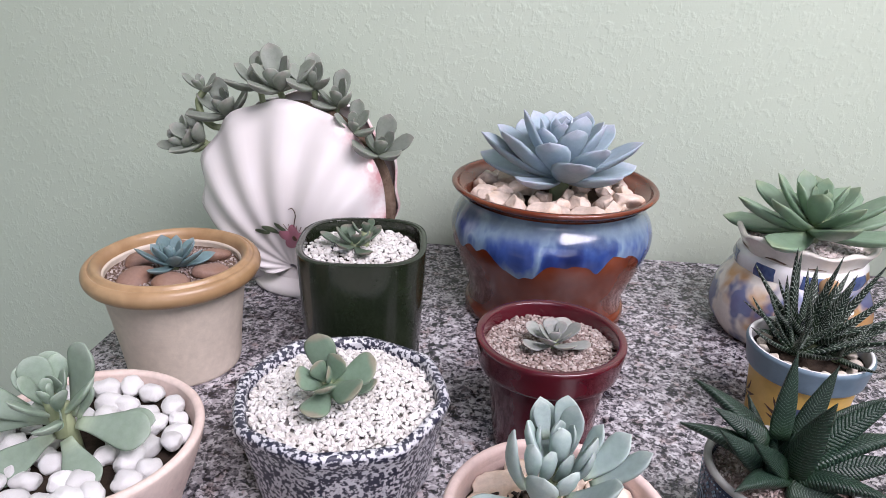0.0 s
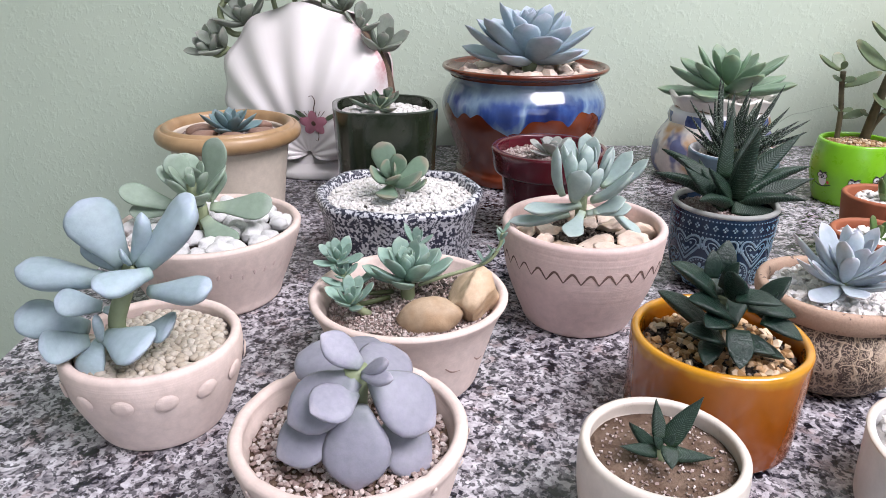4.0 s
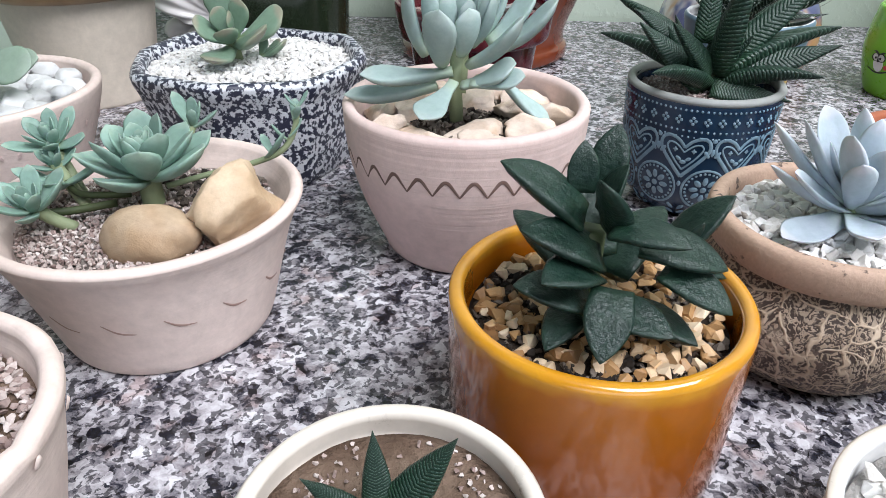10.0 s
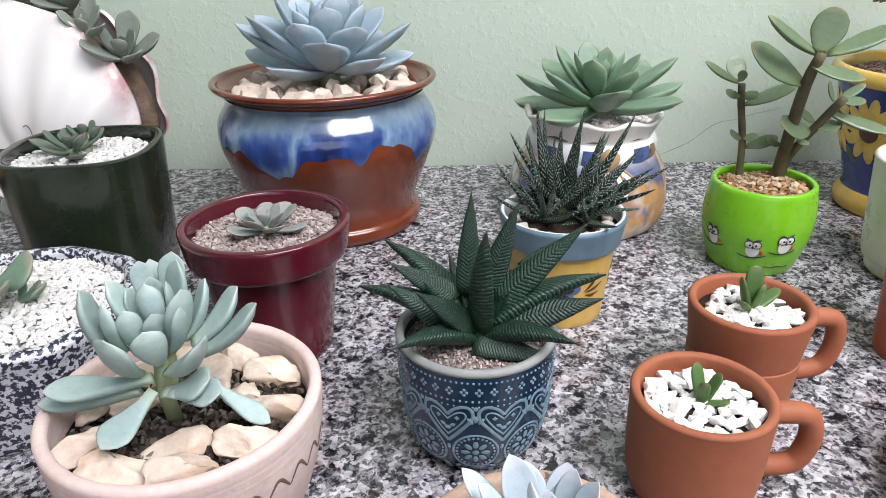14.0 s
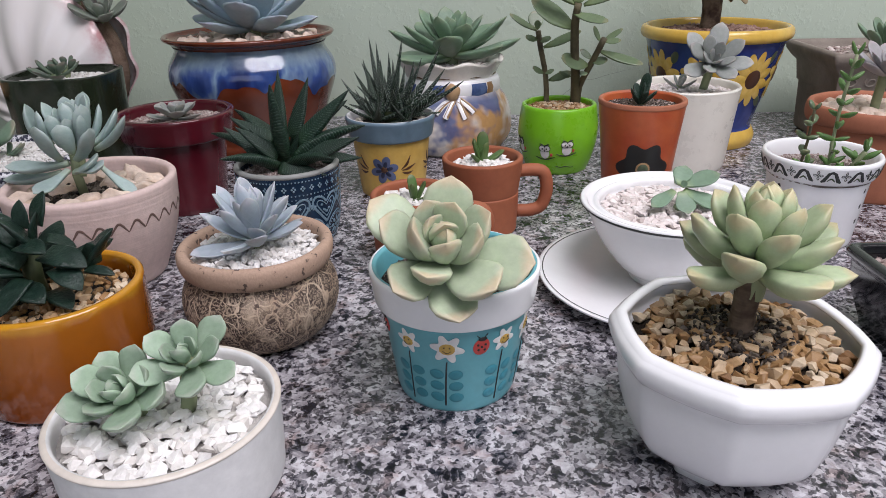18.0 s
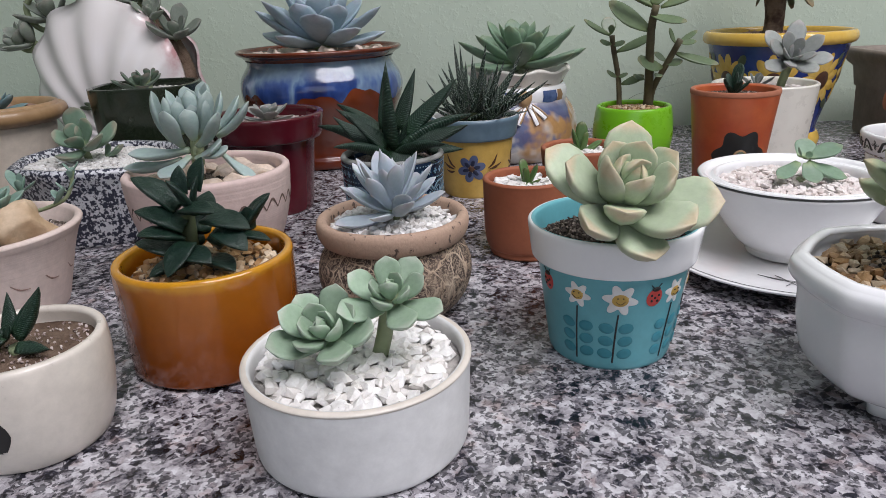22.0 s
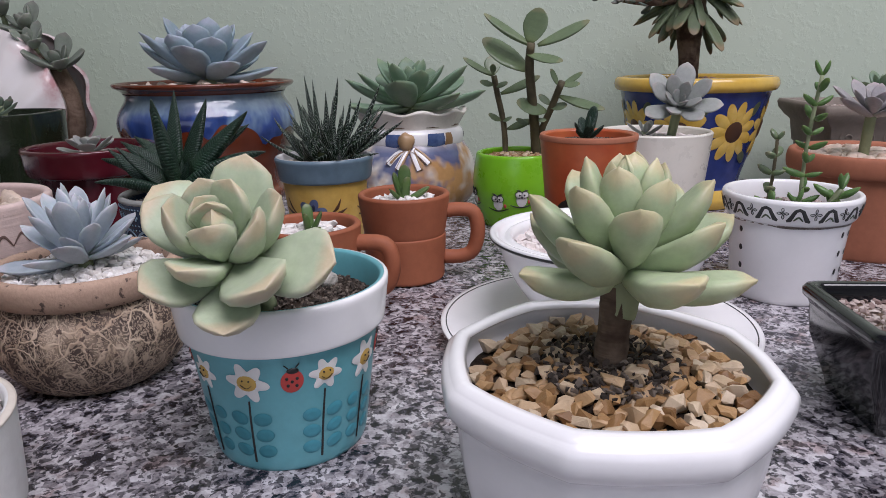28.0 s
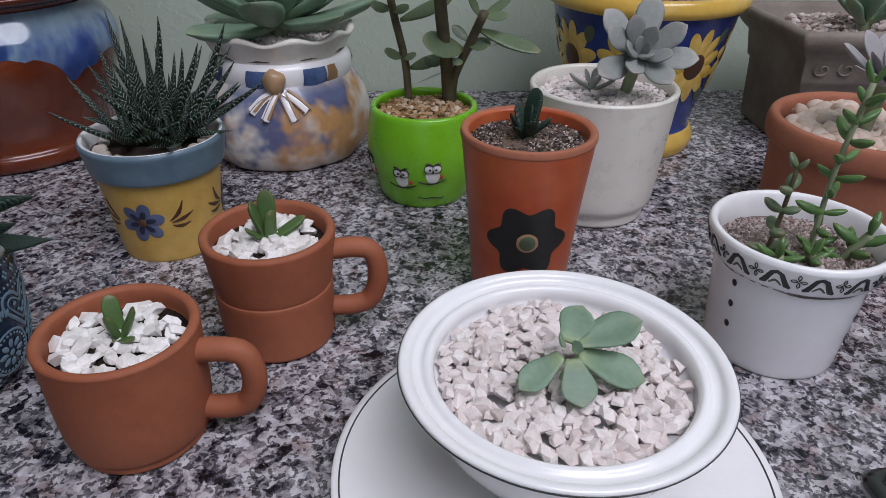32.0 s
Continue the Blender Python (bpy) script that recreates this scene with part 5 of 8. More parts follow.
for k in range(9):
    put = putter(line, 40 * k + 8)
    heart = [(0, 0.0265), (0.0062, 0.0335), (0.0118, 0.0405), (0.0116, 0.0455), (0.0080, 0.0472), (0.0034, 0.0455), (0, 0.0420)]
    inner = [(0, 0.0305), (0.0048, 0.0355), (0.0088, 0.0412), (0.0078, 0.0438), (0.0042, 0.0432), (0, 0.0395)]
    lines = [stroke(put, [(g * s, z) for s, z in path], (w, w * 0.85)) for g in (1, -1) for path, w in ((heart, 0.0019), (inner, 0.0010))]
    lines += [spot(put, 0, 0.0345, 0.0016, 0.0011), spot(put, 0.0024, 0.0362, 0.0016, 0.0009, 30), spot(put, -0.0024, 0.0362, 0.0016, 0.0009, -30), spot(put, 0.0046, 0.0405, 0.0006, 0.0013), spot(put, 0.0046, 0.0405, 0.0013, 0.0006), spot(put, -0.0046, 0.0405, 0.0006, 0.0013), spot(put, -0.0046, 0.0405, 0.0013, 0.0006)]
    part("heart_relief", joined(lines), PALE_BLUE_LINE, body)
    part("leaf_relief", joined([spot(put, 0.0028 * g, 0.0185 + z, 0.0024, 0.0011, g * a) for g in (1, -1) for z, a in ((-0.0105, 50), (-0.0145, 35))] + [spot(put, 0, 0.0225, 0.0010, 0.0016)]), PALE_BLUE_LINE, body)
    put = putter(line, 40 * k + 28)
    daisy = [spot(put, 0.0050 * math.cos(a), 0.0200 + 0.0050 * math.sin(a), 0.0023, 0.0014, math.degrees(a)) for a in (2 * math.pi * j / 8 for j in range(8))]
    dots = [spot(put, 0.0092 * math.cos(a), 0.0200 + 0.0092 * math.sin(a), 0.0007, 0.0007) for a in (2 * math.pi * j / 26 for j in range(26))]
    ring = [stroke(put, [(0.0110 * math.cos(a), 0.0200 + 0.0110 * math.sin(a)) for a in (2 * math.pi * j / 24 for j in range(25))], (0.0013, 0.0013), 0.0007, 1)]
    part("daisy_relief", joined(daisy + dots + ring + [spot(put, 0, 0.0200, 0.0016, 0.0016)]), PALE_BLUE_LINE, body)
    part("fan_relief", joined([spot(put, 0.0026 * g, 0.0395, 0.0022, 0.0010, g * 50) for g in (1, -1)] + [spot(put, 0, 0.0405, 0.0010, 0.0020), spot(put, 0, 0.0465, 0.0012, 0.0012)]), PALE_BLUE_LINE, body)
soil(t, 0.036, 0.0575, SOIL_GREY)
gravel(t, 0.036, 0.058, 0.0012, GRAVEL_MIX, 29, keep=0.6, shapes=CRUMBS)
haw = leaf_mesh("spire", L_HAW, 0.26, 0.14, 0.02, 0.26)
st = part("stem", tube([(0.0, -0.002, 0.057), (0.0, -0.003, 0.064), (0.0, -0.004, 0.072)], 0.007), OLIVE_STEM, t)
leaves_from(st, haw, ((-0.004, 0.004, 0.082, 76, 80, 0.0484, 0.81), (0.006, 0.004, 0.082, 28, 68, 0.0454, 0.92), (0.011, 0, 0.078, 5, 42, 0.057, 0.83), (0.023, 0.006, 0.091, 13, 31, 0.0318, 1.05), (0.011, -0.006, 0.069, -5, 18, 0.0526, 1), (-0.001, -0.014, 0.065, -14, -5, 0.0391, 1.05), (-0.01, 0.002, 0.08, 176, 28, 0.037, 1.05), (-0.005, -0.008, 0.065, -174, 38, 0.0476, 1.05), (-0.003, -0.012, 0.073, -155, 40, 0.0376, 1.01), (0.002, -0.008, 0.073, -90, 68, 0.0575, 1.05), (0.027, 0.004, 0.067, 27, -8, 0.0328, 1.05)), 0.85)
haw_arch = leaf_mesh("spire", L_HAW, 0.30, 0.14, -0.28, 0.26)
for x, y, z, h, rise, L in ((-0.006, -0.004, 0.068, 172, 20, 0.056), (0.008, -0.002, 0.070, 4, 22, 0.060), (0.006, -0.008, 0.066, -35, 14, 0.048), (-0.006, 0.006, 0.072, 150, 30, 0.054), (-0.004, -0.010, 0.066, -140, 16, 0.046)):
    leaf(st, haw_arch, (x, y, z), h, rise, L, 0, 1.0, -0.28)
rosette(t, haw, (-0.002, 0.002, 0.060), 9, 0.022, 0.040, 86, 34, 41, core=0.006, jitter=1.4)

# mustard pot with a blue collar
t = thing("potted_zebra_plant", "mustard pot with blue collar, painted pansy and zebra haworthia", 0.2398, 0.4551)
body, line = turned_pot(t, [(0.030, 0), (0.0315, 0.002), (0.034, 0.025), (0.037, 0.053), (0.038, 0.059)], 0.055, YELLOW_PAINT, "mustard-yellow painted body")
part("collar", lathe(eased([(0.038, 0.0555), (0.0395, 0.056), (0.0405, 0.058), (0.042, 0.068), (0.0432, 0.0735), (0.0425, 0.0755), (0.0418, 0.0762)], 3), 72), STEEL_BLUE, body, "steel-blue painted collar")
part("inner_rim", lathe(eased([(0.0418, 0.0762), (0.0398, 0.0758), (0.0388, 0.072), (0.0375, 0.06), (0.037, 0.056)], 3), 72), WHITE_GLAZE, body, "white inner rim")
for a0 in (-96, 24, 144):
    put = putter(line, a0)
    for j in range(6):
        a = 2 * math.pi * j / 6 + 0.25
        petal = part("petal", spot(put, 0.0082 * math.cos(a), 0.030 + 0.0082 * math.sin(a), 0.0056, 0.0041, math.degrees(a)), BLUE_PAINT, body, "painted slate-blue petal")
        part("petal_shade", spot(put, 0.0058 * math.cos(a), 0.030 + 0.0058 * math.sin(a), 0.0034, 0.0021, math.degrees(a), 0.0009), NAVY_PAINT, petal, "dark painted petal centre")
    part("flower_eye", spot(put, 0, 0.030, 0.0029, 0.0029, 0, 0.0013), BROWN_PAINT, body)
    for sgn in (-1, 1):
        for p0, p1, p2 in (((0.016, 0.030), (0.022, 0.035), (0.026, 0.043)), ((0.017, 0.029), (0.024, 0.0305), (0.031, 0.034)), ((0.017, 0.027), (0.022, 0.0255), (0.028, 0.027))):
            part("painted_leaf", stroke(put, [(sgn * p0[0], p0[1]), (sgn * p1[0], p1[1]), (sgn * p2[0], p2[1])], (0.0005, 0.0028, 0.0004)), BROWN_PAINT, body)
soil(t, 0.0385, 0.066, SOIL)
for k in range(16):
    a = 2 * math.pi * k / 16
    stone(t, "pebble", GRAVEL_BUFF, 0.031 * math.cos(a), 0.031 * math.sin(a), 0.0685, 0.0045, k)
zeb = leaf_mesh("needle", L_ZEBRA, 0.16, 0.06, 0.12, 0.2)
st = part("stem", tube([(0.0, 0.006, 0.066), (0.001, 0.006, 0.078)], 0.012), OLIVE_STEM, t)
leaves_from(st, zeb, ((-0.009, 0.012, 0.081, 142, 75, 0.0651, 0.57), (-0.008, 0.016, 0.08, 120, 77, 0.0616, 0.56), (-0.007, 0.008, 0.085, 135, 86, 0.0411, 0.9), (-0.002, 0.016, 0.082, 76, 80, 0.0487, 0.77), (0, 0.012, 0.084, 19, 72, 0.0598, 0.67), (0.004, 0.008, 0.083, 11, 77, 0.0442, 0.83), (0.012, 0.01, 0.08, 14, 69, 0.0461, 0.88), (0.017, 0.016, 0.076, 15, 56, 0.0687, 0.64), (0.019, 0.012, 0.076, 6, 43, 0.0525, 0.84), (0.021, 0.008, 0.075, -2, 25, 0.0595, 0.73), (0.023, 0.006, 0.075, -7, 26, 0.036, 1.12), (0.02, 0.002, 0.074, -14, 2, 0.033, 1.13)), 0.5)
leaves_from(st, zeb, ((-0.012, 0.008, 0.079, 166, 70, 0.0489, 0.82), (-0.013, 0.012, 0.078, 175, 54, 0.0422, 0.96), (-0.016, 0.006, 0.077, -167, 13, 0.0264, 1.53), (-0.002, -0.002, 0.082, -141, -29, 0.0146, 1.6), (-0.004, -0.002, 0.075, -18, 55, 0.011, 1.6), (0.01, -0.004, 0.07, -153, -15, 0.0232, 1.59), (0.001, 0.004, 0.079, -5, 45, 0.034, 1.6), (0.009, 0.018, 0.074, 26, 41, 0.0427, 1.06), (-0.008, 0.008, 0.08, -167, 38, 0.0326, 1.24), (-0.008, 0.022, 0.078, 93, 52, 0.0328, 1.29), (0.017, 0.022, 0.072, 32, 27, 0.0422, 1.01), (0.008, 0.004, 0.079, 0, 88, 0.03, 1.44)), 0.5)
rosette(t, zeb, (0.004, 0.014, 0.070), 20, 0.03, 0.062, 84, 14, 51, core=0.004, jitter=2.5)
rosette(t, zeb, (-0.012, -0.004, 0.070), 14, 0.025, 0.05, 82, 18, 52, core=0.003, jitter=2.5)
rosette(t, zeb, (0.016, -0.008, 0.070), 12, 0.02, 0.04, 80, 16, 53, core=0.003, jitter=2.5)

# ceramic sack with a ribbon
t = thing("potted_echeveria", "ceramic sack pot with ruffled mouth, ribbon and green echeveria", 0.291, 0.622, tall=1.05)
ruffle = lambda a, r, z: (0.0026 * math.sin(9 * a) * max(0, (z - 0.088) / 0.012)) if z > 0.088 else 0.0
body, line = turned_pot(t, [(0.056, 0), (0.063, 0.002), (0.0705, 0.014), (0.072, 0.030), (0.068, 0.048), (0.058, 0.064), (0.0515, 0.072), (0.052, 0.080), (0.0565, 0.089), (0.061, 0.096)], 0.082, sack_glaze(), "white, tan and blue glazed sack with ruffled mouth", 0.006, lambda a: 1 + 0.012 * math.sin(9 * a + 1), 0.02, z_wob=ruffle)
rib = eased([(0.0520, 0.0605), (0.0560, 0.0625), (0.0578, 0.068), (0.0572, 0.0755), (0.0545, 0.0795), (0.0515, 0.0805)], 3)
part("ribbon", lathe(rib, 60), WHITE_GLAZE, body, "white glazed ribbon band")
for a0, w, paint, say in ((-99, 0.009, BLUE_GLAZE, "blue ribbon stripe"), (-54, 0.010, BLUE_GLAZE, "blue ribbon stripe"), (-38, 0.005, HONEY, "honey ribbon stripe"), (25, 0.014, BLUE_GLAZE, "blue ribbon stripe"), (60, 0.008, HONEY, "honey ribbon stripe"), (105, 0.014, BLUE_GLAZE, "blue ribbon stripe"), (170, 0.014, BLUE_GLAZE, "blue ribbon stripe"), (-140, 0.010, BLUE_GLAZE, "blue ribbon stripe")):
    part("ribbon_stripe", stroke(putter(rib, a0), [(-w, 0.0712), (0.0, 0.0705), (w, 0.0712)], (0.0115, 0.0130, 0.0110), 0.0012), paint, body, say)
part("knot", [tuple(v) for v in ()] and None or (lambda s: ([tuple(Vector(p) * 0.0085 + Vector((0.004, -0.059, 0.070))) for p in s[0]], s[1]))(round_stone(3, 1.1, 0.2, 3)), HONEY, body, "honey-brown knot")
put = putter(line, -84)
for path in (((-0.002, 0.063), (-0.012, 0.058), (-0.021, 0.050)), ((-0.001, 0.062), (-0.006, 0.054), (-0.011, 0.045)), ((0.003, 0.062), (0.007, 0.053), (0.011, 0.044)), ((0.004, 0.063), (0.013, 0.057), (0.021, 0.050))):
    tail = part("ribbon_tail", stroke(put, path, (0.0035, 0.0056, 0.0066), 0.0028), WHITE_GLAZE, body, "white glazed ribbon tail")
    part("tail_edge", stroke(put, [(x + 0.0026, z + 0.001) for x, z in path], (0.0014, 0.0026, 0.0030), 0.0036), HONEY, tail, "honey-brown ribbon edge")
    # the crease is only its shade, drawn as a darker stroke
    part("tail_crease_shade", stroke(put, [(x - 0.0024, z - 0.001) for x, z in path], (0.0006, 0.0010, 0.0006), 0.0036), CREASE_SHADE, tail)
soil(t, 0.053, 0.086, SOIL_BROWN)
gravel(t, 0.052, 0.087, 0.0032, GRAVEL_BLUSH, 33)
rosette(t, leaf_mesh("mucro", L_GREEN, 0.42, 0.10, 0.18, 0.22), (0.002, -0.006, 0.099), 23, 0.022, 0.080, 74, -9, 61, core=0.007, rise=0.008, jitter=1.5)

# lime green pot with owls and a jade plant
t = thing("potted_jade_plant", "lime green owl painted pot with a three stemmed jade plant", 0.408, 0.5277, girth=1.085)
body, line = turned_pot(t, [(0.027, 0), (0.030, 0.002), (0.0355, 0.02), (0.0382, 0.036), (0.0378, 0.052), (0.0355, 0.068)], 0.058, LIME, "lime-green painted pot", 0.004)
for a0, z, s in ((-114, 0.0265, 1.0), (-82, 0.0310, 1.05), (-160, 0.029, 1.0), (60, 0.03, 1.0)):
    put = putter(line, a0)
    owl = part("painted_owl", decal(put, ellipse(0, z - 0.0012, 0.0044 * s, 0.0064 * s), (0, z), 3, 0.0006), WHITE_PAINT, body, "painted white owl with big round eyes")
    for d in (-0.0024, 0.0024):
        part("owl_eye", spot(put, d * s, z + 0.0038 * s, 0.0030 * s, 0.0031 * s, 0, 0.0010), WHITE_PAINT, owl, "round white eye")
        part("owl_eye_ring", stroke(put, [(d * s + 0.0030 * s * math.cos(a), z + 0.0038 * s + 0.0031 * s * math.sin(a)) for a in (2 * math.pi * q / 14 for q in range(15))], (0.0005, 0.0005), 0.0013, 1), BLACK_PAINT, owl)
        part("owl_pupil", spot(put, d * s * 0.8, z + 0.0034 * s, 0.0009, 0.0011, 0, 0.0015), BLACK_PAINT, owl)
        part("owl_ear", stroke(put, [(d * 2.0, z + 0.0082), (d * 1.2, z + 0.0078), (0, z + 0.0064)], (0.0006, 0.0016, 0.0006), 0.0014), BLACK_PAINT, owl, "black ear tuft")
    part("owl_beak", spot(put, 0, z + 0.0012, 0.0007, 0.0010, 0, 0.0014), BLACK_PAINT, owl)
    part("owl_perch", stroke(put, [(-0.0095, z - 0.0062), (-0.003, z - 0.0082), (0.003, z - 0.0078), (0.0095, z - 0.0052)], (0.0007, 0.0013, 0.0013, 0.0006), 0.0008), BLACK_PAINT, owl)
    part("owl_wing", spot(put, 0.0062, z - 0.0030, 0.0013, 0.0020, 0, 0.0008), RED_PAINT, owl, "small red patch")
part("painted_squiggle", stroke(putter(line, -82), [(-0.009, 0.011), (-0.004, 0.0095), (0, 0.0105), (0.006, 0.0092), (0.0085, 0.0105)], (0.0007, 0.0009, 0.0006)), BLACK_PAINT, body)
soil(t, 0.0325, 0.061, SOIL_BROWN)
gravel(t, 0.033, 0.062, 0.003, GRAVEL_TAN, 37)
jade = leaf_mesh("oval", L_JADE, 0.38, 0.09, 0.16, 0.16)
st = part("stem", tube(eased([(-0.010, 0.019, 0.058), (-0.012, 0.019, 0.092), (-0.018, 0.018, 0.122), (-0.021, 0.016, 0.139)], 3), 0.0026, 10), JADE_STEM, t, "brown jointed stem")
leaves_from(st, jade, ((-0.022, 0.02, 0.139, 180, 26, 0.0322, 0.55), (-0.022, 0.02, 0.14, 99, 53, 0.0201, 1.6), (-0.022, 0.016, 0.141, 0, 84, 0.0091, 1.6), (-0.021, 0.016, 0.131, -163, 4, 0.0136, 1.6), (-0.02, 0.018, 0.13, -27, 0, 0.0134, 1.6), (-0.015, 0.02, 0.122, 3, 18, 0.0389, 0.65), (-0.014, 0.018, 0.097, -155, 16, 0.0149, 1.44), (-0.013, 0.018, 0.097, -34, 5, 0.0109, 1.6), (-0.009, 0.02, 0.088, 0, 15, 0.0238, 1.01)), 0.75)
st = part("stem", tube(eased([(0.018, 0.019, 0.058), (0.0157, 0.0104, 0.09), (0.0098, -0.0101, 0.144), (0.0106, -0.0207, 0.168)], 3), [0.0054, 0.005, 0.0046, 0.0044, 0.0042, 0.004, 0.0038, 0.0036, 0.0034, 0.0032], 12), JADE_STEM, t, "brown jointed stem")
leaves_from(st, jade, ((0.0098, -0.0081, 0.144, 172, 29, 0.0496, 1.1), (0.011, -0.016, 0.166, 180, 28, 0.0488, 0.46), (0.0096, -0.0187, 0.168, 42, 67, 0.0314, 1.49), (0.016, -0.016, 0.166, 0, 19, 0.0465, 0.64), (0.0075, -0.0175, 0.159, -19, -20, 0.0326, 0.82), (0.0108, 0.0099, 0.094, -163, 12, 0.0139, 1.4)), 0.75)
st = part("stem", tube(eased([(0.02, 0.018, 0.060), (0.0203, 0.0119, 0.083), (0.0293, 0.0012, 0.110), (0.037, -0.0105, 0.134)], 3), 0.0030, 10), JADE_STEM, t, "brown jointed stem")
leaves_from(st, jade, ((0.0349, -0.003, 0.13, 180, 59, 0.0175, 0.78), (0.0369, -0.003, 0.13, 12, 27, 0.0218, 0.68), (0.0377, -0.0054, 0.131, -15, -4, 0.0156, 1.21), (0.0349, -0.0018, 0.121, -12, -24, 0.0424, 0.6), (0.0281, 0.0018, 0.111, -22, -4, 0.0162, 1.6), (0.025, 0.0012, 0.107, -164, 10, 0.0295, 1.6), (0.0289, 0.0034, 0.112, 151, 33, 0.0149, 1.15), (0.0195, 0.0038, 0.1, -63, -24, 0.0098, 1.6)), 0.75)

# pink bowl with rocks and several rosettes
t = thing("potted_succulent_garden", "shallow pink clay bowl with ochre rocks and trailing green rosettes", -0.074, 0.1833, girth=0.99, tall=1.05)
body, line = turned_pot(t, [(0.0395, 0), (0.043, 0.002), (0.0468, 0.014), (0.0535, 0.036), (0.0575, 0.0465), (0.0600, 0.0510), (0.0615, 0.054)], 0.042, PINK_CLAY, "shallow pale pink clay bowl", 0.0055)
soil(t, 0.0500, 0.045, SOIL_GREY, 0.002)
gravel(t, 0.0502, 0.0458, 0.0013, GRAVEL_MIX, 41, keep=0.7, shapes=CRUMBS, dome=0.002)
gravel(t, 0.045, 0.046, 0.0022, GRIT_DARK, 43, keep=0.35, inside=lambda x, y: (x - 0.015) ** 2 + (y - 0.028) ** 2 < 0.024**2)
stone(t, "pebble", ROCK_OCHRE, 0.012, -0.027, 0.0515, 0.0142, 1, -12, (1.25, 0.95, 1.1), "smooth ochre river stone")
stone(t, "rock", ROCK_OCHRE, 0.039, -0.012, 0.056, 0.0185, 3, 40, (1.15, 0.85, 1.05), "rough ochre rock")
aq = leaf_mesh("point", L_AQUA, 0.46, 0.1, 0.2, 0.2)
aq_wide = leaf_mesh("mucro", L_AQUA, 0.50, 0.12, 0.24, 0.22)
rosette(t, aq_wide, (-0.001, 0.006, 0.058), 18, 0.015, 0.030, 66, 2, 71, core=0.0045, rise=0.003, jitter=1.5)
rosette(t, aq, (-0.001, 0.005, 0.063), 16, 0.007, 0.015, 86, 50, 70, core=0.003, rise=0.003)
for i, (x, y, z, L, n) in enumerate(((-0.045, 0.018, 0.066, 0.017, 15), (-0.041, 0.010, 0.060, 0.012, 12), (-0.034, -0.020, 0.056, 0.0175, 12))):
    rosette(t, aq, (x, y, z), n, 0.006, L, 80, 8, 72 + i, core=0.0024, foot=(x * 0.7, y * 0.6 - 0.002, 0.047), lean=15, lean_to=-100, jitter=1.5)
st = part("trailing_stem", tube(eased([(-0.012, -0.002, 0.052), (-0.026, -0.010, 0.052), (-0.034, -0.019, 0.055)], 4), 0.0016), OLIVE_STEM, t, "short side stem")
st = part("trailing_stem", tube(eased([(-0.010, 0.006, 0.052), (-0.028, 0.002, 0.053), (-0.036, 0.006, 0.056)], 4), 0.0014), OLIVE_STEM, t, "short side stem")
for h, rise, L in ((190, 10, 0.020), (230, 4, 0.022), (-70, 12, 0.019), (20, 16, 0.020)):
    leaf(st, aq, (-0.036, 0.004, 0.056), h, rise, L)
tr = part("trailing_stem", tube(eased([(0.006, 0.006, 0.056), (0.022, 0.012, 0.059), (0.038, 0.016, 0.062), (0.051, 0.018, 0.067), (0.057, 0.019, 0.075), (0.059, 0.020, 0.084)], 4), 0.0012), STEM, t)
for x, y, z, h, L in ((0.045, 0.017, 0.065, -10, 0.020), (0.048, 0.017, 0.066, 150, 0.013), (0.054, 0.018, 0.072, 200, 0.012), (0.055, 0.018, 0.073, 20, 0.013), (0.058, 0.019, 0.079, 100, 0.013), (0.058, 0.019, 0.080, -60, 0.012), (0.059, 0.020, 0.084, 30, 0.011), (0.059, 0.020, 0.084, 190, 0.010)):
    leaf(tr, aq, (x, y, z), h, 38, L * 0.72)
sp = part("trailing_stem", tube(eased([(0.002, 0.014, 0.056), (0.003, 0.030, 0.060), (0.004, 0.044, 0.066)], 4), 0.0015), STEM, t)
for h, rise, L in ((160, 48, 0.017), (10, 20, 0.014), (80, 66, 0.013), (-60, 55, 0.010), (30, 55, 0.012)):
    leaf(sp, aq, (0.004, 0.044, 0.066), h, rise, L)
put = putter(line, -90)
# marks stand proud; the shade of their grooves is the darker colour
part("incised_mark_shade", joined([stroke(putter(line, -60 + 24 * k), [(-0.005, 0.030), (0.0, 0.026), (0.006, 0.025)], (0.0004, 0.0011, 0.0004), 0.0003) for k in range(15)]), CREASE_SHADE, body, "row of shallow marks, their shade painted on")

# dimpled pink bowl with a moonstone plant
t = thing("potted_moonstone_plant", "dimpled pale pink clay bowl with a plump blue moonstone plant", -0.2146, 0.1401, girth=1.015, tall=1.06)
body, line = turned_pot(t, [(0.031, 0), (0.034, 0.002), (0.0385, 0.012), (0.0445, 0.028), (0.0468, 0.040), (0.0465, 0.0485)], 0.039, PINK_CLAY, "pale pink clay bowl", 0.0055)
# raised pads imitate the shading of pressed dents by their shape
for k in range(14):
    part("thumb_dent_pad", decal(putter(line, k * 360 / 14 - 90), ellipse(0, 0.0355, 0.0058, 0.0048, 10), (0, 0.0355), 3, 0.0014), PINK_CLAY, body, "raised pad in place of a thumb dent")
soil(t, 0.0405, 0.042, SOIL_GREY)
gravel(t, 0.0405, 0.043, 0.0028, GRAVEL_BUFF, 47, shapes=PEBBLES, smooth=True)
moon = leaf_mesh("club", L_MOON, 0.52, 0.27, 0.1, 0.0)
st = part("stem", tube(eased([(-0.006, -0.008, 0.042), (-0.012, -0.012, 0.060), (-0.006, -0.012, 0.078), (0.002, -0.012, 0.095)], 3), [0.0045] * 10, 10), STEM, t)
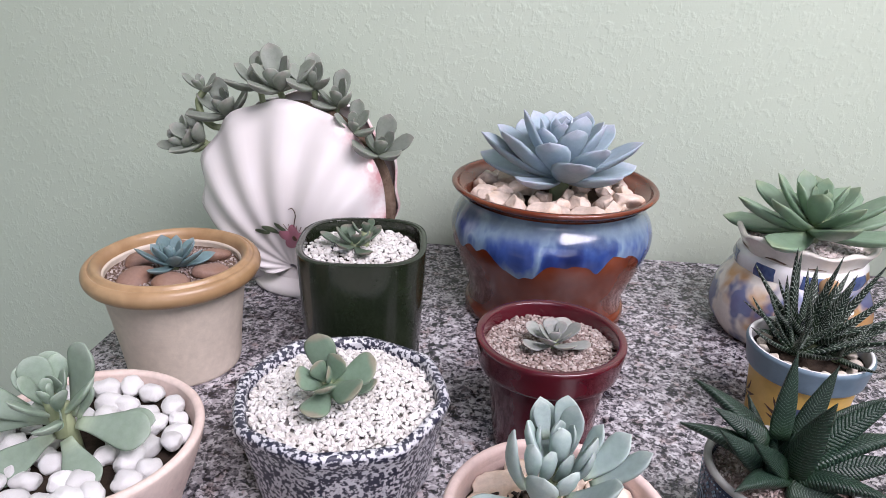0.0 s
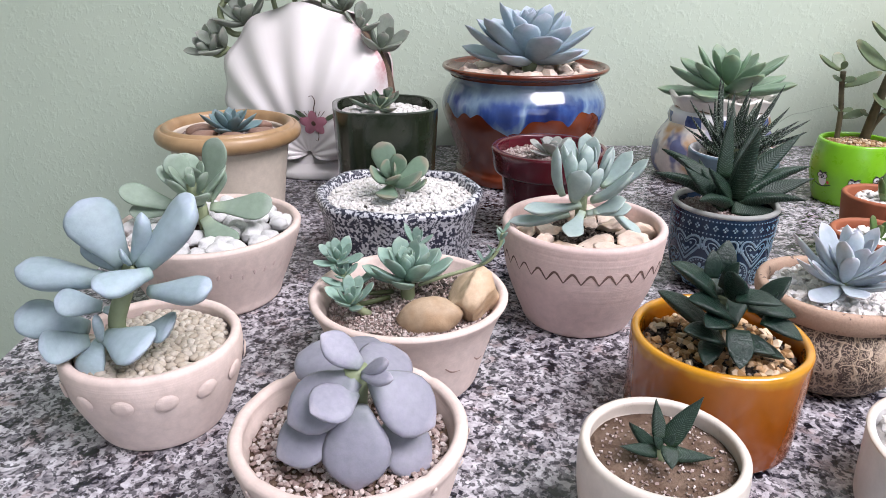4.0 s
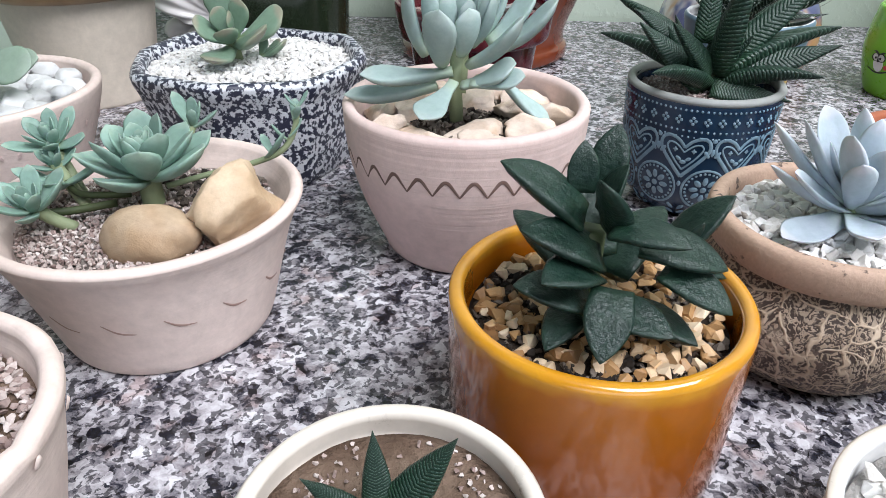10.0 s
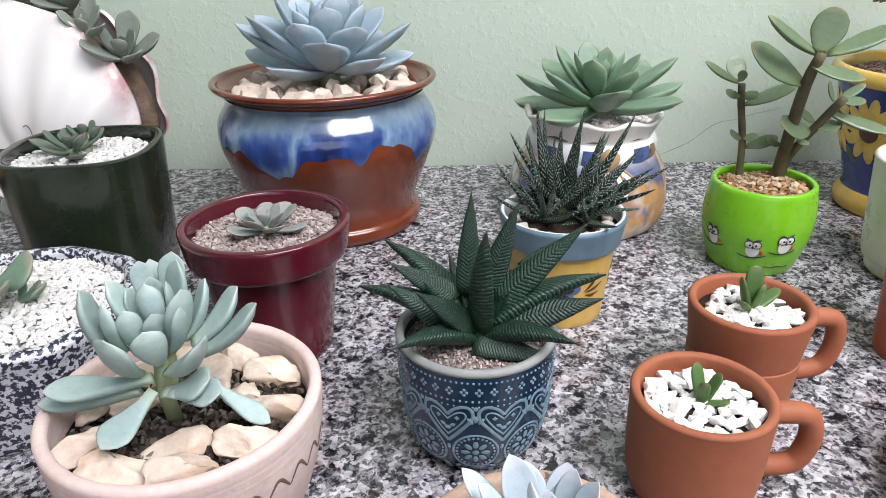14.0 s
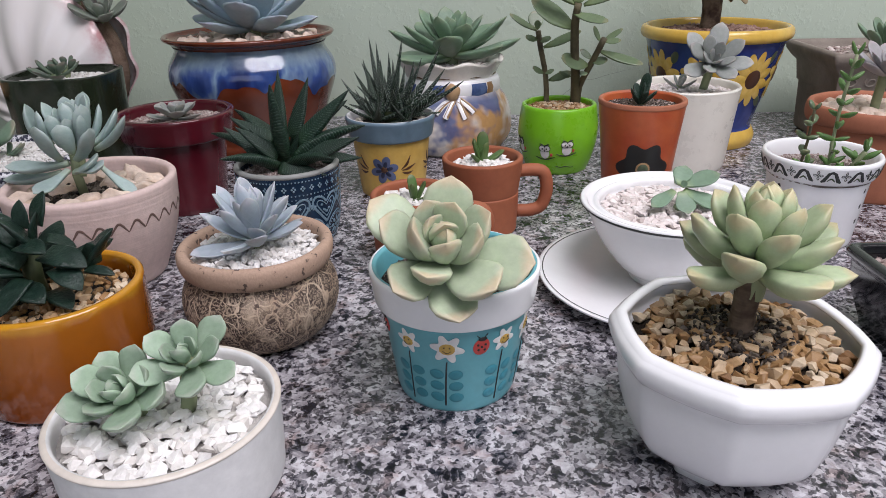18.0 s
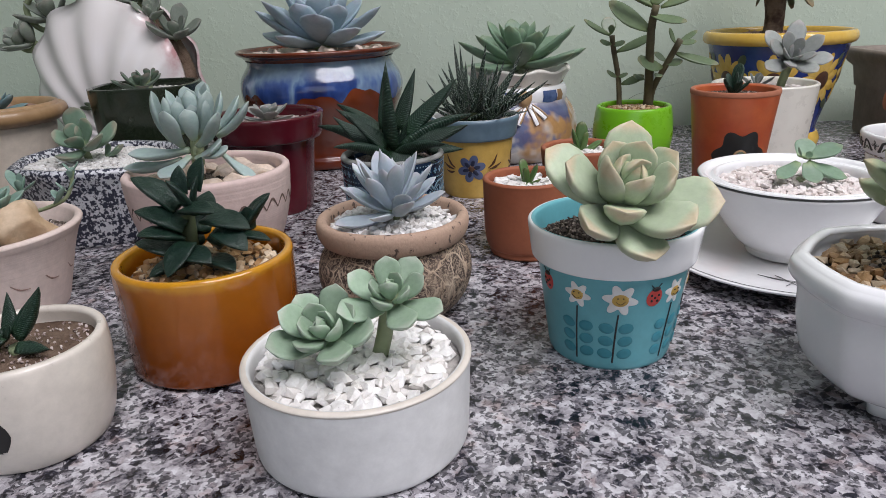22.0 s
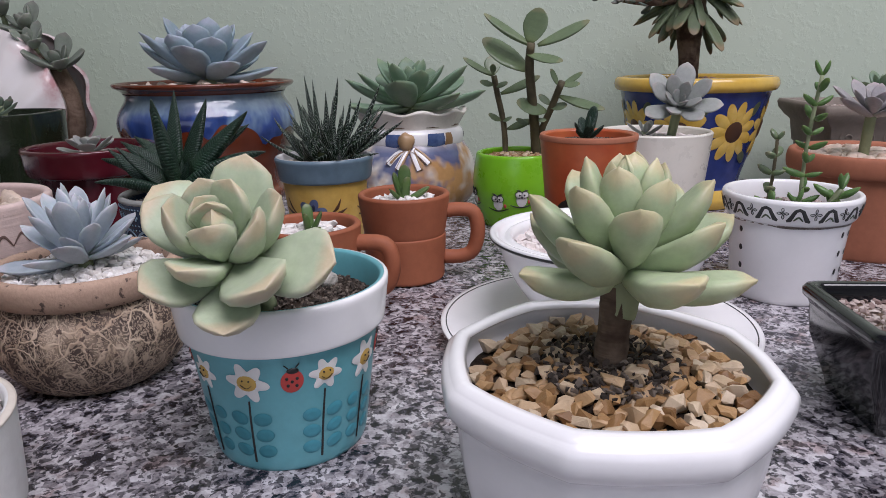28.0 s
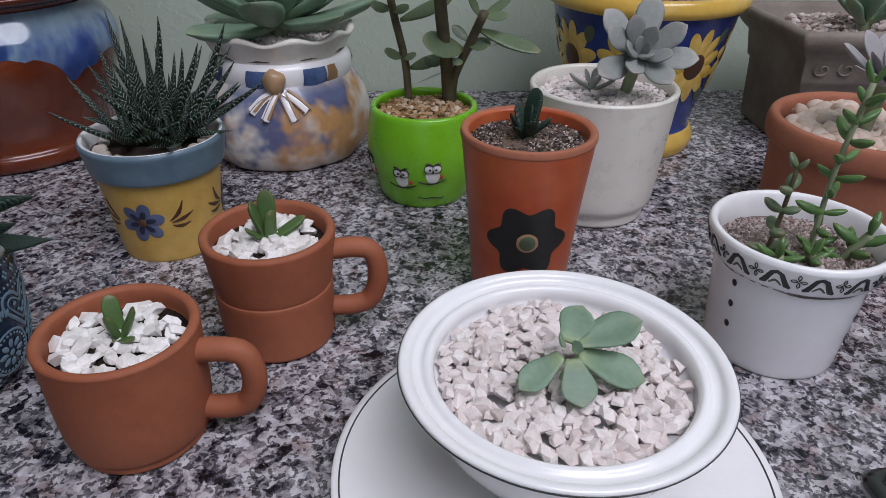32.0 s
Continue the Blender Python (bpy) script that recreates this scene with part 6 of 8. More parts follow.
leaves_from(st, moon, ((-0.002, -0.012, 0.095, 159, 52, 0.0367, 1.2), (0.006, -0.012, 0.094, 10, 44, 0.0464, 0.82), (0.003, -0.012, 0.096, -9, 65, 0.0287, 0.53), (0.003, -0.016, 0.097, -108, 55, 0.011, 0.98), (-0.003, -0.012, 0.092, 153, 15, 0.0277, 0.63), (-0.013, -0.012, 0.088, 180, 3, 0.043, 0.72), (0.013, -0.018, 0.094, -135, -4, 0.0284, 1), (0.009, -0.014, 0.082, -10, 3, 0.0356, 0.78)), 0.5)
leaves_from(st, moon, ((-0.013, -0.02, 0.077, -163, 13, 0.0215, 1.28), (-0.027, -0.012, 0.061, 180, 10, 0.0355, 1.07), (-0.024, -0.018, 0.057, -149, 2, 0.0233, 1.6), (-0.018, -0.02, 0.058, -127, -58, 0.0189, 1.6), (-0.015, -0.018, 0.06, -27, -4, 0.0305, 1.34), (0.002, -0.012, 0.059, -18, 14, 0.0205, 1.54), (-0.015, -0.026, 0.061, -34, 76, 0.0154, 0.79), (-0.019, -0.008, 0.069, 24, -22, 0.0106, 1.6)), 0.5)

# notched cream-pink bowl with a mauve plant
t = thing("potted_ghost_plant", "pale pink notched clay bowl with a drooping mauve grey succulent", -0.0971, 0.0564, girth=1.008, tall=1.03)
body, line = turned_pot(t, [(0.036, 0), (0.0395, 0.002), (0.0422, 0.012), (0.0473, 0.033), (0.0498, 0.045), (0.0516, 0.0505), (0.0518, 0.0535)], 0.041, PINK_CLAY, "pale pink clay bowl with notched rim", 0.0062, None, 0.008, z_wob=lambda a, r, z: -0.0011 * max(0, math.cos(16 * a)) ** 6 if z > 0.051 else 0.0)
for k in range(16):
    part("rim_notch", spot(putter(line, k * 22.5), 0, 0.0487, 0.0013, 0.0024, 0, 0.0011), PINK_CLAY, body, "small pinched rim notch")
soil(t, 0.0445, 0.0445, SOIL_BROWN)
gravel(t, 0.044, 0.0455, 0.0018, GRAVEL_MIX, 53, keep=0.75, shapes=CHIPS)
mauve = leaf_mesh("plump", L_MAUVE, 0.72, 0.27, 0.10, 0.12)
st = part("stem", tube([(0.0, 0.0, 0.046), (0.003, -0.004, 0.062), (0.005, -0.010, 0.088)], 0.005, 10), STEM, t)
leaves_from(st, mauve, ((0.007, -0.01, 0.089, 173, 40, 0.021, 0.81), (0.005, -0.012, 0.085, -164, -29, 0.033, 0.95), (-0.002, -0.014, 0.068, -160, -25, 0.030, 0.97), (0.006, -0.018, 0.076, -93, -61, 0.033, 0.98), (0.012, -0.012, 0.085, -8, -40, 0.033, 0.98), (0.014, -0.012, 0.06, -17, -33, 0.0264, 1.05), (0.008, -0.014, 0.088, -29, 38, 0.0158, 0.52), (0.008, -0.016, 0.088, -32, 14, 0.0156, 0.52), (0.005, -0.016, 0.081, -139, 0, 0.0214, 1.05)), 0.5, 0.10)
leaves_from(st, mauve, ((0.004, 0.004, 0.077, 54, -13, 0.0353, 0.83), (0.004, 0.004, 0.077, 138, -10, 0.0424, 0.69), (0.003, 0.006, 0.076, 95, -7, 0.0384, 0.77)), 0.5, 0.10)
leaf(st, mauve, (0.0349, 0.0095, 0.0515), 160, 6, 0.020, 0, 0.95)

# cream cup with a brushed character
t = thing("potted_haworthia", "small cream cup with black brushed character and dark little haworthia", 0.0402, 0.0472, girth=0.98, tall=0.97)
body, line = turned_pot(t, [(0.0275, 0), (0.0308, 0.002), (0.0342, 0.012), (0.0366, 0.028), (0.0374, 0.042), (0.0368, 0.0505)], 0.042, CREAM_GLAZE, "cream glazed cup", 0.0045, None, 0.004)
put = putter(line, -97)
brush = [
    stroke(put, [(-0.0162, 0.0436), (-0.0127, 0.0412), (-0.0094, 0.0365), (-0.0084, 0.0330)], (0.0031, 0.0094, 0.0104, 0.0032)),
    stroke(put, [(-0.0215, 0.0303), (-0.0187, 0.0279), (-0.0150, 0.0250), (-0.0138, 0.0216), (-0.0150, 0.0139)], (0.0028, 0.0081, 0.0085, 0.0053, 0.0020)),
    stroke(put, [(-0.0053, 0.0418), (0.0005, 0.0438), (0.0063, 0.0420), (0.0113, 0.0405), (0.0144, 0.0368)], (0.0027, 0.0048, 0.0074, 0.0098, 0.0036)),
    stroke(put, [(0.0025, 0.0333), (-0.0014, 0.0328), (-0.0053, 0.0280), (-0.0063, 0.0218), (-0.0043, 0.0175)], (0.0027, 0.0039, 0.0043, 0.0048, 0.0029)),
    stroke(put, [(0.0015, 0.0322), (0.0063, 0.0333), (0.0123, 0.0295), (0.0144, 0.0231), (0.0123, 0.0158)], (0.0032, 0.0045, 0.0060, 0.0062, 0.0029)),
    stroke(put, [(0.0015, 0.0400), (0.0015, 0.0322), (-0.0004, 0.0242), (0.0034, 0.0207)], (0.0031, 0.0046, 0.0046, 0.0024)),
    stroke(put, [(0.0063, 0.0362), (0.0063, 0.0284), (0.0083, 0.0224)], (0.0022, 0.0039, 0.0028)),
    stroke(put, [(-0.0014, 0.0153), (0.0053, 0.0178), (0.0123, 0.0158)], (0.0024, 0.0043, 0.0024)),
]
for s in brush:
    part("brush_stroke", s, BLACK_PAINT, body, "black brush stroke of a written character")
soil(t, 0.0325, 0.044, SOIL_BROWN, 0.0012)
gravel(t, 0.032, 0.0445, 0.0010, GRAVEL_MIX, 59, keep=0.11, shapes=CRUMBS, dome=0.001)
small_haw = leaf_mesh("spire", L_HAW, 0.34, 0.20, 0.16, 0.22)
st = part("stem", tube([(0, 0, 0.043), (0, 0, 0.048)], 0.004), STEM, t)
leaves_from(st, small_haw, ((0.001, 0, 0.053, 21, 51, 0.0271, 0.87), (-0.002, 0, 0.054, 101, 57, 0.019, 0.93), (-0.005, 0, 0.05, 180, 45, 0.0212, 0.77), (-0.005, -0.004, 0.051, 180, 9, 0.0182, 0.85), (-0.001, -0.008, 0.056, -104, -14, 0.0127, 1.6), (0.003, -0.004, 0.049, -6, -3, 0.0181, 0.85), (0.002, 0, 0.047, 0, -4, 0.013, 1.22), (-0.001, -0.004, 0.055, 0, 56, 0.0072, 1.6), (-0.003, -0.004, 0.054, 180, 50, 0.0078, 1.6)), 0.85)

# amber pot with a gasteria
t = thing("potted_gasteria", "glossy amber cylinder pot with tan chips and dark spotted gasteria", 0.0956, 0.127, girth=0.975, tall=1.02)
turned_pot(t, [(0.0428, 0), (0.0462, 0.0018), (0.0470, 0.006), (0.0475, 0.03), (0.0480, 0.05), (0.0480, 0.0575)], 0.044, AMBER, "amber glazed cylinder pot", 0.005, None, 0.003)
soil(t, 0.0415, 0.0475, SOIL)
gravel(t, 0.0415, 0.0485, 0.0036, GRAVEL_TAN, 61, keep=0.7)
gravel(t, 0.0415, 0.0478, 0.0016, GRIT_DARK, 62, keep=0.6, shapes=CRUMBS)
gast = leaf_mesh("keel", L_GAST, 0.50, 0.16, -0.20, 0.30)
st = part("stem", tube([(-0.004, -0.002, 0.046), (-0.006, -0.003, 0.062), (-0.006, -0.002, 0.080)], 0.005), OLIVE_STEM, t)
leaves_from(st, gast, ((-0.009, -0.002, 0.083, 175, 34, 0.0298, 0.88), (-0.002, 0.006, 0.09, 63, 65, 0.0184, 1.05), (-0.009, 0.004, 0.089, 90, 80, 0.0151, 1.05), (-0.001, -0.012, 0.085, -28, 3, 0.022, 0.92), (0, -0.006, 0.082, -124, 58, 0.0228, 1.05), (-0.002, 0, 0.084, 0, 72, 0.0165, 1.05), (-0.004, -0.01, 0.075, -170, 24, 0.0263, 1.04), (-0.006, -0.012, 0.071, -135, 15, 0.0228, 1.05), (-0.006, -0.014, 0.062, -170, 19, 0.0245, 1.05), (0, -0.018, 0.069, -104, -28, 0.0224, 1.05), (-0.003, -0.018, 0.064, -32, -3, 0.0226, 1.05), (0.015, -0.012, 0.073, -32, -17, 0.0223, 1.05), (0.008, -0.008, 0.079, -13, -9, 0.0258, 1.05), (0.021, 0.006, 0.067, 7, 50, 0.0271, 0.84), (0.026, 0.004, 0.069, -76, 70, 0.0148, 1.05), (0.023, 0, 0.067, 0, -11, 0.0157, 0.77), (0.001, 0.006, 0.082, 27, -28, 0.015, 1.05)), 0.25, -0.20)
for x, y, z, h, rise, L in ((-0.008, 0.006, 0.060, 130, 30, 0.032), (0.004, 0.006, 0.060, 50, 34, 0.034), (-0.002, 0.004, 0.068, 95, 44, 0.030), (-0.006, -0.006, 0.056, -120, 10, 0.026), (0.004, -0.006, 0.056, -40, 12, 0.028)):
    leaf(st, gast, (x, y, z), h, rise, L)

# rustic carved round pot
t = thing("potted_echeveria", "round rustic clay pot with scratched scrolls and frosted silver rosette", 0.1911, 0.183, girth=0.975, tall=1.13)
body, line = turned_pot(t, [(0.030, 0), (0.036, 0.002), (0.044, 0.010), (0.0485, 0.021), (0.0475, 0.031), (0.0425, 0.0395), (0.0405, 0.043)], 0.039, RUSTIC, "round cream and umber clay body", 0.005, None, 0.014)
part("rim", lathe(eased([(0.0405, 0.041), (0.0445, 0.0425), (0.0468, 0.046), (0.0475, 0.051), (0.046, 0.0542), (0.0425, 0.0545), (0.0405, 0.0525), (0.0395, 0.046), (0.039, 0.041)], 3), 72, None, 0.012), RUSTIC_RIM, body, "worn buff clay rim")
soil(t, 0.0395, 0.0465, SOIL_PALE)
gravel(t, 0.0405, 0.0482, 0.0034, GRAVEL_WHITE, 67, step=1.05)
rosette(t, leaf_mesh("point", L_FROST, 0.37, 0.065, 0.20, 0.30), (0.002, -0.004, 0.055), 34, 0.022, 0.0350, 82, -4, 81, core=0.004, rise=0.004, jitter=2.8)

# low white pot
t = thing("potted_succulent", "low matt white cylinder pot of white chips with pale green rosettes", 0.1903, 0.0481, girth=1.017, tall=0.955)
turned_pot(t, [(0.0423, 0), (0.0456, 0.002), (0.0465, 0.008), (0.0475, 0.03), (0.0480, 0.0426)], 0.034, STONE_WHITE, "low white cylinder pot", 0.0035, None, 0.004)
part("rim_edge", lathe(eased([(0.0481, 0.0418), (0.0484, 0.0430), (0.0466, 0.0438), (0.0449, 0.0430), (0.0444, 0.0400)], 3), 72, None, 0.004), CREAM_GLAZE, t, "cream unglazed rim edge")
soil(t, 0.0437, 0.036, SOIL_PALE)
gravel(t, 0.0442, 0.0376, 0.0046, GRAVEL_WHITE, 71, step=1.02)
mint = leaf_mesh("mucro", L_MINT, 0.58, 0.20, 0.30, 0.34)
rosette(t, mint, (-0.0085, -0.009, 0.054), 15, 0.009, 0.0245, 84, 4, 111, core=0.0036, rise=0.005, lean=36, lean_to=-100, foot=(-0.010, -0.002, 0.036), jitter=1.6)
rosette(t, mint, (0.0165, -0.003, 0.067), 14, 0.008, 0.0215, 84, -4, 112, core=0.0034, rise=0.005, lean=26, lean_to=-85, foot=(0.008, 0.0, 0.036), jitter=1.6)
stone(t, "pebble", ROCK_PINK, -0.014, 0.026, 0.042, 0.0095, 2)

# turquoise pot with daisies
t = thing("potted_echeveria", "turquoise pot with painted daisies, ladybirds and a large pale rosette", 0.3136, 0.1315)
body, line = turned_pot(t, [(0.0302, 0), (0.0322, 0.002), (0.0346, 0.019), (0.0378, 0.043), (0.0398, 0.056)], 0.046, TEAL, "turquoise painted pot body", 0.004, None, 0.003)
part("rim", lathe(eased([(0.0398, 0.0538), (0.0418, 0.0538), (0.0426, 0.0552), (0.0438, 0.065), (0.0446, 0.0708), (0.0440, 0.0724), (0.0428, 0.0727)], 3), 72, None, 0.003), WHITE_GLAZE, body, "white glazed rim band")
part("inner_wall", lathe(eased([(0.0428, 0.0727), (0.0412, 0.0722), (0.0404, 0.0700), (0.0392, 0.060), (0.0382, 0.050)], 3), 72, None, 0.003), TEAL, body, "turquoise inner wall")
for k, a0 in enumerate((-126, -94, -48, -16, 34, 66, 118, 150)):
    put, zc = putter(line, a0), 0.0420 if k % 2 else 0.0428
    r = 0.0088 if k % 2 else 0.0071
    rim = [(r * (1 - 0.40 * abs(math.sin(3 * a + 0.5)) ** 2.2) * math.cos(a), zc + r * (1 - 0.40 * abs(math.sin(3 * a + 0.5)) ** 2.2) * math.sin(a)) for a in (2 * math.pi * j / 84 for j in range(84))]
    fl = part("painted_daisy", decal(put, rim, (0, zc), 3), WHITE_PAINT, body, "painted white daisy with a smiling eye")
    part("daisy_eye", spot(put, 0, zc, r * 0.50, r * 0.44, 0, 0.0010), YELLOW_PAINT, fl, "mustard smiling daisy eye")
    part("daisy_smile", joined([stroke(put, [(-0.0022, zc - 0.0005), (0, zc - 0.0020), (0.0022, zc - 0.0005)], (0.0005, 0.0006, 0.0005), 0.0014), spot(put, -0.0013, zc + 0.0013, 0.0004, 0.0005, 0, 0.0014), spot(put, 0.0013, zc + 0.0013, 0.0004, 0.0005, 0, 0.0014)]), BLACK_PAINT, fl)
    part("daisy_stem", stroke(put, [(-0.0004, zc - r * 0.92), (-0.0012, zc - 0.020), (-0.0018, 0.0050)], (0.0008, 0.0010)), BLACK_PAINT, body)
    for sg in (-1, 1):
        for z in (0.0105, 0.0180, 0.0255):
            part("daisy_leaf", spot(put, sg * 0.0048 - 0.0010, z, 0.0038, 0.0030, sg * 16), TEAL_DEEP if k % 4 < 2 else SLATE_LEAF, body)
for a0 in (-156, -68, 8, 92):
    put = putter(line, a0)
    zc = 0.0440 if a0 == -156 else 0.0422
    lb = part("painted_ladybird", spot(put, 0, zc, 0.0043, 0.0050, -14), RED_PAINT, body, "painted red ladybird")
    part("ladybird_spots", joined([spot(put, x, zc + z, 0.0007, 0.0008, 0, 0.0010) for x, z in ((-0.0019, 0.0014), (0.0019, 0.0012), (-0.0016, -0.0016), (0.0016, -0.0019), (0, 0))] + [spot(put, 0.0004, zc + 0.0046, 0.0023, 0.0013, 0, 0.0010), stroke(put, [(0.0014, zc + 0.0056), (0.0030, zc + 0.0075)], (0.0005, 0.0005)), stroke(put, [(-0.0012, zc + 0.0056), (-0.0028, zc + 0.0073)], (0.0005, 0.0005))]), BLACK_PAINT, lb)
soil(t, 0.0395, 0.0605, SOIL)
gravel(t, 0.0385, 0.061, 0.0013, GRIT_DARK, 73, keep=0.6, shapes=CRUMBS)
for k, (x, y) in enumerate(((0.004, 0.024), (0.014, 0.017), (-0.009, 0.019))):
    stone(t, "pebble", PEBBLE_PALE, x, y, 0.0655, 0.0058, k)
big_leaf = leaf_mesh("mucro", L_PALE, 0.62, 0.25, 0.30, 0.30)
rosette(t, big_leaf, (-0.005, -0.032, 0.086), 18, 0.018, 0.0395, 84, 0, 101, spin=100, core=0.005, rise=0.013, lean=40, lean_to=-84, foot=(-0.002, -0.014, 0.064), jitter=1.8)

# white eight-sided pot with a tree-like rosette
t = thing("potted_echeveria", "white octagonal footed pot with a pale rosette on woody stem", 0.441, 0.0774, 6, girth=0.97)
oct2 = lambda a: 0.48 + 0.52 * math.cos(math.pi / 8) / math.cos((a + math.pi / 8) % (math.pi / 4) - math.pi / 8) * 1.03
turned_pot(t, [(0.033, 0.0080), (0.0400, 0.0100), (0.0468, 0.019), (0.0508, 0.036), (0.0520, 0.0500), (0.0545, 0.0535), (0.0568, 0.0575), (0.0566, 0.0622), (0.0542, 0.0648)], 0.050, WHITE_GLAZE, "white porcelain eight-sided pot", 0.006, oct2, 0.004, 4, 96)
for k in range(4):
    a = radians(45 + 90 * k)
    part("foot", boxy([(-0.002, 0), (0, 0.001), (0.0008, 0.006), (0.001, 0.0130)], 0.010, 0.0055, 0.005), WHITE_GLAZE, t, "white porcelain foot").matrix_basis = pose(0.0265 * math.cos(a), 0.0265 * math.sin(a), 0, 0, 0, 45 + 90 * k + 90)
soil(t, 0.0478, 0.0565, SOIL, 0.004, oct2)
gravel(t, 0.0482, 0.0578, 0.0043, GRAVEL_TAN, 79, 0.004)
gravel(t, 0.026, 0.0622, 0.0018, GRIT_DARK, 83, 0.002, keep=0.7, shapes=CRUMBS)
part("trunk", tube(eased([(0.0, 0.000, 0.056), (0.001, 0.001, 0.066), (0.002, 0.002, 0.076), (0.003, 0.003, 0.089)], 3), [0.0066, 0.0060, 0.0054, 0.0056, 0.0058, 0.0053, 0.0054, 0.0056, 0.0058, 0.0060], 12), BARK, t, "woody brown stem")
tree_leaf = leaf_mesh("mucro", L_GHOSTLY, 0.49, 0.24, 0.26, 0.24)
rosette(t, tree_leaf, (0.0045, 0.003, 0.0905), 28, 0.018, 0.0365, 86, -11, 103, core=0.0065, rise=0.015, lean=1, lean_to=-95, jitter=0.9, foot=(0.0028, 0.0032, 0.080))

# terracotta mugs
def mug(label, x, y, turn, R, h, rb, waist, seed, plant):
    t = thing("mug_planter", label, x, y, turn, "mug planter", "terracotta mugs")
    if waist:
        prof = [(rb - 0.003, 0), (rb, 0.0018), (rb + 0.0005, 0.008), (rb + 0.0016, h * 0.5), (rb + 0.001, h * 0.55), (rb + 0.0016, h * 0.6), (R - 0.0006, h * 0.9), (R, h)]
    else:
        prof = [(rb - 0.004, 0), (rb - 0.002, 0.0015), (rb - 0.0018, 0.005), (rb, 0.0075), (R - 0.0012, 0.02), (R - 0.0004, h * 0.9), (R, h)]
    body, line = turned_pot(t, prof, h - 0.012, TERRACOTTA, "terracotta mug body", 0.0045, None, 0.004)
    handle = [(R - 0.004, 0, h * 0.80), (R + 0.008, 0, h * 0.815), (R + 0.0175, 0, h * 0.77), (R + 0.0205, 0, h * 0.55), (R + 0.0165, 0, h * 0.32), (R + 0.007, 0, h * 0.25), (R - 0.005, 0, h * 0.25)]
    part("handle", tube(eased(handle, 4), 0.0054, 12), TERRACOTTA, t, "rounded terracotta handle")
    soil(t, R - 0.005, h - 0.0085, SOIL)
    gravel(t, R - 0.0048, h - 0.0070, 0.0050, GRAVEL_WHITE, seed, 0.0015, step=1.05)
    lf = leaf_mesh("strap", L_SPROUT, 0.36, 0.16, 0.05, 0.16)
    st = part("stem", tube([(0, 0, h - 0.01), (0, 0, h - 0.004)], 0.003), STEM, t)
    for hd, rise, L in plant:
        leaf(st, lf, (0.0, 0.0, h - 0.006), hd, rise, L)


mug("small terracotta mug of white chips with a tiny green sprout", 0.2788, 0.2803, -2, 0.0328, 0.0565, 0.0298, False, 89, ((120, 66, 0.02), (20, 58, 0.017), (250, 72, 0.015), (-40, 25, 0.014)))
mug("waisted terracotta mug with white chips and an upright green sprout", 0.3281, 0.3508, 4, 0.0332, 0.0628, 0.0285, True, 97, ((80, 78, 0.027), (170, 68, 0.023), (20, 24, 0.022), (-50, 72, 0.02), (215, 40, 0.016)))

# saucer and footed bowl
t = thing("saucer", "white porcelain saucer with grey rim line and black twig decoration", 0.456, 0.243, 0, "saucer", girth=0.962, tall=0.9)
sau = eased([(0.030, 0.0), (0.032, 0.0015), (0.034, 0.0026), (0.055, 0.006), (0.075, 0.0098), (0.0905, 0.0128), (0.092, 0.0138), (0.0905, 0.0146), (0.075, 0.0122), (0.055, 0.0088), (0.036, 0.0062), (0.02, 0.006), (0.003, 0.006)], 3)
part("dish", lathe([(0.003, 0.0)] + sau, 96), WHITE_GLAZE, t, "white porcelain dish")
part("rim_line", lathe([(0.0886, 0.01445), (0.0887, 0.0147), (0.0892, 0.0148), (0.0893, 0.01465)], 96), CHARCOAL_LINE, t, "thin grey rim line")
flat_put = lambda s, z, lift=0.0006: (s, z, float(np.interp(math.hypot(s, z), (0.036, 0.055, 0.075, 0.0905), (0.0062, 0.0088, 0.0122, 0.0146))) + 0.0004 + lift)
for pts in (((-0.038, -0.032), (-0.025, -0.042), (-0.011, -0.048), (0.003, -0.048), (0.015, -0.038)), ((-0.036, -0.033), (-0.030, -0.041), (-0.016, -0.050), (-0.001, -0.054), (0.015, -0.052), (0.035, -0.045)), ((-0.025, -0.031), (-0.022, -0.045), (-0.021, -0.062)), ((0.015, -0.052), (0.024, -0.045), (0.031, -0.037)), ((-0.014, -0.047), (-0.006, -0.054), (0.004, -0.060)), ((-0.022, -0.050), (-0.026, -0.054), (-0.030, -0.058)), ((-0.021, -0.062), (-0.008, -0.070), (0.004, -0.072))):
    part("twig_line", stroke(flat_put, [(a * 0.9 - 0.003, b - 0.011) for a, b in pts], (0.0003, 0.0008, 0.0004)), CHARCOAL_LINE, t)
for s, z, a, b in ((-0.024, -0.035, 105, 0.004), (0.0035, -0.0445, 70, 0.0036), (-0.017, -0.053, -25, 0.0042), (0.002, -0.066, 40, 0.0036)):
    part("twig_leaf", spot(flat_put, s * 0.9 - 0.003, z - 0.011, b, 0.0008, a), CHARCOAL_LINE, t)
t = thing("potted_succulent", "white porcelain bowl of blush chips with small rosette on saucer", 0.4573, 0.2495, girth=0.99, tall=0.95)
bowl_prof = [(0.024, 0.0066), (0.0265, 0.0072), (0.0275, 0.0115), (0.035, 0.018), (0.048, 0.036), (0.056, 0.053), (0.0592, 0.0605), (0.0625, 0.0635), (0.0632, 0.0650), (0.0620, 0.0662), (0.0592, 0.0655), (0.0575, 0.0632), (0.0548, 0.0626), (0.0530, 0.0640), (0.0510, 0.0640), (0.0495, 0.0615), (0.047, 0.054), (0.02, 0.052), (0.003, 0.052)]
